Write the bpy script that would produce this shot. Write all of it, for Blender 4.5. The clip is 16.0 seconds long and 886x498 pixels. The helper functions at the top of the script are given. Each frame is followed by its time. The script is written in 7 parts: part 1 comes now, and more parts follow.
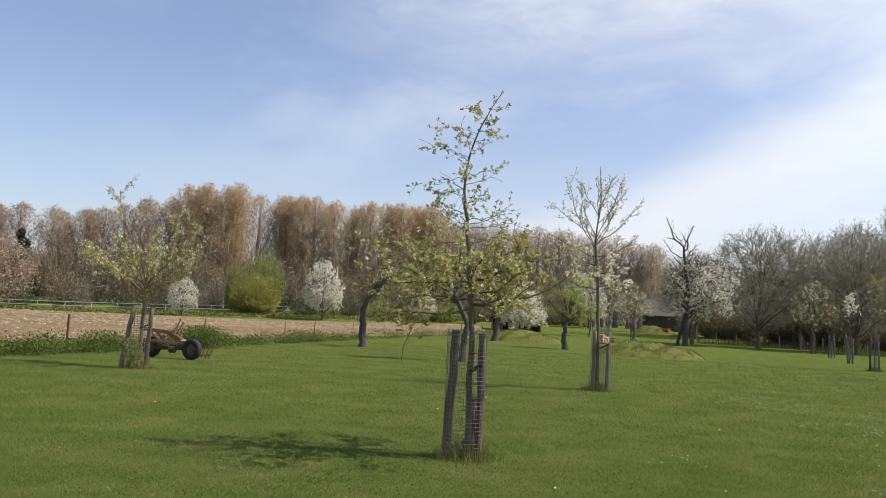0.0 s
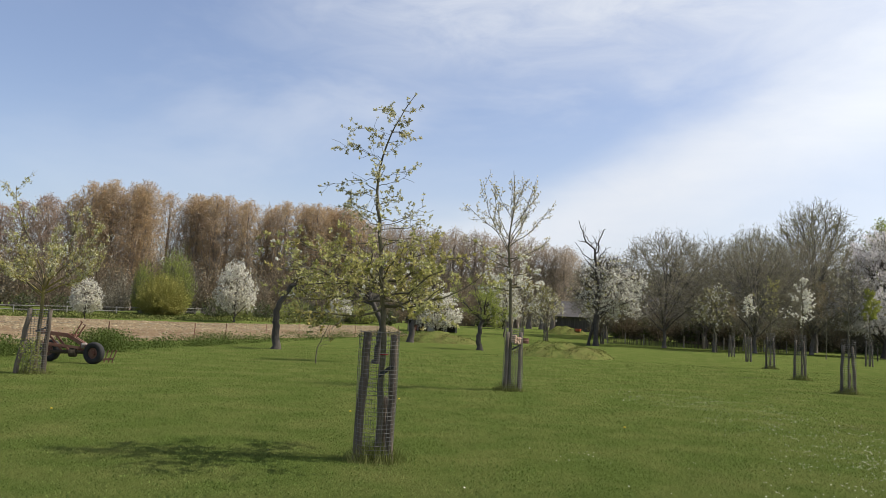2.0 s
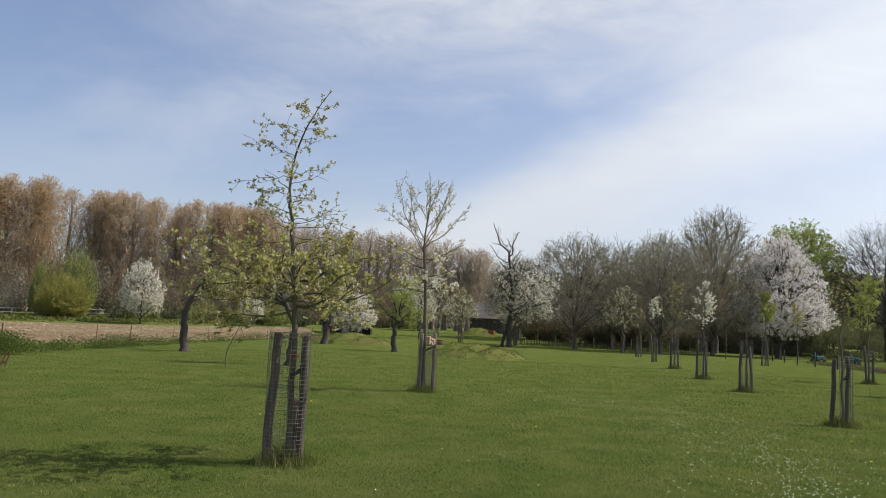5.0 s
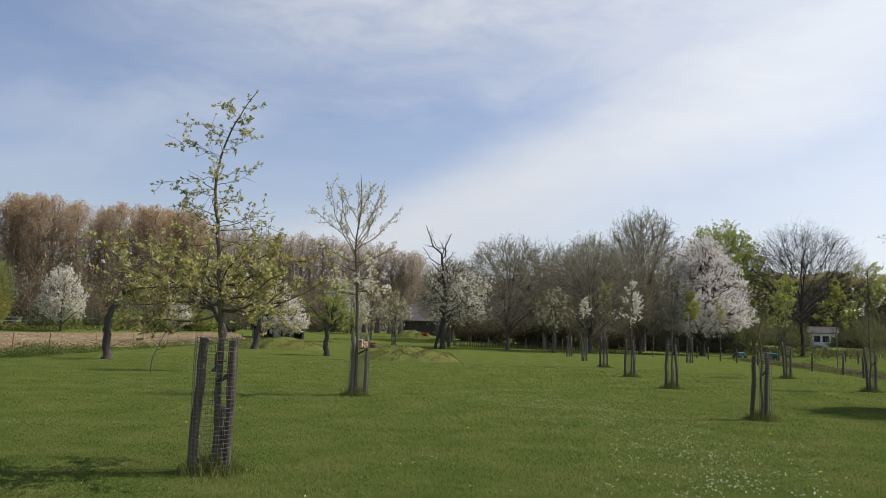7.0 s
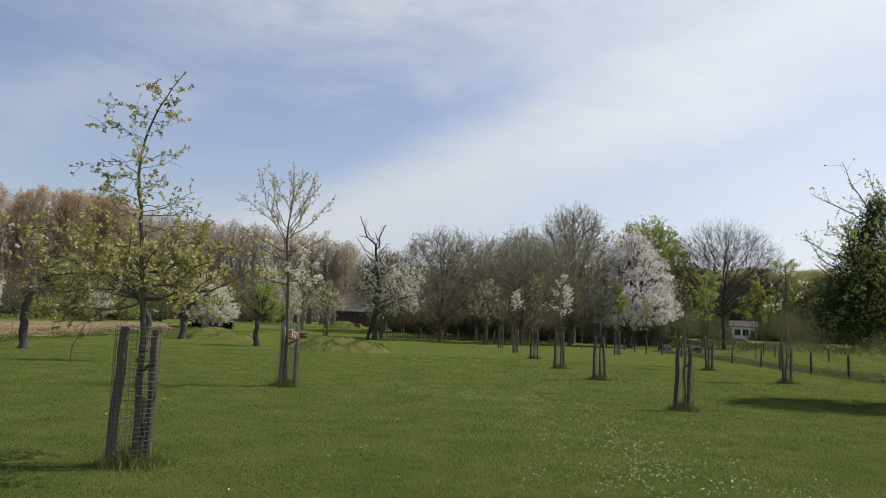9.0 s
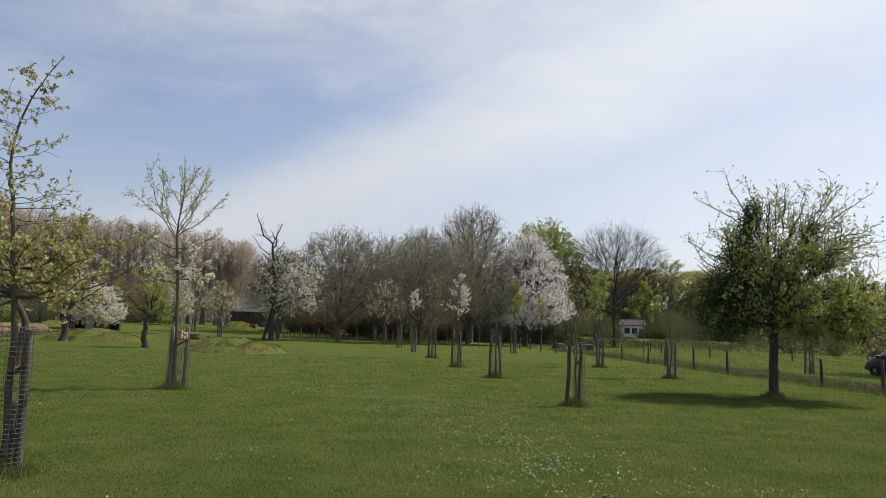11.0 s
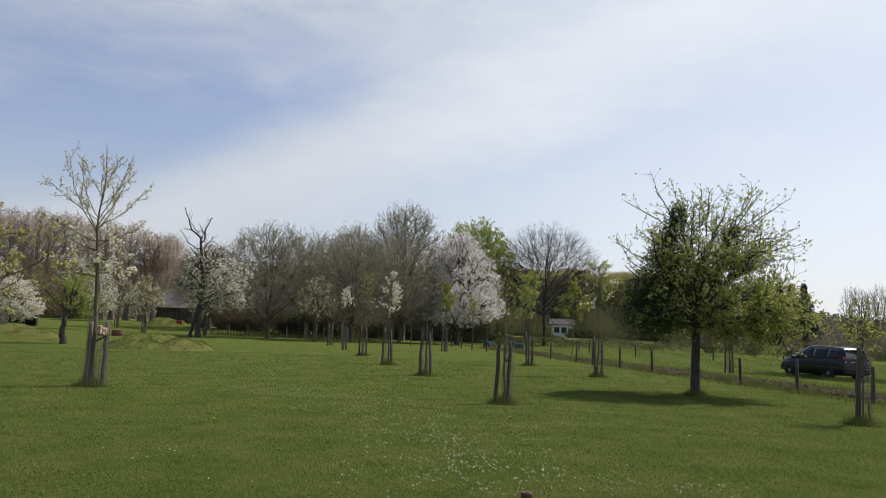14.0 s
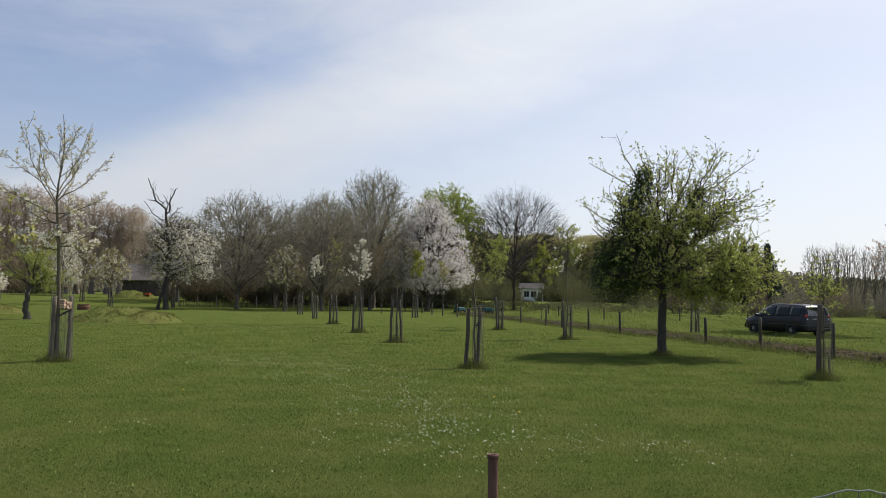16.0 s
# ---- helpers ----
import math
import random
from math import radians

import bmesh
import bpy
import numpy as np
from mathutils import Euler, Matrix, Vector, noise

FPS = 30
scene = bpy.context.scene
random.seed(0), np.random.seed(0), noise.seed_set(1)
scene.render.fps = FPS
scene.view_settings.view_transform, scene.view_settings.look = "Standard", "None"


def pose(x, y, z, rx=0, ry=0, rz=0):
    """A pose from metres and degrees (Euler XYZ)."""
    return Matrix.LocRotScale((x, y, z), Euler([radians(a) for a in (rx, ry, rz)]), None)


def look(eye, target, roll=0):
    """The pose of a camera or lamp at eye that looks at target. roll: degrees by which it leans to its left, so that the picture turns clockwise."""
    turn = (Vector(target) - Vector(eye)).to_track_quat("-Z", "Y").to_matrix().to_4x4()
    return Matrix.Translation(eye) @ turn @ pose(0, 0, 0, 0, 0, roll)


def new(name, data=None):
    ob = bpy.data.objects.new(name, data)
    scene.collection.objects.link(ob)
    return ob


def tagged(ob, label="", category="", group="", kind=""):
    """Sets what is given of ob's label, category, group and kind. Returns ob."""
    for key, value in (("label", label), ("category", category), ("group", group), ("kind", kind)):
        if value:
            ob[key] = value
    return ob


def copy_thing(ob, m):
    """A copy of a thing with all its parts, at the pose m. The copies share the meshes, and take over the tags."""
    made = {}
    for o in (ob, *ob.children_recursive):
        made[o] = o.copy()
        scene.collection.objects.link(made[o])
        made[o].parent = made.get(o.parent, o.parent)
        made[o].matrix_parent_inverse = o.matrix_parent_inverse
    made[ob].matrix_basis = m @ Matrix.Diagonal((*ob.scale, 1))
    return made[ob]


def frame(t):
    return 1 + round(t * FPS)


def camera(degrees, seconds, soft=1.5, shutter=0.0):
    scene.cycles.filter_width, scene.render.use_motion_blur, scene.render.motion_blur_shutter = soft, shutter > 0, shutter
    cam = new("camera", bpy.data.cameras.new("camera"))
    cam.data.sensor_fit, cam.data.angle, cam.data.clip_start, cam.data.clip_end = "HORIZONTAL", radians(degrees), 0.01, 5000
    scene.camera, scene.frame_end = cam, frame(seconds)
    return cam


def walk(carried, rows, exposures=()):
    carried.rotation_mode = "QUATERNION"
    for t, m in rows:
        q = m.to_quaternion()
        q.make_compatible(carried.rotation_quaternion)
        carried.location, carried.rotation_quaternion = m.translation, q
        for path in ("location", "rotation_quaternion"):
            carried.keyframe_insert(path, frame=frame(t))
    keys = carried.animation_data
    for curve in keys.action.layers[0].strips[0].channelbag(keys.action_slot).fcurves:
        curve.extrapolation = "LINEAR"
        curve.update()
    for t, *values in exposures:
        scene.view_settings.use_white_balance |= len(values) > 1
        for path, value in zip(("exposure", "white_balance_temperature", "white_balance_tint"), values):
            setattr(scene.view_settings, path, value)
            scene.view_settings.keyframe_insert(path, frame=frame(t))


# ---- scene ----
from mathutils.kdtree import KDTree
cam = camera(59.2, 16.0, soft=0.5)
PATH = [
    (0, (-0.132, -0.106, 1.688), (-0.353, 1.874, 1.859), 2.89),
    (0.5, (-0.133, -0.131, 1.691), (-0.308, 1.854, 1.864), 2.79),
    (1, (-0.104, -0.125, 1.680), (-0.217, 1.864, 1.856), 2.79),
    (1.5, (-0.102, -0.100, 1.681), (-0.166, 1.891, 1.858), 2.79),
    (2, (-0.077, -0.100, 1.690), (-0.086, 1.892, 1.875), 2.70),
    (2.5, (-0.071, -0.096, 1.684), (-0.035, 1.895, 1.872), 3.00),
    (3, (-0.066, -0.076, 1.679), (0.021, 1.913, 1.869), 3.10),
    (3.5, (-0.061, -0.099, 1.679), (0.054, 1.889, 1.866), 3.20),
    (4, (-0.056, -0.056, 1.679), (0.090, 1.930, 1.869), 3.21),
    (6.5, (-0.030, -0.044, 1.676), (0.291, 1.919, 1.887), 1.82),
    (7, (-0.014, -0.021, 1.676), (0.360, 1.932, 1.888), 1.83),
    (7.5, (-0.011, -0.006, 1.671), (0.407, 1.938, 1.887), 1.93),
    (8, (-0.003, 0.005, 1.669), (0.471, 1.936, 1.881), 2.24),
    (8.5, (0.017, 0.010, 1.675), (0.525, 1.934, 1.877), 2.44),
    (9, (0.024, 0.031, 1.671), (0.563, 1.947, 1.867), 2.25),
    (9.5, (0.039, 0.034, 1.666), (0.623, 1.937, 1.861), 2.26),
    (10, (0.057, 0.044, 1.662), (0.729, 1.917, 1.862), 2.27),
    (12.5, (0.131, 0.079, 1.637), (0.976, 1.881, 1.836), 1.61),
    (13, (0.147, 0.095, 1.636), (1.024, 1.882, 1.833), 1.81),
    (13.5, (0.157, 0.102, 1.636), (1.061, 1.875, 1.837), 2.02),
    (14, (0.171, 0.112, 1.635), (1.105, 1.868, 1.842), 2.33),
    (14.5, (0.182, 0.118, 1.634), (1.137, 1.863, 1.842), 2.33),
    (15, (0.200, 0.132, 1.632), (1.185, 1.860, 1.842), 1.74),
    (15.5, (0.193, 0.121, 1.634), (1.200, 1.840, 1.811), 1.34),
    (16, (0.209, 0.124, 1.631), (1.217, 1.847, 1.755), 1.05),
]
walk(cam, [(t, look(eye, target, roll)) for t, eye, target, roll in PATH],
     exposures=[(0, 0.30), (2, 0.19), (4, 0.10), (7, -0.03), (10, -0.10), (13, -0.09), (14.5, -0.14), (15.5, -0.16), (16, -0.06)])

# ---- world, sun ----
SUN_AZ, SUN_EL = radians(86.0), radians(50.0)      # clockwise from +y, above the horizon


def build_world():
    w = bpy.data.worlds.new("sky")
    scene.world = w
    w.use_nodes = True
    nt = w.node_tree
    nt.nodes.clear()
    N, L = nt.nodes.new, nt.links.new
    out, bg = N("ShaderNodeOutputWorld"), N("ShaderNodeBackground")
    sky = N("ShaderNodeTexSky")
    sky.sky_type, sky.sun_disc = "NISHITA", False
    sky.sun_elevation, sky.sun_rotation = SUN_EL, SUN_AZ
    sky.air_density, sky.dust_density, sky.ozone_density = 1.0, 1.6, 1.6
    co = N("ShaderNodeTexCoord")

    def math_node(op, a, b=None, c=None, clamp=False):
        m = N("ShaderNodeMath")
        m.operation, m.use_clamp = op, clamp
        for k, v in enumerate((a, b, c)):
            if v is None:
                continue
            if isinstance(v, (int, float)):
                m.inputs[k].default_value = v
            else:
                L(v, m.inputs[k])
        return m.outputs[0]

    def dot(n):
        v = N("ShaderNodeVectorMath")
        v.operation = "DOT_PRODUCT"
        L(co.outputs["Generated"], v.inputs[0])
        v.inputs[1].default_value = n
        return v.outputs["Value"]

    def ramp(value, lo, hi):
        m = N("ShaderNodeMapRange")
        m.interpolation_type = "SMOOTHSTEP"
        L(value, m.inputs["Value"])
        m.inputs["From Min"].default_value, m.inputs["From Max"].default_value = lo, hi
        return m.outputs["Result"]

    def cloud_noise(scale, stretch, seed, detail=6.0, rough=0.55, distort=0.4):
        mp = N("ShaderNodeMapping")
        L(co.outputs["Generated"], mp.inputs["Vector"])
        mp.inputs["Location"].default_value = (seed, seed * 0.7, 0)
        mp.inputs["Rotation"].default_value = (0, 0, radians(-28))
        mp.inputs["Scale"].default_value = stretch
        n = N("ShaderNodeTexNoise")
        n.inputs["Scale"].default_value, n.inputs["Detail"].default_value = scale, detail
        n.inputs["Roughness"].default_value, n.inputs["Distortion"].default_value = rough, distort
        L(mp.outputs[0], n.inputs["Vector"])
        return n.outputs["Fac"]

    wisps = cloud_noise(2.6, (1.0, 0.6, 2.6), 3.1)
    fine = cloud_noise(7.0, (1.0, 0.5, 3.0), 8.3, 7.0, 0.6, 0.8)
    # the broad diagonal streak of high cloud, a great circle across the sky
    off = math_node("ADD", dot((0.470, 0.025, -0.882)), math_node("MULTIPLY", math_node("SUBTRACT", wisps, 0.5), 0.16))
    band = math_node("MULTIPLY", ramp(off, -0.12, -0.01), math_node("SUBTRACT", 1.0, ramp(off, 0.0, 0.13)))
    veil = math_node("MULTIPLY_ADD", ramp(wisps, 0.40, 0.74), math_node("MULTIPLY_ADD", ramp(dot((0.9, 0.3, 0.4)), -0.3, 0.5), 0.45, 0.16), 0.05)
    height = dot((0, 0, 1))
    # a thin sheet of cirrus high over the lawn's end
    sheet = math_node("MULTIPLY", math_node("MULTIPLY", ramp(height, 0.24, 0.40), ramp(dot((0.42, 0.90, 0.0)), 0.62, 0.88)), math_node("MULTIPLY_ADD", fine, 1.2, 0.02))
    veil = math_node("MULTIPLY", veil, math_node("MULTIPLY_ADD", ramp(height, 0.10, 0.36), 0.55, 0.45))
    haze = math_node("MULTIPLY", math_node("SUBTRACT", 1.0, ramp(height, -0.02, 0.30)), math_node("MULTIPLY_ADD", ramp(dot((0.92, 0.38, 0.0)), -0.3, 0.6), 0.25, 0.18))
    east = math_node("MULTIPLY", ramp(dot((0.92, 0.38, 0.0)), 0.45, 1.0), 0.5)
    cover = math_node("MULTIPLY", band, math_node("MULTIPLY_ADD", fine, 0.5, 0.62))
    cover = math_node("MAXIMUM", cover, math_node("MAXIMUM", veil, sheet))
    rest = math_node("MULTIPLY", math_node("SUBTRACT", 1.0, haze), math_node("SUBTRACT", 1.0, east))
    cover = math_node("SUBTRACT", 1.0, math_node("MULTIPLY", rest, math_node("SUBTRACT", 1.0, math_node("MINIMUM", cover, 0.95))), clamp=True)
    mix = N("ShaderNodeMix")
    mix.data_type = "RGBA"
    L(cover, mix.inputs["Factor"])
    tint = N("ShaderNodeMix")
    tint.data_type, tint.blend_type = "RGBA", "MULTIPLY"
    tint.inputs["Factor"].default_value = 1.0
    L(sky.outputs[0], tint.inputs["A"])
    tint.inputs["B"].default_value = (1.16, 1.09, 1.14, 1)
    L(tint.outputs["Result"], mix.inputs["A"])
    glare = N("ShaderNodeMix")
    glare.data_type = "RGBA"
    L(ramp(dot((0.86, 0.44, 0.1)), 0.60, 1.0), glare.inputs["Factor"])
    glare.inputs["A"].default_value, glare.inputs["B"].default_value = (5.95, 6.20, 6.65, 1), (7.7, 8.1, 8.65, 1)
    L(glare.outputs["Result"], mix.inputs["B"])
    L(mix.outputs["Result"], bg.inputs["Color"])
    bg.inputs["Strength"].default_value = 0.120
    L(bg.outputs[0], out.inputs["Surface"])


build_world()
sun_data = bpy.data.lights.new("sun", "SUN")
sun_data.energy, sun_data.angle, sun_data.color = 4.7, radians(0.6), (1.0, 0.95, 0.87)
sun = new("sun", sun_data)
sun_way = Vector((math.sin(SUN_AZ) * math.cos(SUN_EL), math.cos(SUN_AZ) * math.cos(SUN_EL), math.sin(SUN_EL)))
sun.matrix_world = look(sun_way * 60, (0, 0, 0))


# ---- materials ----
def surface(name, c1, c2, scale=6.0, rough=0.85, bump=0.0, bump_scale=None, island=0.0, per_object=0.0, glow_through=0.0,
            metal=0.0, c3=None, scale3=0.4, stretch=(1, 1, 1), spec=0.3):
    """Two colours mixed by noise, a third in broad patches; varied by piece or object; leaves let light through."""
    m = bpy.data.materials.new(name)
    m.use_nodes = True
    nt = m.node_tree
    N, L = nt.nodes.new, nt.links.new
    p = nt.nodes["Principled BSDF"]
    p.inputs["Roughness"].default_value, p.inputs["Metallic"].default_value = rough, metal
    p.inputs["Specular IOR Level"].default_value = spec
    co, mp = N("ShaderNodeTexCoord"), N("ShaderNodeMapping")
    mp.inputs["Scale"].default_value = stretch
    L(co.outputs["Object"], mp.inputs["Vector"])

    def noise_tex(s, detail=5.0):
        n = N("ShaderNodeTexNoise")
        n.inputs["Scale"].default_value, n.inputs["Detail"].default_value, n.inputs["Roughness"].default_value = s, detail, 0.6
        L(mp.outputs[0], n.inputs["Vector"])
        return n.outputs["Fac"]

    def spread(value, lo, hi):
        r = N("ShaderNodeMapRange")
        L(value, r.inputs["Value"])
        r.inputs["From Min"].default_value, r.inputs["From Max"].default_value = lo, hi
        return r.outputs["Result"]

    def blend(fac, a, b):
        x = N("ShaderNodeMix")
        x.data_type = "RGBA"
        L(fac, x.inputs["Factor"])
        for k, v in (("A", a), ("B", b)):
            if isinstance(v, tuple):
                x.inputs[k].default_value = (*v, 1)
            else:
                L(v, x.inputs[k])
        return x.outputs["Result"]

    colour = blend(spread(noise_tex(scale), 0.3, 0.7), c1, c2)
    if c3:
        colour = blend(spread(noise_tex(scale3, 4.0), 0.42, 0.68), colour, c3)
    for amount, node, out in ((island, "ShaderNodeNewGeometry", "Random Per Island"), (per_object, "ShaderNodeObjectInfo", "Random")):
        if amount:
            r = N("ShaderNodeMapRange")
            L(N(node).outputs[out], r.inputs["Value"])
            r.inputs["To Min"].default_value, r.inputs["To Max"].default_value = 1 - amount, 1 + amount
            h = N("ShaderNodeHueSaturation")
            L(r.outputs["Result"], h.inputs["Value"])
            L(colour, h.inputs["Color"])
            colour = h.outputs["Color"]
    L(colour, p.inputs["Base Color"])
    if bump:
        b = N("ShaderNodeBump")
        b.inputs["Strength"].default_value, b.inputs["Distance"].default_value = 1.0, bump
        L(noise_tex(bump_scale or scale * 3, 8.0), b.inputs["Height"])
        L(b.outputs[0], p.inputs["Normal"])
    if glow_through:
        tr, mx = N("ShaderNodeBsdfTranslucent"), N("ShaderNodeMixShader")
        L(colour, tr.inputs["Color"])
        mx.inputs[0].default_value = glow_through
        L(p.outputs[0], mx.inputs[1])
        L(tr.outputs[0], mx.inputs[2])
        L(mx.outputs[0], nt.nodes["Material Output"].inputs["Surface"])
    return m


def glass(name, tint=(0.03, 0.035, 0.04)):
    m = bpy.data.materials.new(name)
    m.use_nodes = True
    p = m.node_tree.nodes["Principled BSDF"]
    p.inputs["Base Color"].default_value = (*tint, 1)
    p.inputs["Roughness"].default_value, p.inputs["Specular IOR Level"].default_value = 0.08, 0.22
    return m


M = {}
M["turf"] = surface("turf", (0.076, 0.105, 0.023), (0.118, 0.153, 0.037), 20.0, 1.0, 0.06, 55.0, c3=(0.136, 0.152, 0.043), scale3=0.8, spec=0.0)
M["blade"] = surface("grass blade", (0.083, 0.125, 0.026), (0.146, 0.193, 0.050), 2.2, 0.75, island=0.26, glow_through=0.18, c3=(0.192, 0.204, 0.066), scale3=0.8, spec=0.02)
M["clover"] = surface("clover leaves", (0.115, 0.170, 0.038), (0.176, 0.230, 0.062), 2.0, 0.7, island=0.25, glow_through=0.2, spec=0.05)
M["tuft"] = surface("rough grass", (0.105, 0.140, 0.030), (0.22, 0.22, 0.080), 1.5, 0.95, island=0.4, glow_through=0.25, spec=0.03)
M["weed"] = surface("weed leaves", (0.074, 0.110, 0.026), (0.118, 0.152, 0.040), 1.5, 0.85, island=0.22, glow_through=0.38, spec=0.05)
M["petal"] = surface("white petals", (0.84, 0.815, 0.72), (0.74, 0.71, 0.60), 3.0, 0.7, island=0.14, glow_through=0.5)
M["yellow"] = surface("yellow petals", (0.80, 0.58, 0.03), (0.75, 0.50, 0.02), 3.0, 0.6)
M["soil"] = surface("ploughed soil", (0.135, 0.092, 0.055), (0.205, 0.146, 0.090), 2.2, 1.0, 0.06, 9.0, c3=(0.25, 0.19, 0.110), scale3=0.10, spec=0.0)
M["clod"] = surface("soil clods", (0.175, 0.128, 0.080), (0.285, 0.228, 0.138), 1.5, 0.95, island=0.3)
M["straw"] = surface("pale straw", (0.175, 0.135, 0.078), (0.29, 0.235, 0.135), 1.5, 0.95, island=0.4, c3=(0.16, 0.12, 0.07), scale3=0.35)
M["earth"] = surface("turned earth", (0.052, 0.042, 0.029), (0.098, 0.080, 0.055), 2.5, 1.0, 0.05, 9.0, spec=0.0)
M["bark"] = surface("apple bark", (0.085, 0.074, 0.058), (0.175, 0.152, 0.116), 22.0, 0.9, 0.012, 60.0, c3=(0.165, 0.148, 0.080), scale3=5.0, stretch=(1, 1, 0.35), spec=0.1)
M["bark_lichen"] = surface("lichen bark", (0.085, 0.072, 0.054), (0.16, 0.135, 0.085), 16.0, 0.9, 0.012, 60.0, c3=(0.32, 0.26, 0.05), scale3=3.0, stretch=(1, 1, 0.4))
M["bark_dark"] = surface("dark bark", (0.050, 0.043, 0.036), (0.100, 0.086, 0.070), 10.0, 0.9, 0.02, 30.0, stretch=(1, 1, 0.35))
M["bark_grey"] = surface("grey bark", (0.105, 0.092, 0.078), (0.180, 0.160, 0.138), 4.0, 0.9, stretch=(1, 1, 0.4), spec=0.1)
M["bark_poplar"] = surface("poplar bark", (0.22, 0.18, 0.145), (0.32, 0.27, 0.22), 3.0, 0.9, stretch=(1, 1, 0.4))
M["stake"] = surface("weathered stake", (0.105, 0.086, 0.066), (0.215, 0.178, 0.137), 18.0, 0.9, 0.006, 70.0, per_object=0.3, c3=(0.072, 0.058, 0.045), scale3=4.0, stretch=(1, 1, 0.12), spec=0.1)
M["wire"] = surface("dull wire", (0.12, 0.115, 0.105), (0.22, 0.21, 0.19), 20.0, 0.6, metal=0.3)
M["strap"] = surface("rubber strap", (0.03, 0.03, 0.03), (0.05, 0.05, 0.05), 20.0, 0.8)
M["leaf_apple"] = surface("young apple leaves", (0.35, 0.345, 0.100), (0.55, 0.525, 0.225), 3.0, 0.55, island=0.35, glow_through=0.5, c3=(0.41, 0.34, 0.11), scale3=2.0, spec=0.2)
M["leaf_pale"] = surface("pale opening blossom", (0.44, 0.42, 0.24), (0.70, 0.67, 0.52), 3.0, 0.6, island=0.22, glow_through=0.38)
M["leaf_spring"] = surface("fresh leaves", (0.26, 0.305, 0.075), (0.43, 0.45, 0.135), 1.5, 0.6, island=0.22, glow_through=0.56, spec=0.08)
M["leaf_lime"] = surface("lime green leaves", (0.27, 0.305, 0.052), (0.41, 0.415, 0.085), 0.6, 0.6, island=0.25, glow_through=0.45)
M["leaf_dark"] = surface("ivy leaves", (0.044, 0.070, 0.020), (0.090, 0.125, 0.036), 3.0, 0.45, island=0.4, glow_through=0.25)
M["leaf_willow"] = surface("willow shoots", (0.26, 0.255, 0.070), (0.36, 0.335, 0.100), 0.5, 0.85, island=0.22, glow_through=0.4, spec=0.05)
M["leaf_hedge"] = surface("hedge leaves", (0.075, 0.100, 0.030), (0.130, 0.155, 0.048), 0.5, 0.7, island=0.4, glow_through=0.3)
M["leaf_conifer"] = surface("conifer needles", (0.036, 0.052, 0.036), (0.060, 0.082, 0.054), 0.5, 0.8, island=0.25, glow_through=0.15)
M["bud_russet"] = surface("pinkish-brown poplar buds", (0.36, 0.255, 0.185), (0.47, 0.35, 0.265), 0.15, 0.9, island=0.2, glow_through=0.5, spec=0.03)
M["bud_poplar"] = surface("copper poplar buds", (0.47, 0.345, 0.200), (0.58, 0.440, 0.265), 0.15, 0.9, island=0.14, glow_through=0.55, spec=0.03)
M["bud_grey"] = surface("greyish poplar twigs", (0.41, 0.345, 0.27), (0.50, 0.425, 0.34), 0.15, 0.9, island=0.15, glow_through=0.5, spec=0.03)
M["bud_brown"] = surface("brown scrub", (0.20, 0.16, 0.095), (0.29, 0.235, 0.145), 0.3, 0.9, island=0.3, glow_through=0.35, spec=0.05)
M["bud_pink"] = surface("pinkish opening leaves", (0.40, 0.27, 0.20), (0.50, 0.36, 0.26), 0.3, 0.8, island=0.22, glow_through=0.35)
M["cherry"] = surface("cherry blossom", (0.76, 0.71, 0.69), (0.87, 0.83, 0.80), 0.5, 0.75, island=0.15, glow_through=0.5)
M["hill"] = surface("wooded hillside", (0.060, 0.052, 0.034), (0.085, 0.075, 0.048), 0.02, 1.0, spec=0.0)
M["hill_leaf"] = surface("hill trees", (0.170, 0.165, 0.110), (0.250, 0.238, 0.150), 0.012, 1.0, island=0.2, glow_through=0.4, spec=0.0)
M["twig_grey"] = surface("grey-brown twigs", (0.190, 0.172, 0.128), (0.280, 0.256, 0.190), 0.3, 0.9, island=0.22, glow_through=0.25, spec=0.05)
M["bud_cream"] = surface("cream buds", (0.60, 0.53, 0.34), (0.80, 0.74, 0.56), 3.0, 0.6, island=0.15, glow_through=0.5, spec=0.2)
M["bud_dusk"] = surface("dull olive-brown scrub", (0.150, 0.150, 0.072), (0.220, 0.215, 0.104), 0.3, 0.9, island=0.25, glow_through=0.35, spec=0.03)
M["twig_poplar"] = surface("poplar twigs", (0.40, 0.325, 0.240), (0.50, 0.410, 0.305), 0.3, 0.9, island=0.15, glow_through=0.3, spec=0.03)
M["twig_brown"] = surface("brown scrub twigs", (0.18, 0.140, 0.100), (0.27, 0.215, 0.155), 0.3, 0.9, island=0.3, glow_through=0.15, spec=0.05)
M["bud_silver"] = surface("silvery opening buds", (0.30, 0.270, 0.205), (0.44, 0.400, 0.320), 0.3, 0.85, island=0.3, glow_through=0.35, spec=0.05)
M["bud_green"] = surface("olive opening buds", (0.24, 0.23, 0.10), (0.33, 0.31, 0.14), 0.3, 0.85, island=0.25, glow_through=0.4, spec=0.05)
M["bud_olive"] = surface("olive poplar leaves", (0.34, 0.325, 0.145), (0.44, 0.415, 0.195), 0.2, 0.85, island=0.2, glow_through=0.55, spec=0.03)
M["leaf_fresh"] = surface("fresh lime leaves", (0.27, 0.335, 0.070), (0.38, 0.42, 0.105), 0.5, 0.7, island=0.22, glow_through=0.45, spec=0.05)
M["undergrowth"] = surface("dim undergrowth", (0.125, 0.112, 0.070), (0.205, 0.185, 0.118), 0.5, 0.9, island=0.25, glow_through=0.35, spec=0.03)
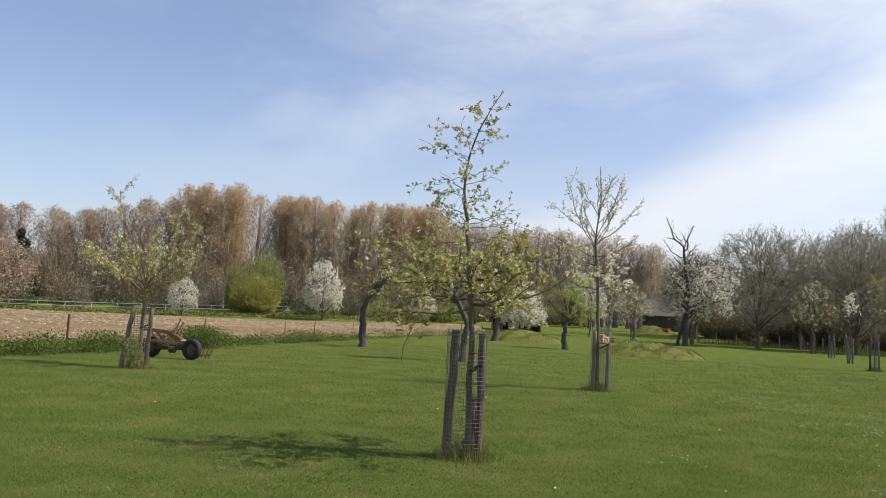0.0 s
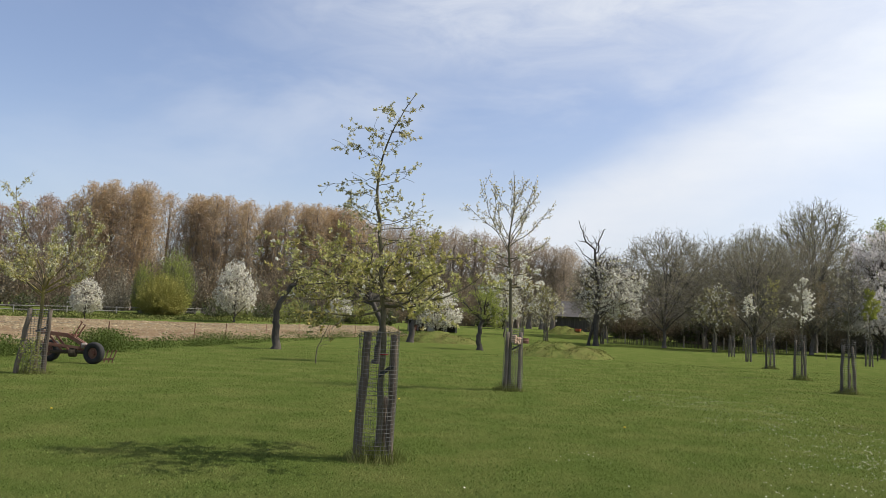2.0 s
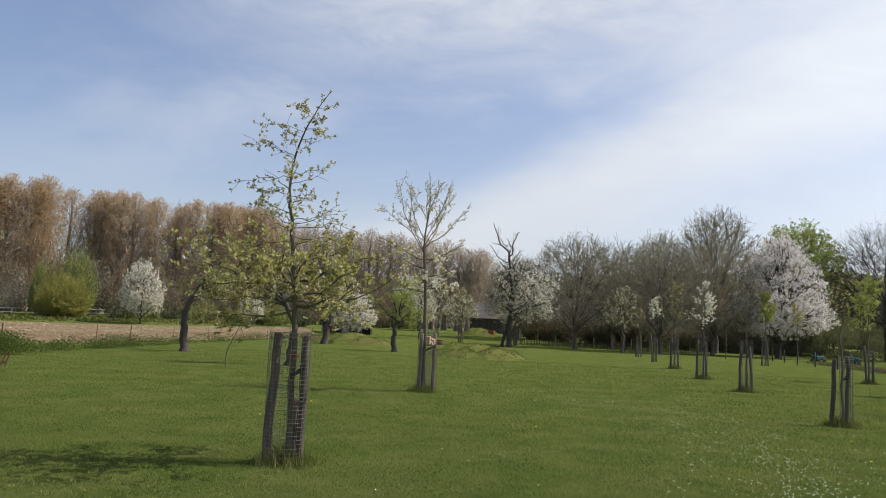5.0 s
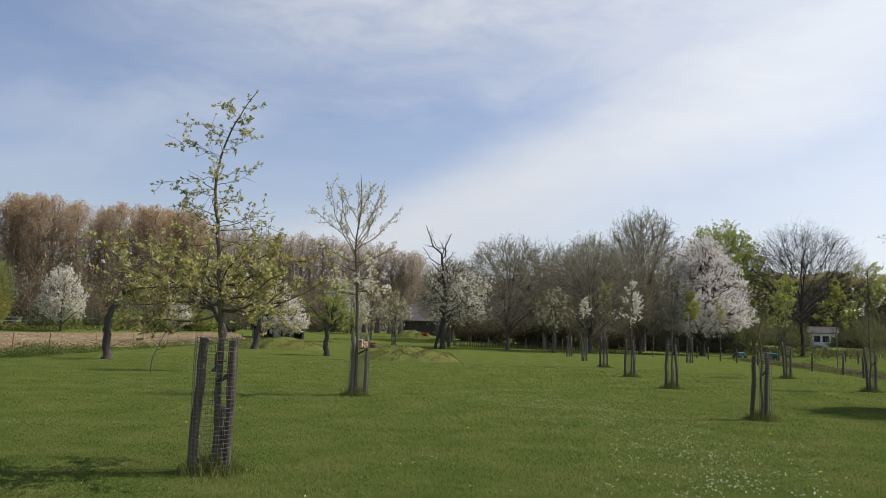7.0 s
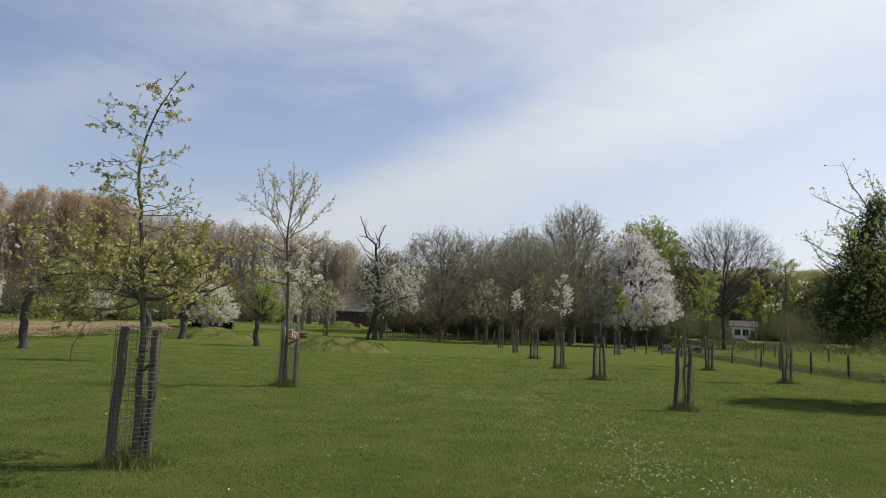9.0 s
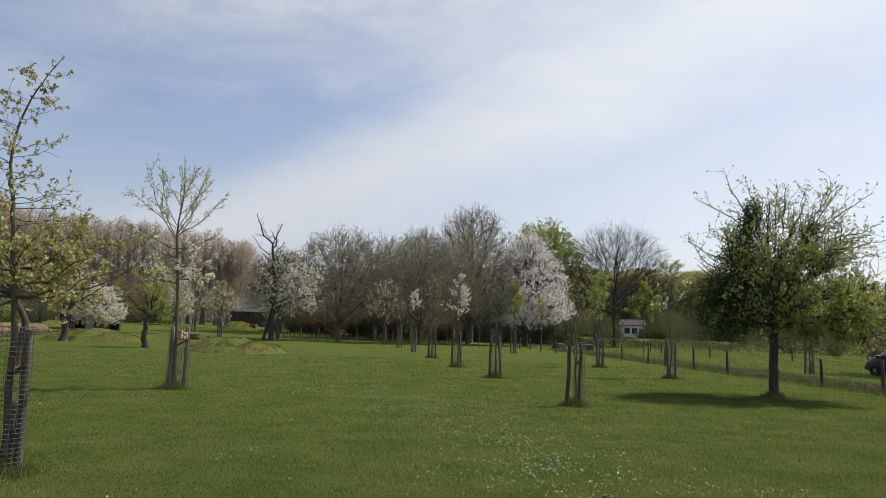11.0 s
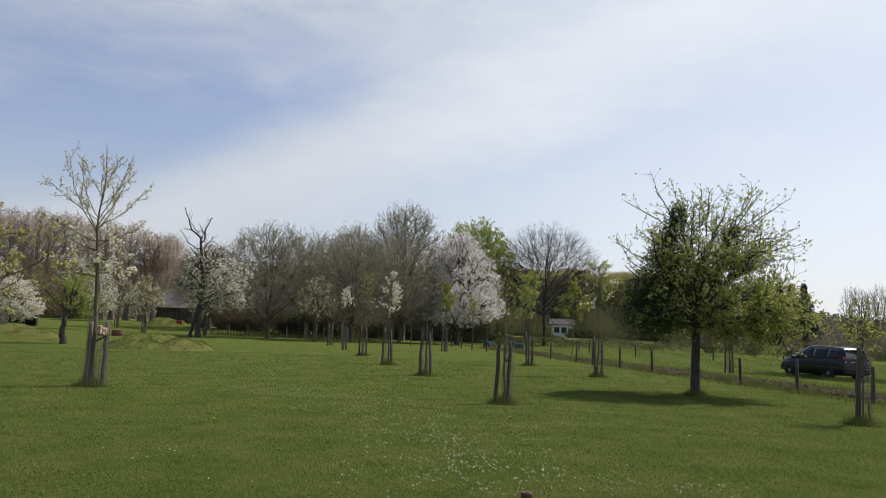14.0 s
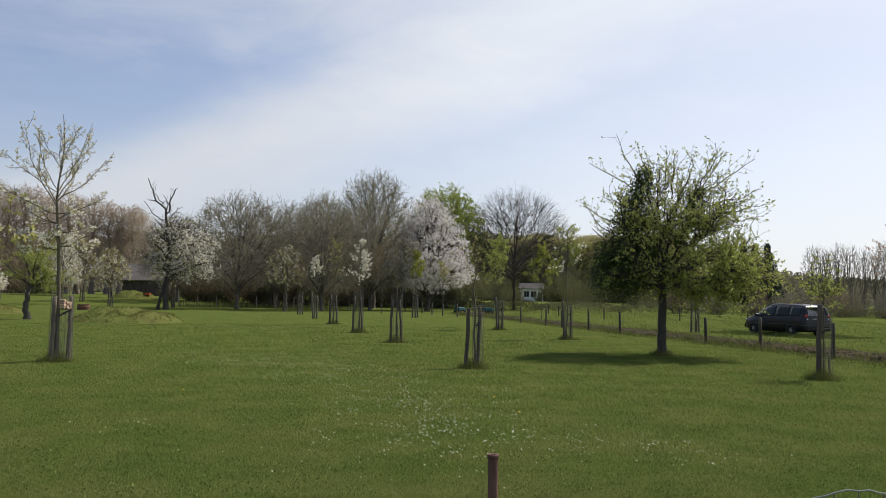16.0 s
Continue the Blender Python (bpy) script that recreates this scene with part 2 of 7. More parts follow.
M["mound"] = surface("mound turf", (0.095, 0.125, 0.030), (0.200, 0.215, 0.065), 2.5, 1.0, 0.08, 9.0, island=0.5, glow_through=0.25, c3=(0.165, 0.155, 0.055), scale3=0.9, spec=0.0)
M["cut_wood"] = surface("cut wood", (0.52, 0.34, 0.23), (0.68, 0.50, 0.36), 9.0, 0.85, per_object=0.25)
M["rust_pipe"] = surface("rusted pipe", (0.085, 0.036, 0.026), (0.150, 0.070, 0.052), 30.0, 0.7, 0.002, 120.0, c3=(0.19, 0.105, 0.085), scale3=9.0, stretch=(1, 1, 0.3))
M["wire_bright"] = surface("galvanised strand", (0.34, 0.34, 0.32), (0.48, 0.47, 0.45), 40.0, 0.5, metal=0.4)
M["rust"] = surface("rusty red paint", (0.135, 0.056, 0.038), (0.230, 0.105, 0.070), 7.0, 0.8, 0.003, 60.0, c3=(0.15, 0.095, 0.065), scale3=3.0)
M["rubber"] = surface("tyre rubber", (0.020, 0.020, 0.019), (0.038, 0.036, 0.033), 14.0, 0.85, 0.004, 40.0)
M["old_wood"] = surface("old grey wood", (0.20, 0.175, 0.145), (0.31, 0.28, 0.24), 8.0, 0.9, stretch=(1, 1, 0.2))
M["fence_dark"] = surface("dark fence post", (0.055, 0.045, 0.035), (0.110, 0.090, 0.070), 14.0, 0.9, per_object=0.25, stretch=(1, 1, 0.2))
M["rail"] = surface("pale rail", (0.25, 0.24, 0.215), (0.35, 0.335, 0.30), 3.0, 0.9, per_object=0.15)
M["carpaint"] = surface("dark violet-grey car paint", (0.013, 0.012, 0.016), (0.016, 0.015, 0.019), 3.0, 0.3, spec=0.4)
M["carplastic"] = surface("black plastic", (0.018, 0.018, 0.018), (0.026, 0.026, 0.026), 9.0, 0.6)
M["alloy"] = surface("alloy rim", (0.40, 0.40, 0.41), (0.48, 0.48, 0.49), 9.0, 0.35, metal=0.9)
M["chrome"] = surface("chrome", (0.6, 0.6, 0.6), (0.65, 0.65, 0.65), 9.0, 0.2, metal=1.0)
M["redlamp"] = surface("red lamp", (0.26, 0.012, 0.015), (0.32, 0.018, 0.02), 9.0, 0.25, spec=0.5)
M["clearlamp"] = surface("clear lamp", (0.55, 0.56, 0.58), (0.65, 0.66, 0.68), 9.0, 0.15, spec=0.7)
M["plate"] = surface("plate", (0.36, 0.27, 0.07), (0.38, 0.29, 0.08), 9.0, 0.6)
M["window"] = glass("window glass")
M["white_wall"] = surface("white render", (0.68, 0.67, 0.63), (0.78, 0.77, 0.73), 0.8, 0.9)
M["roof_grey"] = surface("grey roof", (0.095, 0.088, 0.082), (0.140, 0.130, 0.122), 0.8, 0.95, stretch=(1, 1, 3), spec=0.0)
M["dark_wood"] = surface("dark barn boards", (0.060, 0.053, 0.047), (0.105, 0.094, 0.082), 1.2, 0.95, stretch=(4, 4, 0.3), spec=0.0)
M["teal"] = surface("teal paint", (0.016, 0.070, 0.078), (0.030, 0.105, 0.108), 3.0, 0.7)
M["orange"] = surface("orange-red plastic", (0.55, 0.12, 0.05), (0.6, 0.16, 0.07), 3.0, 0.6)


# ---- helpers for meshes ----
def build(name, verts, faces, material, parent=None, label="", smooth=False):
    """One mesh object from arrays of vertices and of faces (a list of index arrays, one for each face size)."""
    me = bpy.data.meshes.new(name)
    verts = np.asarray(verts, dtype=np.float32).reshape(-1, 3)
    faces = [np.asarray(f, dtype=np.int32) for f in (faces if isinstance(faces, list) else [faces]) if len(f)]
    loops = np.concatenate([f.ravel() for f in faces])
    sizes = np.concatenate([np.full(len(f), f.shape[1], dtype=np.int32) for f in faces])
    starts = np.concatenate([[0], np.cumsum(sizes)[:-1]]).astype(np.int32)
    me.vertices.add(len(verts))
    me.vertices.foreach_set("co", verts.ravel())
    me.loops.add(len(loops))
    me.loops.foreach_set("vertex_index", loops)
    me.polygons.add(len(sizes))
    me.polygons.foreach_set("loop_start", starts)
    me.update(calc_edges=True)
    me.validate()
    if smooth:
        me.polygons.foreach_set("use_smooth", np.ones(len(sizes), dtype=bool))
    me.materials.append(material)
    ob = new(name, me)
    if parent is not None:
        ob.parent = parent
    if label:
        ob["label"] = label
    return ob


def part(name, bm, material, parent=None, label="", smooth=False):
    """Links a bmesh as one mesh object."""
    me = bpy.data.meshes.new(name)
    bm.to_mesh(me)
    bm.free()
    if smooth:
        me.polygons.foreach_set("use_smooth", np.ones(len(me.polygons), dtype=bool))
    me.materials.append(material)
    ob = new(name, me)
    if parent is not None:
        ob.parent = parent
    if label:
        ob["label"] = label
    return ob


def thing(name, x, y, z=0.0, turn=0.0):
    ob = new(name)
    ob.matrix_basis = pose(x, y, z, 0, 0, turn)
    ob.empty_display_size = 0.2
    return ob


def box(bm, centre, size, turn=0.0, tilt=0.0, bevel=0.0):
    geo = bmesh.ops.create_cube(bm, size=1.0)["verts"]
    bmesh.ops.transform(bm, verts=geo, matrix=pose(*centre, tilt, 0, turn) @ Matrix.Diagonal((*size, 1)))
    if bevel:
        edges = list({e for v in geo for e in v.link_edges})
        bmesh.ops.bevel(bm, geom=edges, offset=bevel, segments=1, affect="EDGES")
    return bm


def bar(bm, a, b, w, h=None):
    """A square bar from a to b."""
    a, b = Vector(a), Vector(b)
    d = b - a
    geo = bmesh.ops.create_cube(bm, size=1.0)["verts"]
    q = d.to_track_quat("Z", "Y").to_matrix().to_4x4()
    bmesh.ops.transform(bm, verts=geo, matrix=Matrix.Translation((a + b) / 2) @ q @ Matrix.Diagonal((w, h or w, d.length, 1)))
    return bm


def rod(bm, a, b, r1, r2=None, sides=8):
    a, b = Vector(a), Vector(b)
    d = b - a
    geo = bmesh.ops.create_cone(bm, cap_ends=True, segments=sides, radius1=r1, radius2=r1 if r2 is None else r2, depth=d.length)["verts"]
    q = d.to_track_quat("Z", "Y").to_matrix().to_4x4()
    bmesh.ops.transform(bm, verts=geo, matrix=Matrix.Translation((a + b) / 2) @ q)
    return bm


def tubes(P, R, sides):
    """Round tubes along n polylines of k points at once."""
    n, k, _ = P.shape
    T = np.gradient(P, axis=1)
    T /= np.linalg.norm(T, axis=2, keepdims=True) + 1e-9
    ref = np.where(np.abs(T[:, :1, 2:3]) > 0.85, np.array([1.0, 0.13, 0.0]), np.array([0.0, 0.07, 1.0]))
    U = np.cross(T, ref)
    U /= np.linalg.norm(U, axis=2, keepdims=True) + 1e-9
    W = np.cross(T, U)
    a = np.arange(sides) * 2 * np.pi / sides
    V = P[:, :, None] + R[:, :, None, None] * (np.cos(a)[:, None] * U[:, :, None] + np.sin(a)[:, None] * W[:, :, None])
    i = np.arange(n * k * sides).reshape(n, k, sides)
    j = np.roll(i, -1, axis=2)
    F = np.stack([i[:, :-1], j[:, :-1], j[:, 1:], i[:, 1:]], axis=-1).reshape(-1, 4)
    return V.reshape(-1, 3), F


def join(chunks):
    """Joins (verts, faces) pairs of one face size."""
    V, F, n = [], [], 0
    for v, f in chunks:
        V.append(v)
        F.append(f + n)
        n += len(v)
    return np.concatenate(V), np.concatenate(F)


def unit(v):
    return v / (np.linalg.norm(v, axis=-1, keepdims=True) + 1e-9)


def cards(rng, C, length, width, up=0.0, fold=0.25):
    """Small folded leaves, one at each place."""
    n = len(C)
    a = unit(rng.normal(size=(n, 3)) + np.array([0, 0, up]))
    b = unit(np.cross(a, rng.normal(size=(n, 3))))
    c = np.cross(a, b)
    s = rng.uniform(0.65, 1.3, (n, 1))
    V = np.stack([C - a * length * s / 2, C + b * width * s / 2 + c * width * fold * s, C + a * length * s / 2, C - b * width * s / 2 + c * width * fold * s], axis=1)
    return V.reshape(-1, 3), np.arange(4 * n).reshape(n, 4)


def rosettes(rng, S, n, length, width, up=0.5):
    """n leaves that spread from each place, like the leaf clusters on a spur."""
    C = np.repeat(S, n, axis=0)
    a = unit(rng.normal(size=C.shape) + np.array([0, 0, up]))
    b = unit(np.cross(a, rng.normal(size=C.shape)))
    c = np.cross(a, b)
    k = rng.uniform(0.6, 1.25, (len(C), 1))
    V = np.stack([C, C + (a * length * 0.55 + b * width / 2 + c * width * 0.2) * k, C + a * length * k, C + (a * length * 0.55 - b * width / 2 + c * width * 0.2) * k], axis=1)
    return V.reshape(-1, 3), np.arange(4 * len(C)).reshape(-1, 4)


def clumped(rng, S, n, spread):
    """n places gathered round each of S."""
    C = np.repeat(S, n, axis=0)
    return C + rng.normal(size=C.shape) * spread


def ribbons(rng, P, width, tip=0.4):
    """Thin flat twigs along n polylines."""
    n, k, _ = P.shape
    T = unit(np.gradient(P, axis=1))
    side = unit(np.cross(T, rng.normal(size=(n, 1, 3)))) * (width * np.linspace(1, tip, k))[None, :, None] * rng.uniform(0.7, 1.3, (n, 1, 1)) / 2
    V = np.stack([P - side, P + side], 2)
    i = np.arange(n * k * 2).reshape(n, k, 2)
    F = np.stack([i[:, :-1, 0], i[:, :-1, 1], i[:, 1:, 1], i[:, 1:, 0]], -1).reshape(-1, 4)
    return V.reshape(-1, 3), F


def dome(rng, n, centre, spread, up, down, lo=0.5, lump=0.05, egg=0.0):
    """n places in the outer part of a domed crown; egg narrows it upwards."""
    d = unit(rng.normal(size=(n, 3)))
    r = rng.uniform(lo ** 3, 1, n) ** (1 / 3)
    az = np.arctan2(d[:, 1], d[:, 0])
    r = r * (1 + lump * np.sin(3 * az + 7 * d[:, 2]) + lump * np.sin(5 * az - 9 * d[:, 2] + 1.0))
    z = d[:, 2] * r
    w = spread * (1 - egg * z)
    return np.asarray(centre, float) + np.stack([d[:, 0] * r * w, d[:, 1] * r * w, np.where(z > 0, up, down) * z], -1)


def reach(rng, bones, targets, base, pull=0.62, drop=0.0, lift=0.08, wig=0.05, k=4):
    """Curved twigs from the nearest of the bones' points out to each target."""
    pts = np.concatenate([b.reshape(-1, 3) for b in bones])
    tree = KDTree(len(pts))
    for j, q in enumerate(pts):
        tree.insert(q, j)
    tree.balance()
    ask = np.asarray(base, float) + (targets - np.asarray(base, float)) * pull - np.array([0, 0, drop])
    S = pts[[tree.find(q)[1] for q in ask]]
    L = np.linalg.norm(targets - S, axis=1, keepdims=True)
    C = (S + targets) / 2 + np.array([0, 0, 1]) * L * lift + rng.normal(size=S.shape) * L * wig * 1.5
    t = np.linspace(0, 1, k)[None, :, None]
    Q = (1 - t) ** 2 * S[:, None] + 2 * t * (1 - t) * C[:, None] + t ** 2 * targets[:, None]
    Q[:, 1:-1] += rng.normal(size=(len(S), k - 2, 3)) * (L * wig)[:, None]
    return Q


def smooth_line(points, k):
    """k points on a smooth curve through a few."""
    pts = np.asarray(points, float)
    t = np.linspace(0, len(pts) - 1, k)
    i = np.clip(t.astype(int), 0, len(pts) - 2)
    f = (t - i)[:, None]
    p = np.concatenate([[2 * pts[0] - pts[1]], pts, [2 * pts[-1] - pts[-2]]])
    p0, p1, p2, p3 = p[i], p[i + 1], p[i + 2], p[i + 3]
    return 0.5 * (2 * p1 + (p2 - p0) * f + (2 * p0 - 5 * p1 + 4 * p2 - p3) * f ** 2 + (3 * p1 - p0 - 3 * p2 + p3) * f ** 3)


def grow(rng, P, R, n, lo, hi, angle, length, trop=0.1, wig=0.15, k=5, thin=0.55, tip=0.25, bias=None, least=0.004):
    """n side branches on each polyline of P, from lo to hi along it. length(s) in metres, or a share of the parent's length if negative."""
    N, K, _ = P.shape
    idx = np.repeat(np.arange(N), n)
    m = len(idx)
    s = lo + (hi - lo) * ((np.tile(np.arange(n), N) + rng.uniform(0, 1, m)) / n)
    f = s * (K - 1)
    i = np.clip(f.astype(int), 0, K - 2)
    w = (f - i)[:, None]
    start = P[idx, i] * (1 - w) + P[idx, i + 1] * w
    r0 = R[idx, i] * (1 - w[:, 0]) + R[idx, i + 1] * w[:, 0]
    T = unit(P[idx, i + 1] - P[idx, i])
    U = unit(np.cross(T, rng.normal(size=(m, 3))))
    a = np.radians(rng.uniform(*angle, m))[:, None]
    D = unit(np.cos(a) * T + np.sin(a) * U)
    if bias is not None:
        D = unit(D + np.asarray(bias, float))
    full = np.linalg.norm(np.diff(P, axis=1), axis=2).sum(1)[idx]
    L = np.array([length(v) for v in s]) if callable(length) else full * length
    L = L * rng.uniform(0.7, 1.25, m)
    Q = np.zeros((m, k, 3))
    Q[:, 0] = start
    for step in range(1, k):
        Q[:, step] = Q[:, step - 1] + D * (L / (k - 1))[:, None]
        D = unit(D + np.array([0, 0, trop]) + rng.normal(size=(m, 3)) * wig)
    r = np.maximum(r0 * thin, least)[:, None] * np.linspace(1, tip, k)[None]
    return Q, np.maximum(r, least * 0.6)


def along(rng, P, n, lo=0.1, hi=1.0, spread=0.05):
    """n places scattered on the polylines of P."""
    N, K, _ = P.shape
    idx = rng.integers(0, N, n)
    f = rng.uniform(lo, hi, n) * (K - 1)
    i = np.clip(f.astype(int), 0, K - 2)
    w = (f - i)[:, None]
    return P[idx, i] * (1 - w) + P[idx, i + 1] * w + rng.normal(size=(n, 3)) * spread


def smoothstep(a, b, x):
    t = np.clip((x - a) / (b - a), 0, 1)
    return t * t * (3 - 2 * t)


def ground_z(x, y):
    x, y = np.asarray(x, float), np.asarray(y, float)
    near = 0.22 * (0.02 * np.sin(0.9 * x + 0.4 * y) + 0.015 * np.sin(1.7 * y - 0.8 * x + 1.0) + 0.012 * np.sin(2.9 * x + 2.1 * y))
    fade = 1 - smoothstep(40, 70, np.hypot(x, y))
    return near * fade + 1.1 * smoothstep(88, 125, y)


def gz(x, y):
    return float(ground_z(x, y))


# ---- ground and distance ----
def build_ground():
    rad = np.concatenate([[0.0], np.geomspace(0.4, 2200, 150)])
    ang = np.linspace(0, 2 * np.pi, 181)[:-1]
    A, B = np.meshgrid(rad, ang, indexing="ij")
    X, Y = A * np.cos(B), A * np.sin(B)
    V = np.stack([X, Y, ground_z(X, Y)], -1).reshape(-1, 3)
    i = np.arange(len(rad) * len(ang)).reshape(len(rad), len(ang))
    j = np.roll(i, -1, axis=1)
    F = np.stack([i[:-1], i[1:], j[1:], j[:-1]], -1).reshape(-1, 4)
    g = build("ground", V, F, M["turf"], smooth=True)
    tagged(g, "mown green orchard lawn reaching to the horizon", "ground", kind="structure")


def hill_height(a):
    """Height of the wooded ridge by bearing, degrees clockwise from +y."""
    return np.interp(a, [-80, -45, -30, -8, 12, 25, 38, 48, 55, 62, 80, 110], [24, 25, 28, 34, 40, 43, 44, 38, 17, 13, 13, 14])


def build_hill():
    rng = np.random.default_rng(5)
    a = np.linspace(-95, 125, 240)
    r = np.linspace(380, 900, 14)
    A, Rr = np.meshgrid(a, r, indexing="ij")
    rise = smoothstep(380, 560, Rr)
    H = hill_height(A) * rise + rng.normal(size=A.shape) * 1.2 * rise - 2
    X, Y = Rr * np.sin(np.radians(A)), Rr * np.cos(np.radians(A))
    V = np.stack([X, Y, H], -1).reshape(-1, 3)
    i = np.arange(V.shape[0]).reshape(A.shape)
    F = np.stack([i[:-1, :-1], i[1:, :-1], i[1:, 1:], i[:-1, 1:]], -1).reshape(-1, 4)
    hill = build("hillside", V, F, M["hill"], smooth=True)
    tagged(hill, "distant ridge of wooded hills in spring", "hill", kind="structure")
    n = 2500
    b, d = np.concatenate([rng.uniform(-95, 125, 400), rng.uniform(-40, 16, 500), rng.uniform(16, 72, 1600)]), 385 + 185 * rng.uniform(0, 1, n)
    base = np.stack([d * np.sin(np.radians(b)), d * np.cos(np.radians(b)), hill_height(b) * smoothstep(380, 560, d) - 5], -1)
    C = np.repeat(base, 50, axis=0)
    off = unit(rng.normal(size=C.shape)) * rng.uniform(0.5, 1, (len(C), 1)) * np.array([4.2, 4.2, 4.6])
    C = C + off + np.array([0, 0, 5])
    V, F = cards(rng, C, 1.5, 1.1, up=0.5)
    woods = build("hill_woods", V, F, M["hill_leaf"])
    tagged(woods, "far brown-green woods covering the ridge", "woods", kind="stuff")


build_ground()
build_hill()


def fence_x(y):
    return -22.2 + 0.23 * y


def build_field():
    rng = np.random.default_rng(11)
    nu, nv = 250, 160
    u, v = np.meshgrid(np.linspace(0, 1, nu), np.linspace(0, 1, nv), indexing="ij")
    near = np.stack([-23.6 + 20.3 * u, 4 + 82 * u], -1)
    far = np.stack([-76 + 69 * u, 66 + 43 * u], -1)
    xy = near * (1 - v[..., None]) + far * v[..., None]
    X, Y = xy[..., 0], xy[..., 1]
    edge = np.clip(np.minimum.reduce([u, 1 - u, v, 1 - v]) * 25, 0, 1)
    furrow = 0.05 * np.sin(v * 330 + 3 * np.sin(u * 9)) + rng.normal(size=X.shape) * 0.035
    Z = ground_z(X, Y) + 0.02 + edge * (0.07 + furrow)
    V = np.stack([X, Y, Z], -1).reshape(-1, 3)
    i = np.arange(nu * nv).reshape(nu, nv)
    F = np.stack([i[:-1, :-1], i[1:, :-1], i[1:, 1:], i[:-1, 1:]], -1).reshape(-1, 4)
    f = build("ploughed_field", V, F, M["soil"], smooth=True)
    tagged(f, "bare brown ploughed field behind a wire fence", "field", kind="structure")
    lumps(rng, 5200, (0.02, 0.5), 40, (0.03, 0.11), "clod", "soil_clods", "dry brown clods on the ploughed field", "clods")
    lumps(rng, 13000, (0.30, 0.97), 26, (0.04, 0.17), "straw", "straw_litter", "pale straw and stubble lying in rows on the field", "straw")


def lumps(rng, n, span, rows, size, mat, name, label, category):
    """Uneven low lumps in loose rows over part of the field's depth."""
    a = rng.uniform(0.01, 0.99, n)
    edge = span[0] if span[0] < 0.1 else 0.20 + 0.22 * a
    b = edge + (span[1] - edge) * rng.beta(1.1, 1.1, n)
    b = np.clip((np.round(b * rows) + rng.normal(size=n) * 0.22) / rows, 0.01, 0.97)
    p = (np.stack([-23.6 + 20.3 * a, 4 + 82 * a], -1) * (1 - b[:, None]) + np.stack([-76 + 69 * a, 66 + 43 * a], -1) * b[:, None])
    base = np.array([[-1, -1, -0.5], [1, -1, -0.5], [1, 1, -0.5], [-1, 1, -0.5], [-0.6, -0.6, 0.6], [0.6, -0.5, 0.5], [0.5, 0.6, 0.6], [-0.6, 0.5, 0.4]])
    faces = np.array([[0, 1, 5, 4], [1, 2, 6, 5], [2, 3, 7, 6], [3, 0, 4, 7], [4, 5, 6, 7]])
    V = base[None] * rng.uniform(*size, (n, 1, 1)) * rng.uniform(0.6, 1.5, (n, 8, 3))
    t = rng.uniform(0, 6.28, n)
    c, sn = np.cos(t)[:, None], np.sin(t)[:, None]
    V = np.stack([V[..., 0] * c - V[..., 1] * sn, V[..., 0] * sn + V[..., 1] * c, V[..., 2] * 0.7], -1)
    V[..., :2] += p[:, None]
    V[..., 2] += (ground_z(p[:, 0], p[:, 1]) + 0.10)[:, None]
    F = (faces[None] + (np.arange(n) * 8)[:, None, None]).reshape(-1, 4)
    tagged(build(name, V, F, M[mat]), label, category, kind="stuff")


def blades(rng, X, Y, Z, height, width, bow=0.45):
    """Single bent blades of grass."""
    n = len(X)
    a = rng.uniform(0, 2 * np.pi, n)
    lean = rng.normal(size=(n, 2)) * bow
    h = height * rng.uniform(0.5, 1.3, n)
    w = width * rng.uniform(0.6, 1.3, n)
    root = np.stack([X, Y, Z - 0.01], -1)
    side = np.stack([np.cos(a), np.sin(a), np.zeros(n)], -1) * w[:, None] / 2
    top = root + np.stack([lean[:, 0] * h, lean[:, 1] * h, h], -1)
    V = np.stack([root - side, root + side, top], 1).reshape(-1, 3)
    return V, np.arange(3 * n).reshape(n, 3)


def build_grass():
    rng = np.random.default_rng(21)
    n = 600000
    r = 5.2 * (44.0 / 5.2) ** (rng.uniform(0, 1, n) ** 1.15)
    a = np.radians(rng.uniform(-42, 66, n))
    X, Y = r * np.sin(a), r * np.cos(a)
    keep = (X > fence_x(Y) + 0.2) & (X < 17.0 + 0.352 * Y)
    X, Y, r = X[keep], Y[keep], r[keep]
    clump = 0.8 + 0.16 * np.sin(3.1 * X + 1.3 * Y + 2 * np.sin(0.7 * X)) * np.sin(2.3 * Y - 1.1 * X) + 0.22 * np.sin(9 * X + 5 + 2 * np.sin(2 * Y)) * np.sin(8 * Y + 2 * np.sin(3 * X)) + rng.normal(size=len(X)) * 0.22
    V, F = blades(rng, X, Y, ground_z(X, Y), 0.037 * np.clip(clump, 0.35, 1.3), 0.0008 * r, 0.95)
    n = 36000
    r, a = 5.2 + 15 * rng.uniform(0, 1, n) ** 1.6, np.radians(rng.uniform(-42, 66, n))
    X, Y = r * np.sin(a), r * np.cos(a)
    patch = np.sin(1.3 * X + 2 * np.sin(0.6 * Y)) * np.sin(1.1 * Y + 1.5 * np.sin(0.8 * X)) + 0.5 * np.sin(3.7 * X + 1) * np.sin(4.1 * Y)
    keep = (X > fence_x(Y) + 0.2) & (X < 17.0 + 0.352 * Y) & (rng.uniform(-0.9, 0.7, n) < patch)
    X, Y, r = X[keep], Y[keep], r[keep]
    Z = ground_z(X, Y) + rng.uniform(0.012, 0.034, len(X))
    tagged(build("clover", *cards(rng, np.stack([X, Y, Z], -1), 0.022, 0.015, up=2.2), M["clover"]), "low clover leaves among the lawn grass", "clover", kind="stuff")
    tagged(build("grass", V, F, M["blade"]), "short green lawn grass", "grass", kind="stuff")


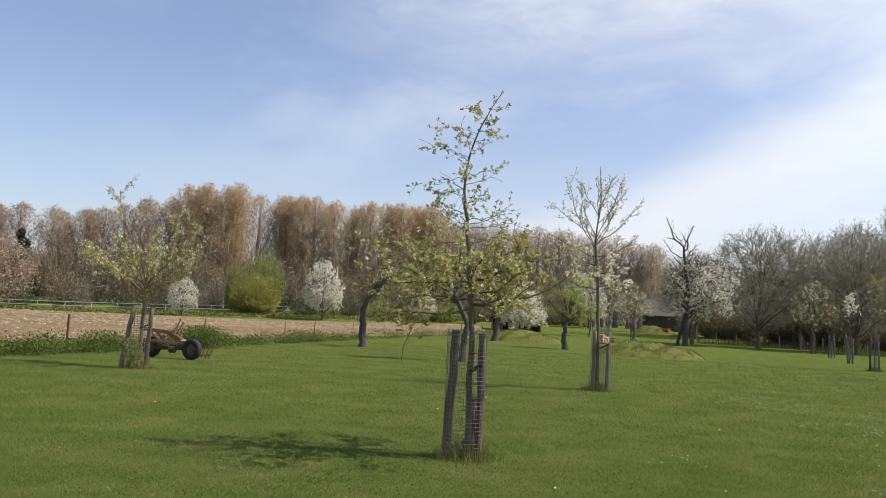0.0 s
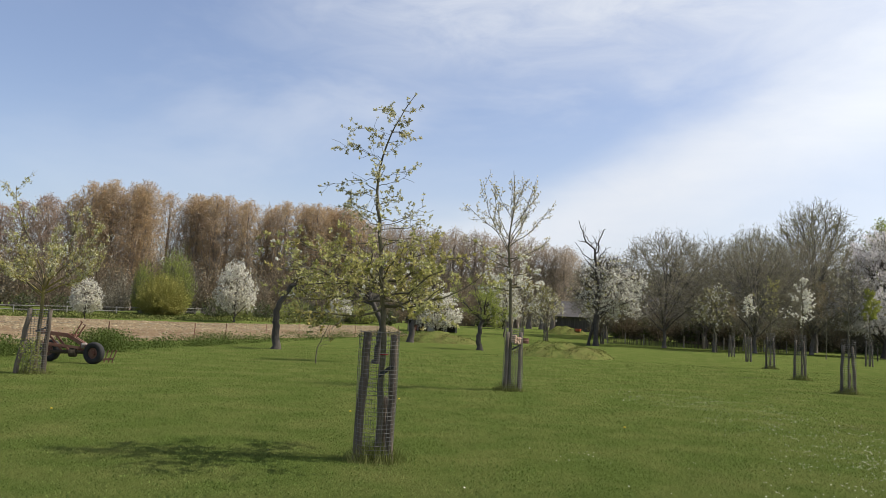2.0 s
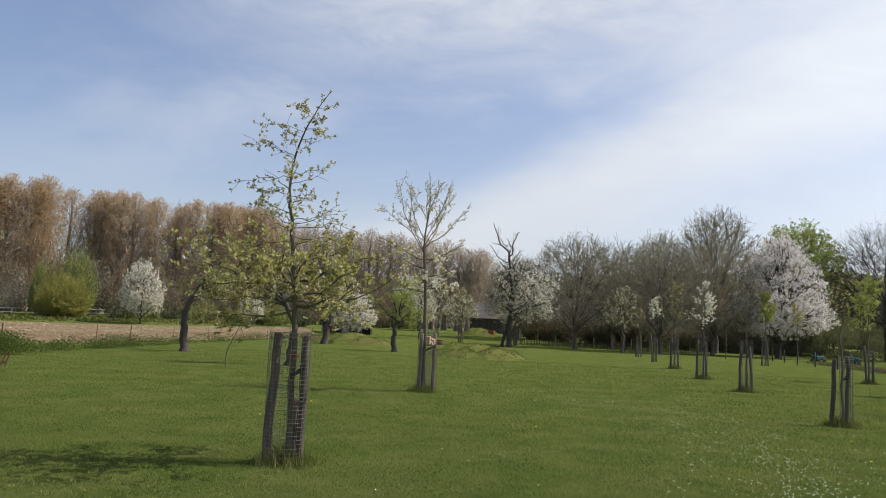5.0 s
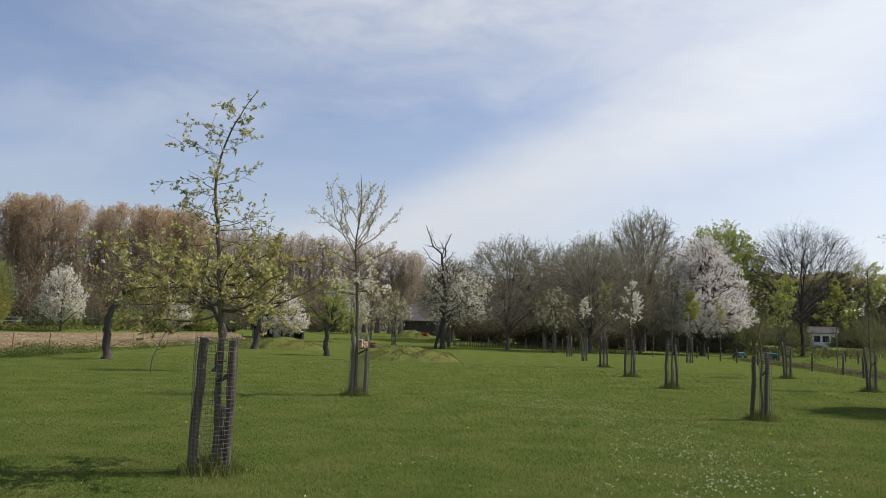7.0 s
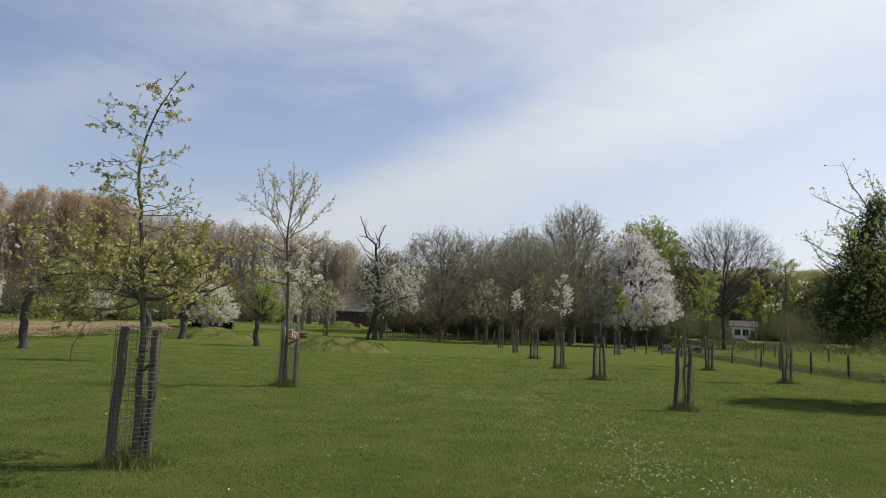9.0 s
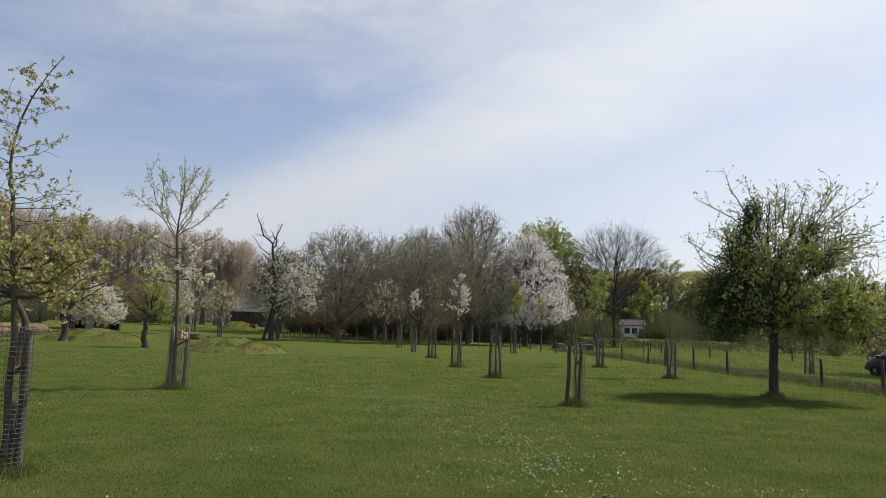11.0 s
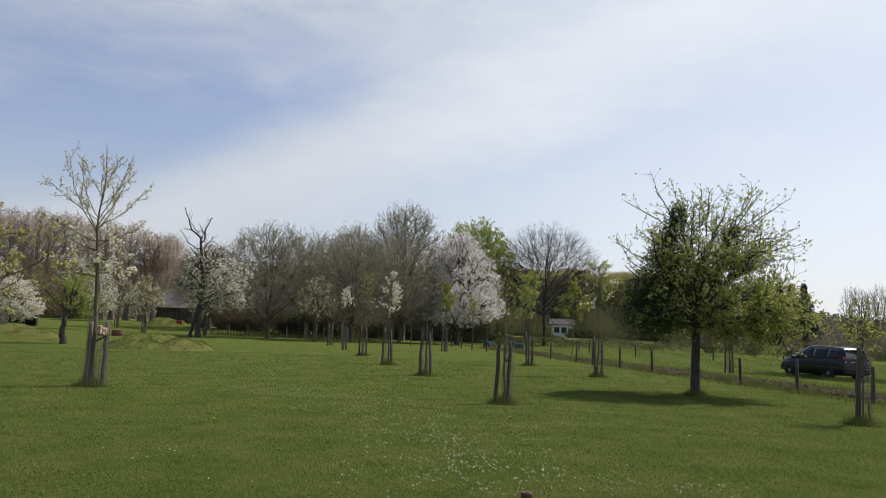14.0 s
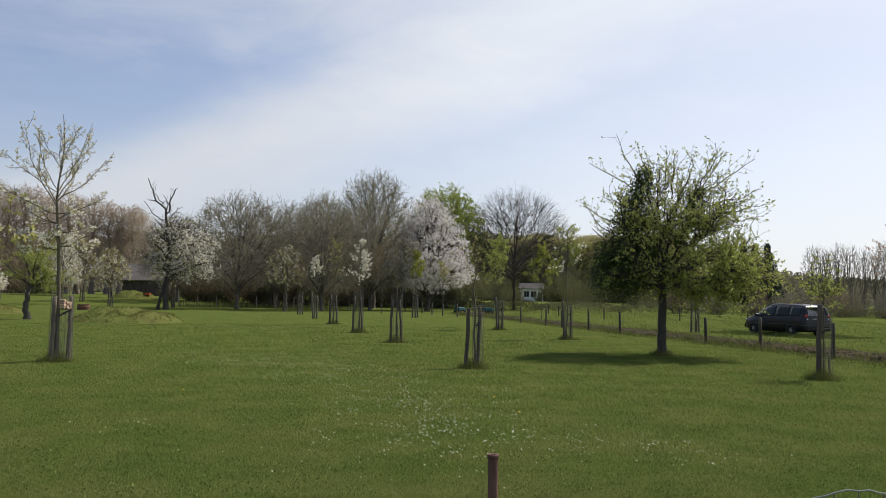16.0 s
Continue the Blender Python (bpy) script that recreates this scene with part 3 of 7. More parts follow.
def scatter_line(rng, n, line, spread):
    """n places about a line of plan points."""
    pts = np.asarray(line, float)
    f = rng.uniform(0, len(pts) - 1, n)
    i = np.clip(f.astype(int), 0, len(pts) - 2)
    w = (f - i)[:, None]
    return pts[i] * (1 - w) + pts[i + 1] * w + rng.normal(size=(n, 2)) * spread


def build_flowers():
    rng = np.random.default_rng(31)
    patches = [(1000, [(5.4, 20.5), (6.6, 17.0), (6.4, 12.5)], 0.9), (1100, [(6.3, 11.7), (5.3, 8.9), (4.6, 7.0)], 0.75), (150, [(6.2, 7.4), (6.8, 5.8), (5.6, 6.6)], 0.5),
               (50, [(7.6, 10.8), (9.0, 11.5)], 0.5), (16, [(1.5, 10.2), (1.9, 10.3)], 0.22), (80, [(9.0, 24.0), (7.5, 19.0)], 1.8), (40, [(-3.0, 7.0), (6.0, 9.5)], 2.5), (40, [(3.2, 7.2), (3.6, 7.4)], 0.4)]
    xy = np.concatenate([scatter_line(rng, n, line, sp) for n, line, sp in patches])
    clus = np.sin(4.3 * xy[:, 0] + 1.7 * np.sin(2.1 * xy[:, 1])) * np.sin(3.9 * xy[:, 1] + 1.1 * np.sin(2.7 * xy[:, 0]))
    xy = xy[rng.uniform(-0.7, 0.5, len(xy)) < clus]
    n = len(xy)
    C = np.stack([xy[:, 0], xy[:, 1], ground_z(xy[:, 0], xy[:, 1]) + rng.uniform(0.035, 0.075, n)], -1)
    k = 7
    a = np.arange(k) * 2 * np.pi / k
    nrm = unit(rng.normal(size=(n, 3)) * 0.35 + np.array([0.25, -0.25, 1]))
    u = unit(np.cross(nrm, np.array([0.3, 1, 0.1])))
    w = np.cross(nrm, u)
    s = rng.uniform(0.0055, 0.0110, (n, 1, 1))
    ring = C[:, None] + s * (np.cos(a)[None, :, None] * u[:, None] + np.sin(a)[None, :, None] * w[:, None])
    V = np.concatenate([ring, (C + nrm * 0.004)[:, None]], 1).reshape(-1, 3)
    i = np.arange(n)[:, None] * (k + 1)
    F = np.stack([i + np.arange(k), i + (np.arange(k) + 1) % k, np.broadcast_to(i + k, (n, k))], -1).reshape(-1, 3)
    tagged(build("daisies", V, F, M["petal"]), "white daisies scattered in the lawn", "daisies", kind="stuff")
    spots = [(8.3, 12.5), (7.2, 10.4), (-1.6, 13.5), (-0.9, 16.0), (-6.0, 12.0), (3.0, 13.0), (9.9, 9.6), (6.6, 8.9)]
    d = thing("dandelion", *spots[0], gz(*spots[0]))
    bm = bmesh.new()
    bmesh.ops.create_icosphere(bm, subdivisions=1, radius=0.022, matrix=Matrix.Translation((0, 0, 0.09)) @ Matrix.Diagonal((1, 1, 0.45, 1)))
    part("flower_head", bm, M["yellow"], d)
    bm = bmesh.new()
    rod(bm, (0, 0, 0), (0, 0, 0.085), 0.003, sides=5)
    part("stem", bm, M["weed"], d)
    tagged(d, "single yellow dandelion in the lawn", "flower", group="dandelions")
    for x, y in spots[1:]:
        copy_thing(d, pose(x, y, gz(x, y)))


def leafy_strip(name, label, rng, xy, height, size, material, category, flat=1.0):
    """Low leafy growth: stuff."""
    n = len(xy)
    h = height * rng.beta(1.3, 1.6, n) * (0.6 + 0.5 * np.sin(xy[:, 1] * 0.9 + 2 * np.sin(xy[:, 1] * 0.31)) ** 2)
    C = np.stack([xy[:, 0], xy[:, 1], ground_z(xy[:, 0], xy[:, 1]) + h], -1)
    V, F = cards(rng, C, size * 1.5, size * 0.8, up=0.6 * flat)
    return tagged(build(name, V, F, material), label, category, kind="stuff")


def build_strips():
    rng = np.random.default_rng(41)
    # nettles and weeds in the strip before the field fence, thickest at its near end
    y = np.concatenate([rng.uniform(8, 30, 30000), rng.uniform(28, 44, 12000), rng.uniform(44, 86, 12000)])
    y = y[rng.uniform(0, 1, len(y)) < np.clip(0.62 + 0.45 * np.sin(y * 1.9) + 0.35 * np.sin(y * 0.83 + 1), 0.15, 1)]
    xy = np.stack([np.interp(y, [8, 20, 29, 39, 60, 86], [-16.6, -14.4, -12.9, -11.4, -8.3, -3.6]) + rng.normal(size=len(y)) * 0.34, y], -1)
    leafy_strip("weeds", "green nettles and weeds under the field fence", rng, xy, 0.66, 0.050, M["weed"], "weeds")
    xy = rng.normal(size=(5200, 2)) * np.array([0.42, 0.55]) + np.array([-12.5, 28.8])
    leafy_strip("nettle_clump", "dense clump of green nettles beside the rusty implement", rng, xy, 0.82, 0.045, M["weed"], "weeds")
    # grass margin beyond the field, along the pale rail fence
    xy = scatter_line(rng, 22000, [(-80, 68), (-62, 82), (-48, 96), (-34, 107), (-18, 113)], 2.6)
    leafy_strip("field_margin", "rough green grass along the far edge of the field", rng, xy, 0.42, 0.20, M["tuft"], "grass")
    # turned earth beyond the post fence
    nu, nv = 160, 8
    u, v = np.meshgrid(np.linspace(0, 1, nu), np.linspace(0, 1, nv), indexing="ij")
    yy = 2 + 68 * u
    X, Y = 15.9 + 0.352 * yy + 1.9 + 2.0 * v + 0.25 * np.sin(yy * 0.8), yy
    Z = ground_z(X, Y) + 0.02 + np.sin(v * np.pi) * (0.05 + 0.03 * np.sin(yy * 2.3)) + rng.normal(size=X.shape) * 0.04 * (np.sin(v * np.pi) > 0.1)
    i = np.arange(nu * nv).reshape(nu, nv)
    F = np.stack([i[:-1, :-1], i[1:, :-1], i[1:, 1:], i[:-1, 1:]], -1).reshape(-1, 4)
    tagged(build("earth_strip", np.stack([X, Y, Z], -1).reshape(-1, 3), F, M["earth"]), "strip of turned dark earth beyond the post fence", "earth", kind="structure")
    y = 2 + 68 * rng.uniform(0, 1, 34000) ** 1.5
    X = 15.9 + 0.352 * y + rng.choice([1.1, 1.4, 1.7, 2.4, 3.0, 3.6, 4.0, 4.3], len(y)) + rng.normal(size=len(y)) * 0.32
    V, F = blades(rng, X, y, ground_z(X, y), 0.26 * np.clip(0.7 + 0.6 * np.sin(1.3 * y) * np.sin(2.1 * X), 0.2, 1.2), 0.020)
    tagged(build("fence_grass", V, F, M["tuft"]), "ragged grass along the post fence", "grass", kind="stuff")
    y = 2 + 66 * rng.uniform(0, 1, 5200) ** 1.4
    X = 15.9 + 0.352 * y + 2.0 + 1.8 * rng.uniform(0, 1, len(y))
    base = np.array([[-1, -1, -0.5], [1, -1, -0.5], [1, 1, -0.5], [-1, 1, -0.5], [-0.6, -0.6, 0.6], [0.6, -0.5, 0.5], [0.5, 0.6, 0.6], [-0.6, 0.5, 0.4]])
    faces = np.array([[0, 1, 5, 4], [1, 2, 6, 5], [2, 3, 7, 6], [3, 0, 4, 7], [4, 5, 6, 7]])
    V = base[None] * rng.uniform(0.04, 0.13, (len(y), 1, 1)) * rng.uniform(0.5, 1.5, (len(y), 8, 3)) + np.stack([X, y, ground_z(X, y) + 0.06], -1)[:, None]
    tagged(build("earth_clods", V.reshape(-1, 3), (faces[None] + (np.arange(len(y)) * 8)[:, None, None]).reshape(-1, 4), M["earth"]), "dark turned clods beyond the post fence", "clods", kind="stuff")
    # rough meadow beyond
    xy = np.stack([rng.uniform(20, 75, 60000), rng.uniform(5, 85, 60000)], -1)
    xy = xy[xy[:, 0] > 19.9 + 0.352 * xy[:, 1]]
    V, F = blades(rng, xy[:, 0], xy[:, 1], ground_z(xy[:, 0], xy[:, 1]), 0.10 * np.clip(0.7 + 0.5 * np.sin(xy[:, 0] * 1.1) * np.sin(xy[:, 1] * 0.9), 0.3, 1.2), 0.04, 0.9)
    tagged(build("meadow_tufts", V, F, M["blade"]), "rough green meadow grass beyond the fence", "grass", kind="stuff")
    # longer grass round the car's track
    xy = np.stack([rng.uniform(33.6, 38.2, 6500), rng.uniform(22.6, 29.6, 6500)], -1)
    V, F = blades(rng, xy[:, 0], xy[:, 1], ground_z(xy[:, 0], xy[:, 1]), 0.24 * np.clip(0.6 + 0.6 * np.sin(2.3 * xy[:, 0]) * np.sin(1.9 * xy[:, 1] + 1), 0.25, 1.2), 0.022)
    tagged(build("track_grass", V, F, M["blade"]), "longer meadow grass round the parked car", "grass", kind="stuff")
    # base tufts
    spots = [(-0.81, 9.45), (1.69, 20.2), (-9.79, 18.75), (10.1, 15.5), (12.9, 25.0), (14.6, 32.0), (17.3, 41.5), (20.9, 25.3), (16.0, 10.7), (18.1, 17.37), (23.3, 33.7)]
    chunks = []
    for k, (x, y) in enumerate(spots):
        n = 1300
        p = rng.normal(size=(n, 2)) * (0.21 if k else 0.19) + np.array([x, y])
        chunks.append(blades(rng, p[:, 0], p[:, 1], ground_z(p[:, 0], p[:, 1]), 0.27 * np.exp(-((p[:, 0] - x) ** 2 + (p[:, 1] - y) ** 2) / 0.16), 0.009))
    V, F = join(chunks)
    tagged(build("guard_tufts", V, F, M["tuft"]), "unmown grass tufts round the tree stakes", "grass", kind="stuff")


def mound(name, label, x, y, rx, ry, h, seed):
    rng = np.random.default_rng(seed)
    n = 40
    u = np.linspace(-1.15, 1.15, n)
    X, Y = np.meshgrid(u, u, indexing="ij")
    d = np.hypot(X, Y)
    lump = 0.16 * np.sin(5 * X + seed) * np.cos(4 * Y) + 0.12 * np.sin(9 * X - 7 * Y) + rng.normal(size=X.shape) * 0.035
    Z = h * np.clip(1 - d ** 2.5, -0.15, 1) * (1 + lump) + 0.02 * h * lump
    m = thing(name, x, y, gz(x, y))
    i = np.arange(n * n).reshape(n, n)
    F = np.stack([i[:-1, :-1], i[1:, :-1], i[1:, 1:], i[:-1, 1:]], -1).reshape(-1, 4)
    build("mound_body", np.stack([X * rx, Y * ry, Z], -1).reshape(-1, 3), F, M["mound"], m, smooth=True)
    k = 5200
    a, r = rng.uniform(0, 6.28, k), np.sqrt(rng.uniform(0, 1.0, k))
    px, py = r * np.cos(a), r * np.sin(a)
    pz = h * (1 - r ** 2.5) * (1 + 0.16 * np.sin(5 * px + seed) * np.cos(4 * py) + 0.12 * np.sin(9 * px - 7 * py))
    V, F = blades(rng, px * rx, py * ry, pz, 0.15 * np.clip(0.6 + 0.7 * np.sin(11 * px + 3 * py) * np.sin(10 * py - 4 * px), 0.2, 1.2), 0.026, 0.7)
    tagged(build("rough_grass", V, F, M["mound"], m, "dry yellowish grass"), kind="stuff")
    return tagged(m, label, "mound")


build_field()
build_grass()
build_flowers()
build_strips()
mound("earth_mound", "low earth mound overgrown with rough yellowish grass", 6.9, 45.6, 3.0, 3.0, 0.72, 3)
mound("earth_mound", "long low grassy earth mound near the shed", -0.6, 62.5, 3.6, 2.6, 0.75, 8)
mound("earth_mound", "small mown grass hump far down the lawn", 17.5, 112.0, 3.0, 3.0, 0.9, 9)


# ---- trees ----
def finish(name, label, category, group, x, y, turn, scale, wood, bark, crowns, limbs=None):
    """A tree: an Empty with its trunk and limbs, its twigs and its crown."""
    t = thing(name, x, y, gz(x, y) - 0.03, turn)
    t.scale = (scale,) * 3
    (tv, tf), rest = wood[0], wood[1:]
    build("trunk", tv, tf, bark, t, smooth=True)
    if rest:
        tagged(build("twigwork", *join(rest), bark, t, smooth=True), kind="stuff")
    if limbs:
        for p, r in zip(*limbs):
            build("limb", *tubes(p[None], r[None], 7), bark, t, smooth=True)
    for nm, (v, f), mat in crowns:
        tagged(build(nm, v, f, mat, t), kind="stuff")
    return tagged(t, label, category, group)


def place(ob, x, y, turn, scale, label=""):
    c = copy_thing(ob, pose(x, y, gz(x, y) - 0.03, 0, 0, turn))
    c.scale = (scale,) * 3
    if label:
        c["label"] = label
    return c


def trunk_line(points, r0, r1, k=12, rng=None, wig=0.0):
    P = smooth_line(points, k)[None]
    if rng is not None:
        P[0, 1:] += rng.normal(size=(k - 1, 3)) * wig
    R = (r0 + (r1 - r0) * np.linspace(0, 1, k) ** 0.8)[None]
    R[0, 0] *= 1.35
    return P, R


def limb(start, az, el, length, bend, k=8, wig=0.03, rng=None):
    """A limb from start, heading az (clockwise from +y) at el degrees, bending up or down by bend degrees in all."""
    P = [np.array(start, float)]
    for s in range(k - 1):
        e = radians(el + bend * s / (k - 2))
        d = np.array([math.sin(radians(az)) * math.cos(e), math.cos(radians(az)) * math.cos(e), math.sin(e)])
        P.append(P[-1] + (d + rng.normal(size=3) * wig * 4) * length / (k - 1))
    return np.array(P)


def limbs_of(rng, spec, trunk, r=0.5, wig=0.03):
    """Limbs from rows (height, azimuth, elevation, length, bend)."""
    P, R = [], []
    for h, az, el, length, bend in spec:
        z = trunk[0][0, :, 2]
        f = np.interp(h, z, np.arange(len(z)))
        i = min(int(f), len(z) - 2)
        st = trunk[0][0, i] + (trunk[0][0, i + 1] - trunk[0][0, i]) * (f - i)
        P.append(limb(st, az, el, length, bend, wig=wig, rng=rng))
        R.append(trunk[1][0, i] * r * np.linspace(1, 0.3, 8))
    return np.array(P), np.array(R)


def near_apple_tree():
    """The young apple tree in the foreground: a thin leader, a low spreading crown, one arching limb and short twigs above."""
    rng = np.random.default_rng(101)
    tr = trunk_line([(0.02, 0, 0), (0.035, 0, 0.45), (0.02, 0, 0.95), (0.03, 0, 1.45), (-0.01, 0, 1.95), (-0.05, 0, 2.3), (-0.08, 0, 2.72), (-0.11, 0, 3.0), (-0.15, 0, 3.3), (-0.15, 0, 3.55), (-0.10, 0, 3.87), (-0.01, 0, 4.15), (0.10, 0, 4.38), (0.27, 0, 4.66)], 0.050, 0.004, 34, rng, 0.004)
    lower = [(1.93, 92, 2, 1.40, 22), (2.24, 85, 10, 1.15, 8), (2.62, 95, -30, 0.6, 25), (2.08, 108, 14, 1.1, 5), (2.4, 75, 18, 0.9, -10), (2.10, 272, 14, 1.25, -2), (1.90, 262, -10, 1.0, 8), (2.15, 285, 6, 1.30, -6),
             (2.3, 255, 24, 1.1, -20), (2.0, 280, -2, 1.2, 10), (2.05, 178, 8, 1.3, 10), (2.2, 200, 12, 1.25, 5), (1.95, 150, 4, 1.25, 15), (2.3, 165, 20, 1.0, 0), (2.1, 225, 8, 1.25, 8), (2.05, 5, 8, 1.25, 10), (2.2, 30, 12, 1.2, 5),
             (2.25, 330, 12, 1.2, 5), (2.0, 50, 5, 1.2, 12), (2.3, 310, 20, 1.0, 0)]
    upper = [(2.74, 272, 22, 1.2, -80), (2.72, 92, 12, 0.75, 10), (2.8, 80, 20, 0.75, -8), (2.9, 98, 24, 0.8, -40), (2.95, 85, 32, 0.6, 10), (3.0, 110, 18, 0.55, -10), (2.85, 300, 35, 0.5, 15), (2.95, 268, 22, 0.5, 20), (3.1, 250, 20, 0.45, 15),
             (3.32, 268, 22, 0.42, -10), (3.4, 275, 2, 0.55, -25), (3.52, 268, 25, 0.6, -40), (3.45, 95, 15, 0.4, 25), (3.3, 85, -5, 0.35, 40), (3.62, 90, -10, 0.48, 45), (3.75, 270, 40, 0.45, -10), (3.8, 280, 50, 0.55, -60), (3.9, 92, 20, 0.3, 30),
             (4.05, 270, 28, 0.3, 5), (4.12, 272, 28, 0.62, -25), (4.15, 95, 20, 0.32, -45), (4.25, 100, 30, 0.22, 0), (4.35, 285, 35, 0.28, 5), (4.45, 90, 10, 0.2, 10), (4.3, 200, 20, 0.3, 10), (3.9, 180, 25, 0.35, 10), (3.5, 170, 20, 0.4, 10), (3.6, 350, 20, 0.4, 10), (3.15, 20, 30, 0.45, 10), (3.1, 190, 30, 0.5, 5)]
    PL, RL = limbs_of(rng, lower, tr, 0.45, 0.05)
    PU, RU = limbs_of(rng, [(h, az, el - 8, ln, bend) for h, az, el, ln, bend in upper], tr, 0.24, 0.055)
    P2, R2 = grow(rng, PL, RL, 6, 0.2, 0.98, (35, 80), 0.34, 0.08, 0.26, 6, 0.55, 0.3, least=0.0032)
    P3, R3 = grow(rng, P2, R2, 5, 0.15, 1.0, (30, 75), 0.42, 0.12, 0.3, 4, 0.6, 0.4, least=0.0028)
    Q2, S2 = grow(rng, PU, RU, 6, 0.2, 0.98, (35, 80), 0.32, 0.02, 0.28, 5, 0.6, 0.4, least=0.0028)
    P4, R4 = grow(rng, tr[0], tr[1], 14, 0.42, 0.98, (40, 75), lambda v: 0.16, 0.1, 0.2, 4, 0.4, 0.4, least=0.003)
    wood = [tubes(*tr, 10), tubes(P2, R2, 5), tubes(P3, R3, 3), tubes(Q2, S2, 4), tubes(P4, R4, 4)]
    low = np.concatenate([along(rng, P3, 300, 0.3, 1.0, 0.012), along(rng, P2, 330, 0.25, 1.0, 0.015), along(rng, PL, 120, 0.35, 1.0, 0.02), P3[rng.uniform(0, 1, len(P3)) < 0.32, -1]])
    high = np.concatenate([along(rng, Q2, 170, 0.3, 1.0, 0.008), Q2[rng.uniform(0, 1, len(Q2)) < 0.8, -1], along(rng, PU, 90, 0.3, 1.0, 0.012), PU[:, -1], P4[:, -1], tr[0][0, -6:], tr[0][:, -1]])
    spurs = np.concatenate([low, high])
    leaf = join([rosettes(rng, low, 9, 0.054, 0.026, 0.6), rosettes(rng, high, 3, 0.036, 0.017, 0.5)])
    bud = rosettes(rng, spurs[rng.uniform(0, 1, len(spurs)) < 0.55] + np.array([0, 0, 0.006]), 5, 0.028, 0.022, 0.9)
    bud = join([bud, rosettes(rng, high, 4, 0.034, 0.018, 0.6)])
    flower = rosettes(rng, clumped(rng, P3[rng.integers(0, len(P3), 24), -1], 3, 0.014), 5, 0.030, 0.026, 0.6)
    return finish("apple_tree", "young apple tree with pale green leaves in a wire guard", "tree", "", -0.815, 9.45, 0, 0.972, wood, M["bark"],
                  [("foliage", leaf, M["leaf_apple"]), ("bud_cover", bud, M["leaf_pale"]), ("blossom", flower, M["petal"])], (np.concatenate([PL, PU]), np.concatenate([RL, RU])))


def slim_tree():
    """The second tree: a slim stem that forks into an open vase of spurred shoots above a blossoming lower crown."""
    rng = np.random.default_rng(102)
    tr = trunk_line([(0, 0, 0), (0, 0, 1.4), (-0.03, 0, 2.3), (-0.07, 0, 3.0), (-0.12, 0, 3.6), (-0.10, 0, 4.2), (-0.02, 0, 4.9), (-0.08, 0, 5.8)], 0.062, 0.006, 24, rng, 0.006)
    spec = [(3.6, 278, 60, 1.9, 18), (3.95, 85, 56, 1.65, 10), (3.75, 92, 36, 1.5, 24), (3.95, 275, 30, 1.35, 14), (3.45, 270, 20, 1.25, 14), (3.45, 88, 20, 1.1, 14), (4.3, 88, 52, 1.25, 10), (4.5, 280, 58, 1.0, 12), (4.2, 180, 58, 1.3, 10), (4.2, 10, 58, 1.3, 10),
            (4.6, 60, 62, 0.95, 8), (4.0, 250, 55, 1.3, 15), (3.7, 40, 45, 1.2, 20), (3.7, 215, 42, 1.2, 20), (3.8, 130, 45, 1.2, 20)]
    skirt = [(3.2, 250, 22, 0.9, 5), (3.0, 80, 14, 0.8, 15), (2.9, 290, 8, 0.75, 15), (2.75, 120, 12, 0.7, 10), (2.8, 200, 10, 0.75, 10), (2.65, 30, 15, 0.7, 10), (3.3, 150, 25, 0.7, 10), (3.2, 330, 25, 0.8, 10), (2.6, 265, 5, 0.7, 15), (2.7, 95, 0, 0.6, 15)]
    P1, R1 = limbs_of(rng, spec, tr, 0.5)
    PK, RK = limbs_of(rng, skirt, tr, 0.4)
    P2, R2 = grow(rng, P1, R1, 7, 0.3, 0.95, (22, 48), 0.26, 0.12, 0.10, 5, 0.6, 0.4, least=0.005)
    P3, R3 = grow(rng, np.concatenate([P1[:, ::2][:, :4], P2[:, :4]]), np.full((len(P1) + len(P2), 4), 0.008), 6, 0.15, 1.0, (45, 80), lambda v: 0.07, 0.1, 0.1, 3, 0.6, 0.5, least=0.0045)
    K2, S2 = grow(rng, PK, RK, 6, 0.2, 0.98, (30, 70), 0.36, 0.1, 0.2, 5, 0.6, 0.4, least=0.004)
    K3, S3 = grow(rng, K2, S2, 3, 0.2, 1.0, (30, 70), 0.4, 0.1, 0.2, 4, 0.6, 0.4, least=0.0035)
    wood = [tubes(*tr, 9), tubes(P2, R2, 4), tubes(P3, R3, 3), tubes(K2, S2, 4), tubes(K3, S3, 3)]
    spurs = np.concatenate([P3[rng.uniform(0, 1, len(P3)) < 0.6, -1], along(rng, P2, 80, 0.3, 1, 0.012), along(rng, P1, 60, 0.4, 1, 0.012), P2[:, -1], P1[:, -1]])
    bud = rosettes(rng, spurs, 4, 0.044, 0.026, 0.7)
    leaf = rosettes(rng, spurs[rng.uniform(0, 1, len(spurs)) < 0.3], 3, 0.042, 0.018, 0.6)
    F = clumped(rng, along(rng, K3, 210, 0.2, 1, 0.02), 3, 0.03)
    flower = rosettes(rng, F, 4, 0.042, 0.036, 0.5)
    G = along(rng, K3, 170, 0.2, 1, 0.03)
    green = rosettes(rng, G, 4, 0.060, 0.028, 0.5)
    return finish("cherry_tree", "slim young tree with pale opening buds in a wire guard", "tree", "", 1.68, 20.20, 0, 0.995, wood, M["bark"],
                  [("bud_cover", bud, M["bud_cream"]), ("blossom", flower, M["petal"]), ("foliage", join([leaf, green]), M["leaf_apple"])], (np.concatenate([P1, PK]), np.concatenate([R1, RK])))


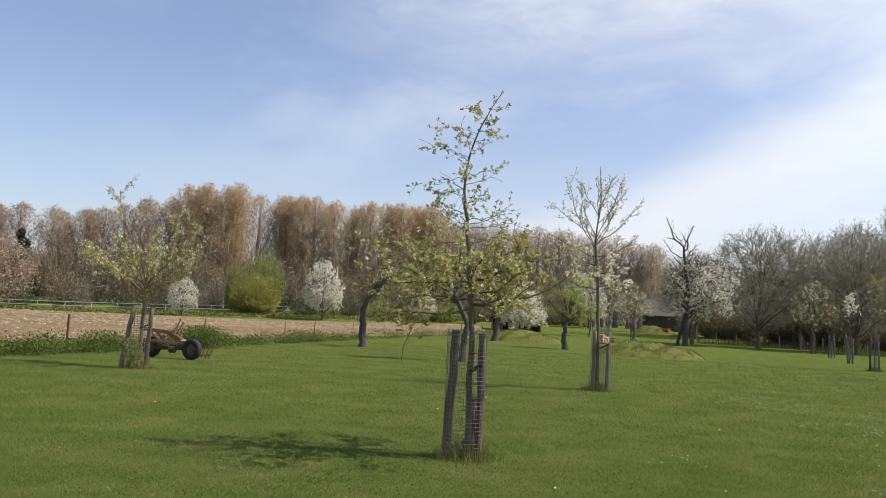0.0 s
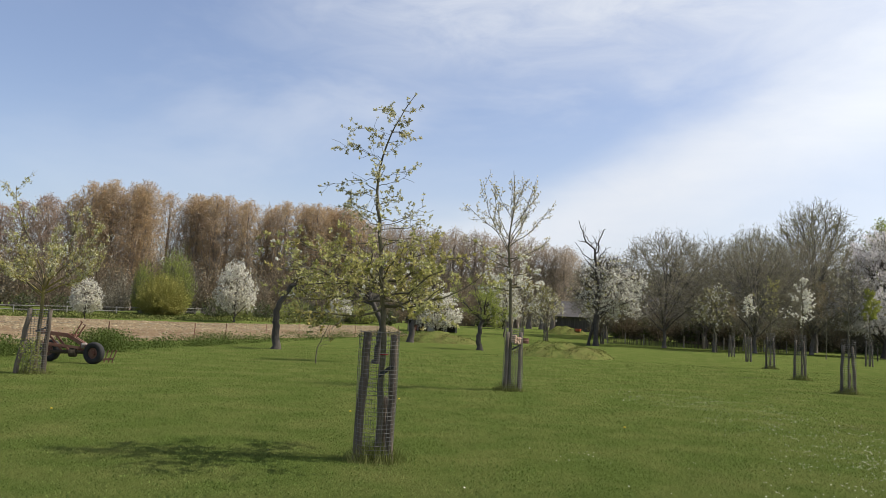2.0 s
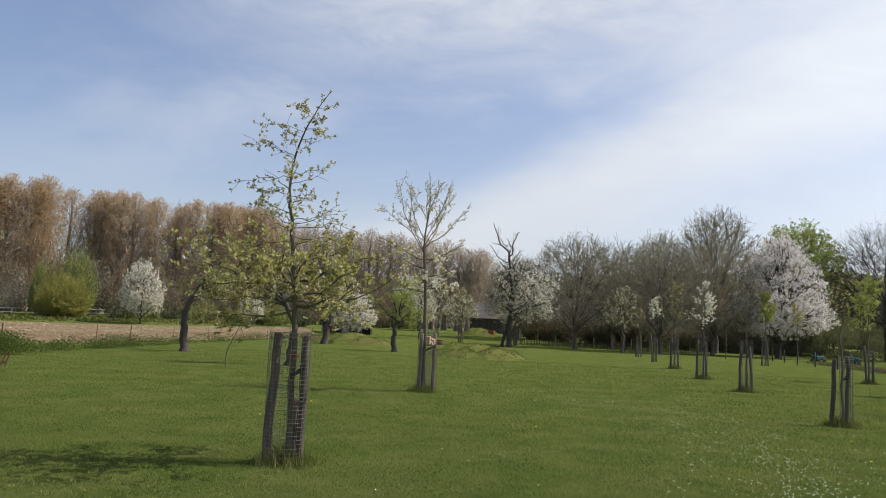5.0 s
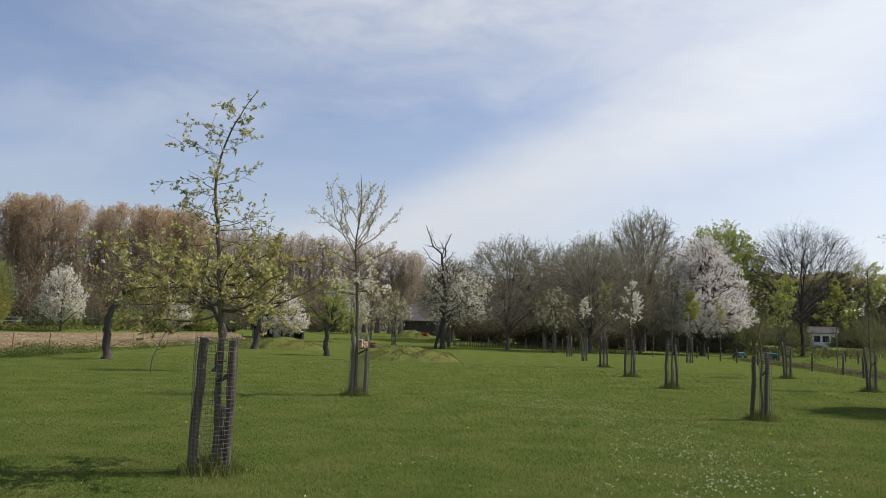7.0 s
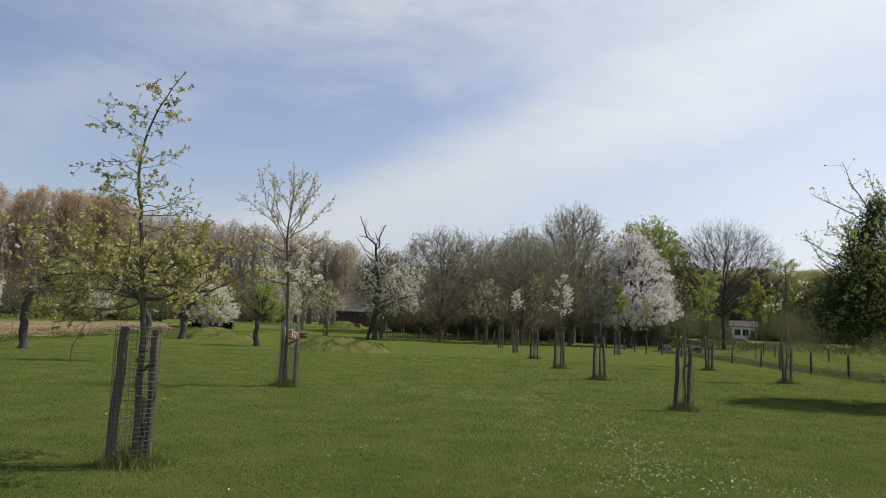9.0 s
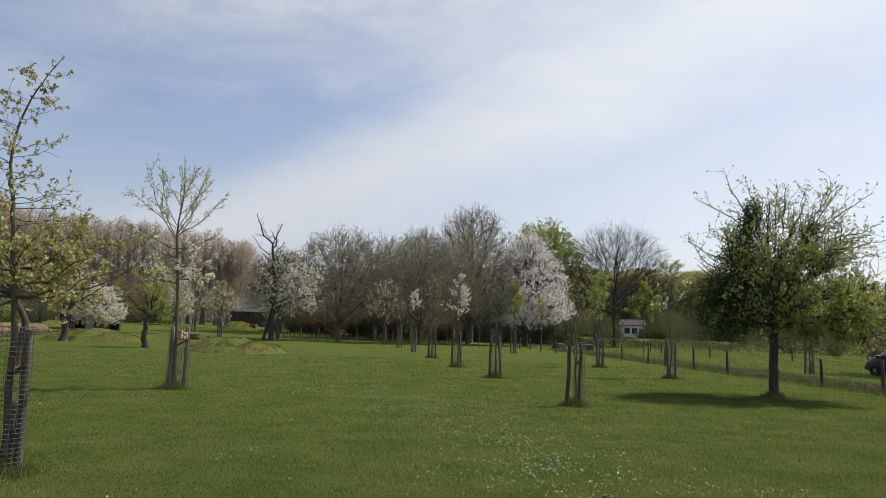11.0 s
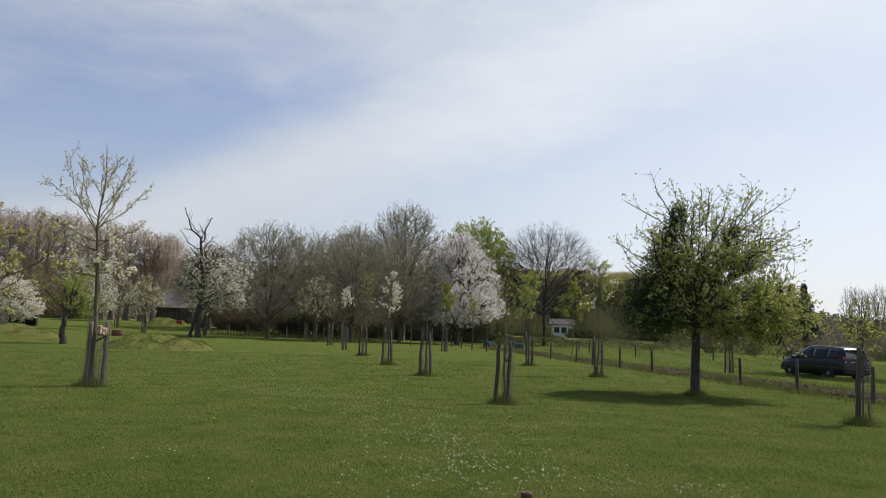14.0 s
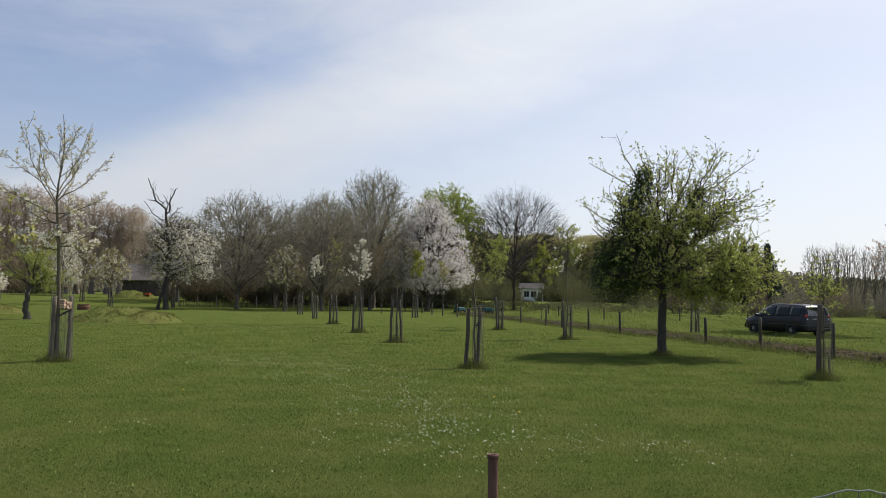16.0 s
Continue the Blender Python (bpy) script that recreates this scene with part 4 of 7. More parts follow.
def vase_tree():
    """Lichen-covered open tree by the field fence, thick with pale blossom buds."""
    rng = np.random.default_rng(103)
    tr = trunk_line([(0, 0, 0), (0.03, 0, 0.7), (0.02, 0, 1.45), (0.06, 0, 2.35)], 0.046, 0.040, 10, rng, 0.008)
    spec = [(1.86, 284, 20, 2.47, 22), (1.94, 268, 34, 2.18, -8), (2.04, 292, 52, 1.42, -25), (2.16, 288, 64, 2.61, 12), (2.19, 60, 74, 1.90, 8), (2.04, 88, 24, 1.80, 50), (1.94, 98, 14, 1.61, 25), (2.14, 80, 50, 2.18, 14), (2.04, 190, 38, 1.61, 20), (2.04, 140, 38, 1.52, 20), (1.94, 235, 22, 1.61, 30), (2.09, 340, 45, 1.71, 20)]
    P1, R1 = limbs_of(rng, spec, tr, 0.52, 0.04)
    P2, R2 = grow(rng, P1, R1, 8, 0.3, 0.97, (35, 70), 0.22, 0.25, 0.12, 5, 0.55, 0.35, least=0.005)
    P3, R3 = grow(rng, P2, R2, 3, 0.2, 1.0, (30, 60), 0.4, 0.2, 0.15, 4, 0.55, 0.4, least=0.004)
    wood = [tubes(*tr, 9), tubes(P2, R2, 4), tubes(P3, R3, 3)]
    S = np.concatenate([along(rng, P1, 420, 0.35, 1, 0.03), along(rng, P2, 640, 0.1, 1, 0.03), along(rng, P3, 220, 0.1, 1, 0.03)])
    C = np.repeat(S[rng.uniform(0, 1, len(S)) < 0.6], 4, axis=0)
    buds = cards(rng, C + rng.normal(size=C.shape) * 0.025, 0.052, 0.032, up=0.6)
    G = np.repeat(S[rng.uniform(0, 1, len(S)) < 0.75], 4, axis=0)
    leaf = cards(rng, G + rng.normal(size=G.shape) * 0.025, 0.06, 0.03, up=0.5)
    return finish("pear_tree", "lichen-covered young fruit tree with pale yellowish blossom buds", "tree", "", -9.79, 18.75, 0, 1.0, wood, M["bark_lichen"],
                  [("bud_cover", buds, M["leaf_pale"]), ("foliage", leaf, M["leaf_apple"])], (P1, R1))


def old_tree(name, label, x, y, seed, line, r0, spec, green, white, leafmat, size=0.09):
    """An old low orchard tree with a crooked trunk."""
    rng = np.random.default_rng(seed)
    tr = trunk_line(line, r0, r0 * 0.5, 14, rng, 0.03)
    P1, R1 = limbs_of(rng, spec, tr, 0.6)
    P2, R2 = grow(rng, P1, R1, 8, 0.15, 0.97, (30, 70), 0.4, 0.12, 0.2, 5, 0.55, 0.3, least=0.008)
    P3, R3 = grow(rng, P2, R2, 5, 0.2, 1.0, (30, 70), 0.4, 0.1, 0.2, 4, 0.55, 0.4, least=0.006)
    wood = [tubes(*tr, 9), tubes(P1, R1, 6), tubes(P2, R2, 4), tubes(P3, R3, 3)]
    crowns = []
    for nm, count, mat in (("foliage", green, leafmat), ("blossom", white, M["petal"])):
        if count:
            C = along(rng, np.concatenate([P3[:, :, :]]), count, 0.1, 1, 0.07)
            crowns.append((nm, cards(rng, C, size, size * 0.6, up=0.4), mat))
    return finish(name, label, "tree", "", x, y, 0, 1.0, wood, M["bark_dark"], crowns)


def row_tree(name, label, x, y, seed, height, stem, spread, green, white, leafmat, size=0.06, upright=50, lean=0.0):
    """A young stake-planted tree of the row."""
    rng = np.random.default_rng(seed)
    tr = trunk_line([(0, 0, 0), (lean * 0.4, 0, stem), (lean * 0.7, 0, (stem + height) / 2), (lean, 0, height)], 0.012 + 0.005 * height, 0.007, 14, rng, 0.015)
    P1, R1 = grow(rng, tr[0], tr[1], 17, stem / height, 0.97, (upright - 15, upright + 15), lambda s: spread * (1.15 - 0.85 * (s - stem / height) / (1 - stem / height)), 0.15, 0.08, 6, 0.5, 0.3, least=0.006)
    P2, R2 = grow(rng, P1, R1, 6, 0.2, 0.98, (30, 60), 0.38, 0.12, 0.15, 5, 0.55, 0.4, least=0.005)
    P3, R3 = grow(rng, P2, R2, 3, 0.2, 1.0, (30, 60), 0.4, 0.1, 0.15, 3, 0.55, 0.5, least=0.004)
    wood = [tubes(*tr, 8), tubes(P1, R1, 5), tubes(P2, R2, 3), tubes(P3, R3, 3)]
    crowns = []
    for nm, count, mat in (("foliage", green, leafmat), ("blossom", white, M["petal"])):
        if count:
            S = np.concatenate([along(rng, P3, count // 4, 0.1, 1, size * 0.35), along(rng, P2, count // 9, 0.3, 1, size * 0.35)])
            S = clumped(rng, S, 2, size * 0.5) if nm == "blossom" else S
            crowns.append((nm, rosettes(rng, S, 5, size * 0.95, size * (0.75 if nm == "blossom" else 0.5), 0.4), mat))
    return finish(name, label, "tree", "young trees of the staked row", x, y, 0, 1.0, wood, M["bark"], crowns)


def bloom_tree(label, x, y, seed, height, spread, base, white, green, leafmat, size):
    """A young orchard tree with a rounded crown in blossom."""
    t = dome_tree(seed, height, spread, base, label, name="young_tree", bark="bark", twig="bark", fork=base / height * 1.05, limbs=11, boughs=60, twigs=420, side=2, low=0, lump=0.09, wide=0.018, middle=0.40, thick=0.75, egg=0.42, clump=5,
                  crown=(("blossom", white, size, "petal"), ("foliage", green, size, leafmat)))
    t.matrix_basis = pose(x, y, gz(x, y) - 0.03, 0, 0, seed * 40)
    t["group"] = "young trees of the staked row"
    return t


def ivy_tree():
    """The broad apple tree by the post fence: dense low skirt, thin open top with long shoots, dark ivy masses on two limbs."""
    rng = np.random.default_rng(104)
    tr = trunk_line([(0, 0, 0), (-0.01, 0, 0.8), (0.02, 0, 1.5), (0.0, 0, 2.1), (0.05, 0, 2.9)], 0.145, 0.11, 14, rng, 0.008)
    main = [(2.2, 275, 60, 2.4, 22), (2.4, 290, 74, 3.8, 4), (2.6, 80, 60, 2.9, 22), (2.5, 95, 48, 3.2, 5), (2.7, 20, 76, 3.4, 0), (2.6, 190, 72, 3.2, 0), (2.3, 85, 26, 3.2, -6), (2.1, 98, 12, 3.2, -14), (2.2, 120, 15, 3.0, -10), (2.4, 130, 42, 2.9, 0),
            (2.2, 160, 20, 2.8, 0), (2.4, 175, 45, 2.6, 5), (2.2, 205, 20, 2.7, 0), (2.4, 225, 45, 2.6, 5), (2.1, 250, 15, 2.4, 0), (2.3, 268, 32, 2.6, 10), (2.2, 300, 15, 2.4, 0), (2.2, 335, 25, 2.6, 5), (2.4, 10, 45, 2.6, 5), (2.2, 40, 20, 2.9, -4), (2.1, 70, 6, 3.1, -10)]
    P1, R1 = limbs_of(rng, main, tr, 0.36)
    # long shoots that stand out of the crown: rows (x, y, z, azimuth, elevation, length, bend)
    shoots = [(-0.6, 0, 5.3, 285, 56, 1.9, 14), (-0.8, 0.2, 5.2, 272, 34, 1.5, 8), (-1.3, 0, 3.7, 275, 24, 1.8, 46), (-1.3, 0.4, 4.2, 285, 20, 1.3, 20), (-0.3, 0, 5.3, 300, 74, 1.3, 0), (0.1, 0, 5.2, 60, 78, 1.35, 5), (0.6, 0, 5.1, 80, 70, 1.35, 5),
              (1.1, 0, 5.2, 88, 52, 1.3, 10), (1.1, 0, 5.4, 90, 36, 1.6, 62), (1.4, 0, 5.2, 92, 30, 1.7, 12), (1.5, 0, 4.7, 95, 22, 1.6, 4), (1.4, -0.3, 4.3, 100, 12, 1.6, 0), (0.3, -0.6, 5.0, 180, 62, 1.2, 8), (0.3, 0.6, 5.0, 0, 60, 1.3, 8), (-0.2, -0.4, 5.2, 240, 62, 1.2, 0), (0.9, 0.5, 4.9, 45, 55, 1.4, 5), (0.9, -0.5, 4.9, 135, 50, 1.4, 5)]
    PS = np.array([limb((x, y, z), az, el, ln, bend, wig=0.04, rng=rng) for x, y, z, az, el, ln, bend in shoots])
    RS = np.full((len(PS), 1), 0.020) * np.linspace(1, 0.3, 8)[None]
    skirt = dome(rng, 330, (0.45, 0, 2.95), 2.85, 1.75, 1.45, 0.5, 0.06)
    skirt[:, 2] -= 0.10 * np.clip(skirt[:, 0] - 1.2, 0, 3)
    flank = dome(rng, 150, (1.75, 0, 2.65), 1.85, 1.1, 1.2, 0.4, 0.06)
    top = dome(rng, 300, (0.45, 0, 4.5), 2.35, 1.95, 0.8, 0.3, 0.08)
    P2 = reach(rng, [P1[:, 2:]], np.concatenate([skirt, flank, top]), (0, 0, 2.4), 0.72, 0, 0.03, 0.07, 6)
    R2 = np.linspace(0.012, 0.005, 6)[None] * rng.uniform(0.6, 1.3, (780, 1))
    P3, R3 = grow(rng, P2[:480], R2[:480], 5, 0.25, 1.0, (25, 65), 0.34, 0.0, 0.15, 4, 0.55, 0.4, least=0.005)
    T3, U3 = grow(rng, np.concatenate([P2[480:, :], PS[:, [0, 2, 4, 5, 6, 7]]]), np.concatenate([R2[480:], RS[:, [0, 2, 4, 5, 6, 7]]]), 6, 0.25, 1.0, (30, 70), 0.26, 0.05, 0.15, 4, 0.55, 0.4, least=0.005)
    wood = [tubes(*tr, 14), tubes(PS, RS, 5), tubes(P2, R2, 4), tubes(P3, R3, 3), tubes(T3, U3, 3)]
    S = np.concatenate([along(rng, P3, 6000, 0.1, 1, 0.04), along(rng, P2[:480], 900, 0.4, 1, 0.04), P3[:, -1]])
    S = S[rng.uniform(0, 1, len(S)) < np.clip(0.62 + 0.25 * S[:, 0], 0.4, 1)]
    low = rosettes(rng, S, 5, 0.066, 0.038, 0.3)
    H = np.concatenate([along(rng, T3, 3000, 0.15, 1, 0.02), T3[:, -1], along(rng, PS, 160, 0.3, 1, 0.015)])
    H = H[rng.uniform(0, 1, len(H)) < np.clip(1.25 - 0.22 * (H[:, 2] - 4.0), 0.55, 1)]
    high = rosettes(rng, H, 5, 0.058, 0.032, 0.5)
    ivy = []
    # last clump, by the trunk, is added ivy that darkens the crown's middle like shade
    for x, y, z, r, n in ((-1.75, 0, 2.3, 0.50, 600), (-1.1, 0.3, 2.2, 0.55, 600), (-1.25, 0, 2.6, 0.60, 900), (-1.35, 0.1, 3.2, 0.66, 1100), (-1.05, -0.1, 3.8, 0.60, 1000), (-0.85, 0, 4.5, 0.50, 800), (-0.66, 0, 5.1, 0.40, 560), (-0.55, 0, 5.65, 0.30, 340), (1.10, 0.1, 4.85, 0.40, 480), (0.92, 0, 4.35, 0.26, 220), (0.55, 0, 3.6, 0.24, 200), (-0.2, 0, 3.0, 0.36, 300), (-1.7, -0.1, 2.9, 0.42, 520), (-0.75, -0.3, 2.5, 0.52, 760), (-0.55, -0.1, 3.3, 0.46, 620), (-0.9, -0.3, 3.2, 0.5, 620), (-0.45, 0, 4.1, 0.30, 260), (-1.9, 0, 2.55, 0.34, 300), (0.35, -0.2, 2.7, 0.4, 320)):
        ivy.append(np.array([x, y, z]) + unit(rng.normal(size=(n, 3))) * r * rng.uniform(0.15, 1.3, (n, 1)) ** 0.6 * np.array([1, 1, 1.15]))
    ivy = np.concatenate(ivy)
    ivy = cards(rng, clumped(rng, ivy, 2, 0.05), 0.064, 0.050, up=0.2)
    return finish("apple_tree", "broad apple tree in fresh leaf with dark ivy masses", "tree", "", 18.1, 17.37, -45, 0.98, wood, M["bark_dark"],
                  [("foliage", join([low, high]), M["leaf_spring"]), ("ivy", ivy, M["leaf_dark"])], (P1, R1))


def poplar(seed, leaves, twigs, mat, label):
    """A tall poplar, 22 m: steep limbs, a full crown of fine upright twigs with a broad brush-like top."""
    rng = np.random.default_rng(seed)
    tr = trunk_line([(0, 0, 0), (0.12, 0, 7), (0.0, 0.1, 15), (0.05, 0, 20.0)], 0.30, 0.04, 14, rng, 0.06)
    P1, R1 = grow(rng, tr[0], tr[1], 34, 0.14, 0.9, (16, 32), lambda v: 6.4 * (1.15 - v), 0.22, 0.05, 7, 0.36, 0.3, least=0.025)
    P1[:, :, 2] = np.minimum(P1[:, :, 2], 20.6 - 0.35 * np.hypot(P1[:, :, 0], P1[:, :, 1]))

    def fill(n):
        h = rng.uniform(0, 1, n) ** 0.85
        w = 2.15 * np.clip(1 - np.abs(h * 1.35 - 0.35) ** 7, 0.0, 1) ** 0.5 * (0.92 + 0.10 * np.sin(9 * h + seed))
        a, r = rng.uniform(0, 2 * np.pi, n), np.sqrt(rng.uniform(0.02, 1, n))
        return np.stack([w * r * np.cos(a), w * r * np.sin(a), 3.6 + 18.0 * h - 1.0 * r ** 4 + 0.35 * np.sin(3 * a + 5 * r) * h], -1)
    P2 = reach(rng, [P1, tr[0]], fill(twigs), (0, 0, 0), 1.0, 1.9, 0.0, 0.05, 4)
    P3 = grow(rng, P2, np.full(P2.shape[:2], 0.02), 2, 0.2, 1.0, (10, 30), lambda v: 0.95, 0.2, 0.08, 3)[0]
    C = np.concatenate([along(rng, P3, leaves // 3, 0.1, 1, 0.07), clumped(rng, fill(leaves // 4), 4, 0.16)])
    crown = cards(rng, C, 0.22, 0.10, up=1.1)
    t = finish("poplar", label, "poplar", "poplar row", 0, 0, 0, 1.0, [tubes(*tr, 6), tubes(P1, R1, 3)], M["bark_poplar"], [("crown", crown, mat)])
    tagged(build("twig_haze", *join([ribbons(rng, P2, 0.050), ribbons(rng, P3, 0.036)]), M["twig_poplar"], t), kind="stuff")
    return t


def dome_tree(seed, height, spread, base, label, name="bare_tree", bark="bark_grey", crown=(), fork=0.2, limbs=16, boughs=150, twigs=2600, side=2, low=8, egg=0.0, lump=0.05, twig="twig_grey", wide=0.034, middle=0.42, thick=1.0, clump=1):
    """A broad deciduous tree: limbs fan out from the trunk, boughs and a haze of fine twigs fill a domed crown above height base."""
    rng = np.random.default_rng(seed)
    tr = trunk_line([(0, 0, 0), (0.1, 0, height * fork * 0.6), (0, 0.1, height * fork), (0.15, 0, height * 0.45), (0, 0, height * 0.72)], height * 0.021 * thick, height * 0.004, 16, rng, 0.05)
    hc = base + (height - base) * middle
    centre, up, down = np.array([0, 0, hc]), height - hc, hc - base
    # limbs to even directions over the dome
    k = np.arange(limbs)
    f = (k + 0.5) / limbs
    az, el = 2.39996 * k + rng.normal(size=limbs) * 0.2, np.radians(low - 22 + (100 - low) * f ** 1.1)
    d = np.stack([np.cos(az) * np.cos(el), np.sin(az) * np.cos(el), np.sin(el)], -1)
    T = centre + 0.86 * np.stack([d[:, 0] * spread * (1 - egg * d[:, 2]), d[:, 1] * spread * (1 - egg * d[:, 2]), np.where(d[:, 2] > 0, up, down) * d[:, 2]], -1)
    line = smooth_line(tr[0][0], 60)
    S = np.stack([np.array([line[int(np.clip(59 * (fork + (0.55 - fork) * v) / 0.72, 0, 59))] for v in f])])[0]
    L = np.linalg.norm(T - S, axis=1, keepdims=True)
    C = S * 0.55 + T * 0.45 + np.array([0, 0, 0.10]) * L
    t = np.linspace(0, 1, 9)[None, :, None]
    P1 = (1 - t) ** 2 * S[:, None] + 2 * t * (1 - t) * C[:, None] + t ** 2 * T[:, None]
    P1[:, 1:] += np.cumsum(rng.normal(size=(limbs, 8, 3)), axis=1) * L[:, None] * 0.012
    R1 = height * 0.0095 * thick * (1.1 - 0.5 * f)[:, None] * np.linspace(1, 0.22, 9)[None]
    root = (0, 0, height * fork)
    P2 = reach(rng, [P1[:, 2:]], dome(rng, boughs, centre, spread, up, down, 0.55, lump, egg), (centre + np.array(root)) / 2, 0.60, 0, 0.05, 0.08, 6)
    R2 = np.maximum(height * 0.0036 * thick * np.linspace(1, 0.3, 6), 0.016)[None] * rng.uniform(0.6, 1.2, (boughs, 1))
    P3 = reach(rng, [P2[:, 1:], P1[:, 4:]], dome(rng, twigs, centre, spread, up, down, 0.42, lump, egg), centre * 0.85, 0.82, 0, 0.04, 0.09, 4)
    Q = [ribbons(rng, P3, wide * 1.25)]
    P4 = P3
    if side:
        P4 = grow(rng, P3, np.full(P3.shape[:2], 0.02), side, 0.2, 0.95, (30, 75), 0.42, 0.04, 0.15, 3)[0]
        Q.append(ribbons(rng, P4, wide * 0.8))
    crowns = [("twig_haze", join(Q), M[twig])]
    for nm, count, size, mat in crown:
        C = np.concatenate([along(rng, P4, count * 2 // 3 // clump, 0.2, 1, size * 0.45), along(rng, P3, count // 3 // clump, 0.4, 1, size * 0.45)])
        C = clumped(rng, C, clump, size * 0.7) if clump > 1 else C
        crowns.append((nm, cards(rng, C, size, size * 0.75, up=0.2), M[mat]))
    return finish(name, label, "tree", "", 0, 0, 0, 1.0, [tubes(*tr, 9), tubes(P2, R2, 4)], M[bark], crowns, (P1, R1))


def shrub(seed, height, width, twigs, count, size, mat, label, name="shrub", twig="bark_grey", wide=0.05, slim=0.6, erect=0.5):
    """A many-stemmed bush: stems from the ground spread into a low dome of twigs and leaves."""
    rng = np.random.default_rng(seed)
    d = dome(rng, 18, (0, 0, height * 0.3), width * 0.45, height * 0.6, height * 0.1, 0.6)
    d[:, 2] = np.maximum(d[:, 2], height * 0.3)
    foot = np.stack([d[:, 0] * 0.35, d[:, 1] * 0.35, np.zeros(18)], -1)
    mid = (foot + d) / 2 + np.array([0, 0, height * 0.08])
    P1 = np.stack([foot, mid, d], 1)
    R1 = np.tile(np.array([0.05, 0.035, 0.018]), (18, 1))
    T = dome(rng, twigs, (0, 0, height * 0.34), width * 0.5, height * 0.66, height * 0.34, 0.35, 0.07)
    P2 = reach(rng, [P1[:, 1:], P1[:, :2] * 0.5 + P1[:, 1:] * 0.5], T, (0, 0, -height * erect), 0.72, 0, 0.05, 0.06, 3)
    C = np.concatenate([along(rng, P2, count, 0.35, 1, size * 0.5)])
    t = thing(name, 0, 0)
    tagged(build("stem_clump", *tubes(P1, R1, 4), M[twig], t), kind="stuff")
    tagged(build("twigwork", *ribbons(rng, P2, wide), M[twig], t), kind="stuff")
    tagged(build("foliage", *cards(rng, C, size, size * slim, up=0.4), M[mat], t), kind="stuff")
    return tagged(t, label, "bush")


def conifer(x, y, height, label, seed):
    rng = np.random.default_rng(seed)
    tr = trunk_line([(0, 0, 0), (0, 0, height * 0.5), (0, 0, height)], height * 0.02, 0.02, 8)
    P1, R1 = grow(rng, tr[0], tr[1], 70, 0.12, 0.99, (75, 100), lambda s: height * 0.30 * (1.06 - s), -0.04, 0.05, 5, 0.3, 0.3, least=0.02)
    C = along(rng, P1, 3200, 0.05, 1, 0.16)
    return finish("conifer", label, "conifer", "", x, y, 0, 1.0, [tubes(*tr, 6), tubes(P1, R1, 3)], M["bark_dark"], [("needle_cover", cards(rng, C, 0.5, 0.22, up=-0.2), M["leaf_conifer"])])


near_apple_tree()
slim_tree()
vase_tree()
ivy_tree()
old_tree("old_apple_tree", "old crooked apple tree with a dark leaning trunk", -8.0, 37.4, 201, [(0, 0, 0), (-0.06, 0, 0.9), (-0.06, 0, 1.7), (0.15, 0, 2.4), (0.6, 0, 3.1)], 0.21,
         [(2.8, 85, 8, 1.6, 10), (3.05, 60, 30, 1.2, 0), (3.0, 110, 15, 1.5, 0), (3.05, 95, -15, 1.2, 15), (3.05, 20, 45, 0.9, 0)], 1300, 100, M["leaf_apple"])
old_tree("old_apple_tree", "old apple tree with a crooked hollow trunk", -2.55, 29.4, 202, [(0, 0, 0), (0.1, 0, 0.8), (0.15, 0, 1.5), (-0.1, 0, 2.1), (-0.35, 0, 2.6)], 0.15,
         [(2.3, 280, 20, 1.9, 5), (2.5, 250, 35, 1.6, 0), (2.4, 70, 30, 1.3, 10), (2.5, 320, 50, 1.3, 0), (2.5, 20, 40, 1.4, 0), (2.2, 265, 5, 1.5, 10)], 2200, 120, M["leaf_apple"], 0.07)
old_tree("old_pear_tree", "old leaning fruit tree in pale blossom", -2.5, 59.4, 203, [(0, 0, 0), (0.1, 0, 1.2), (0.3, 0, 2.2), (0.7, 0, 3.2)], 0.26,
         [(2.6, 80, 30, 2.4, 10), (2.9, 110, 45, 2.0, 10), (2.7, 280, 50, 1.9, 10), (3.0, 40, 60, 1.9, 0), (2.8, 180, 40, 1.9, 10), (2.5, 60, 10, 2.0, 20)], 1500, 900, M["leaf_apple"], 0.13)
old_tree("apple_tree", "small apple tree in fresh green leaf with a dark trunk", 2.3, 49.3, 204, [(0, 0, 0), (-0.1, 0, 0.8), (0.0, 0, 1.6), (0.25, 0, 2.3)], 0.19,
         [(1.7, 85, 30, 1.7, 10), (1.9, 280, 35, 1.9, 15), (2.0, 20, 55, 1.9, 5), (2.1, 180, 50, 1.9, 5), (2.2, 320, 60, 2.2, 0), (1.8, 120, 30, 1.6, 10), (2.2, 60, 65, 2.1, 0)], 4600, 60, M["leaf_spring"], 0.10)


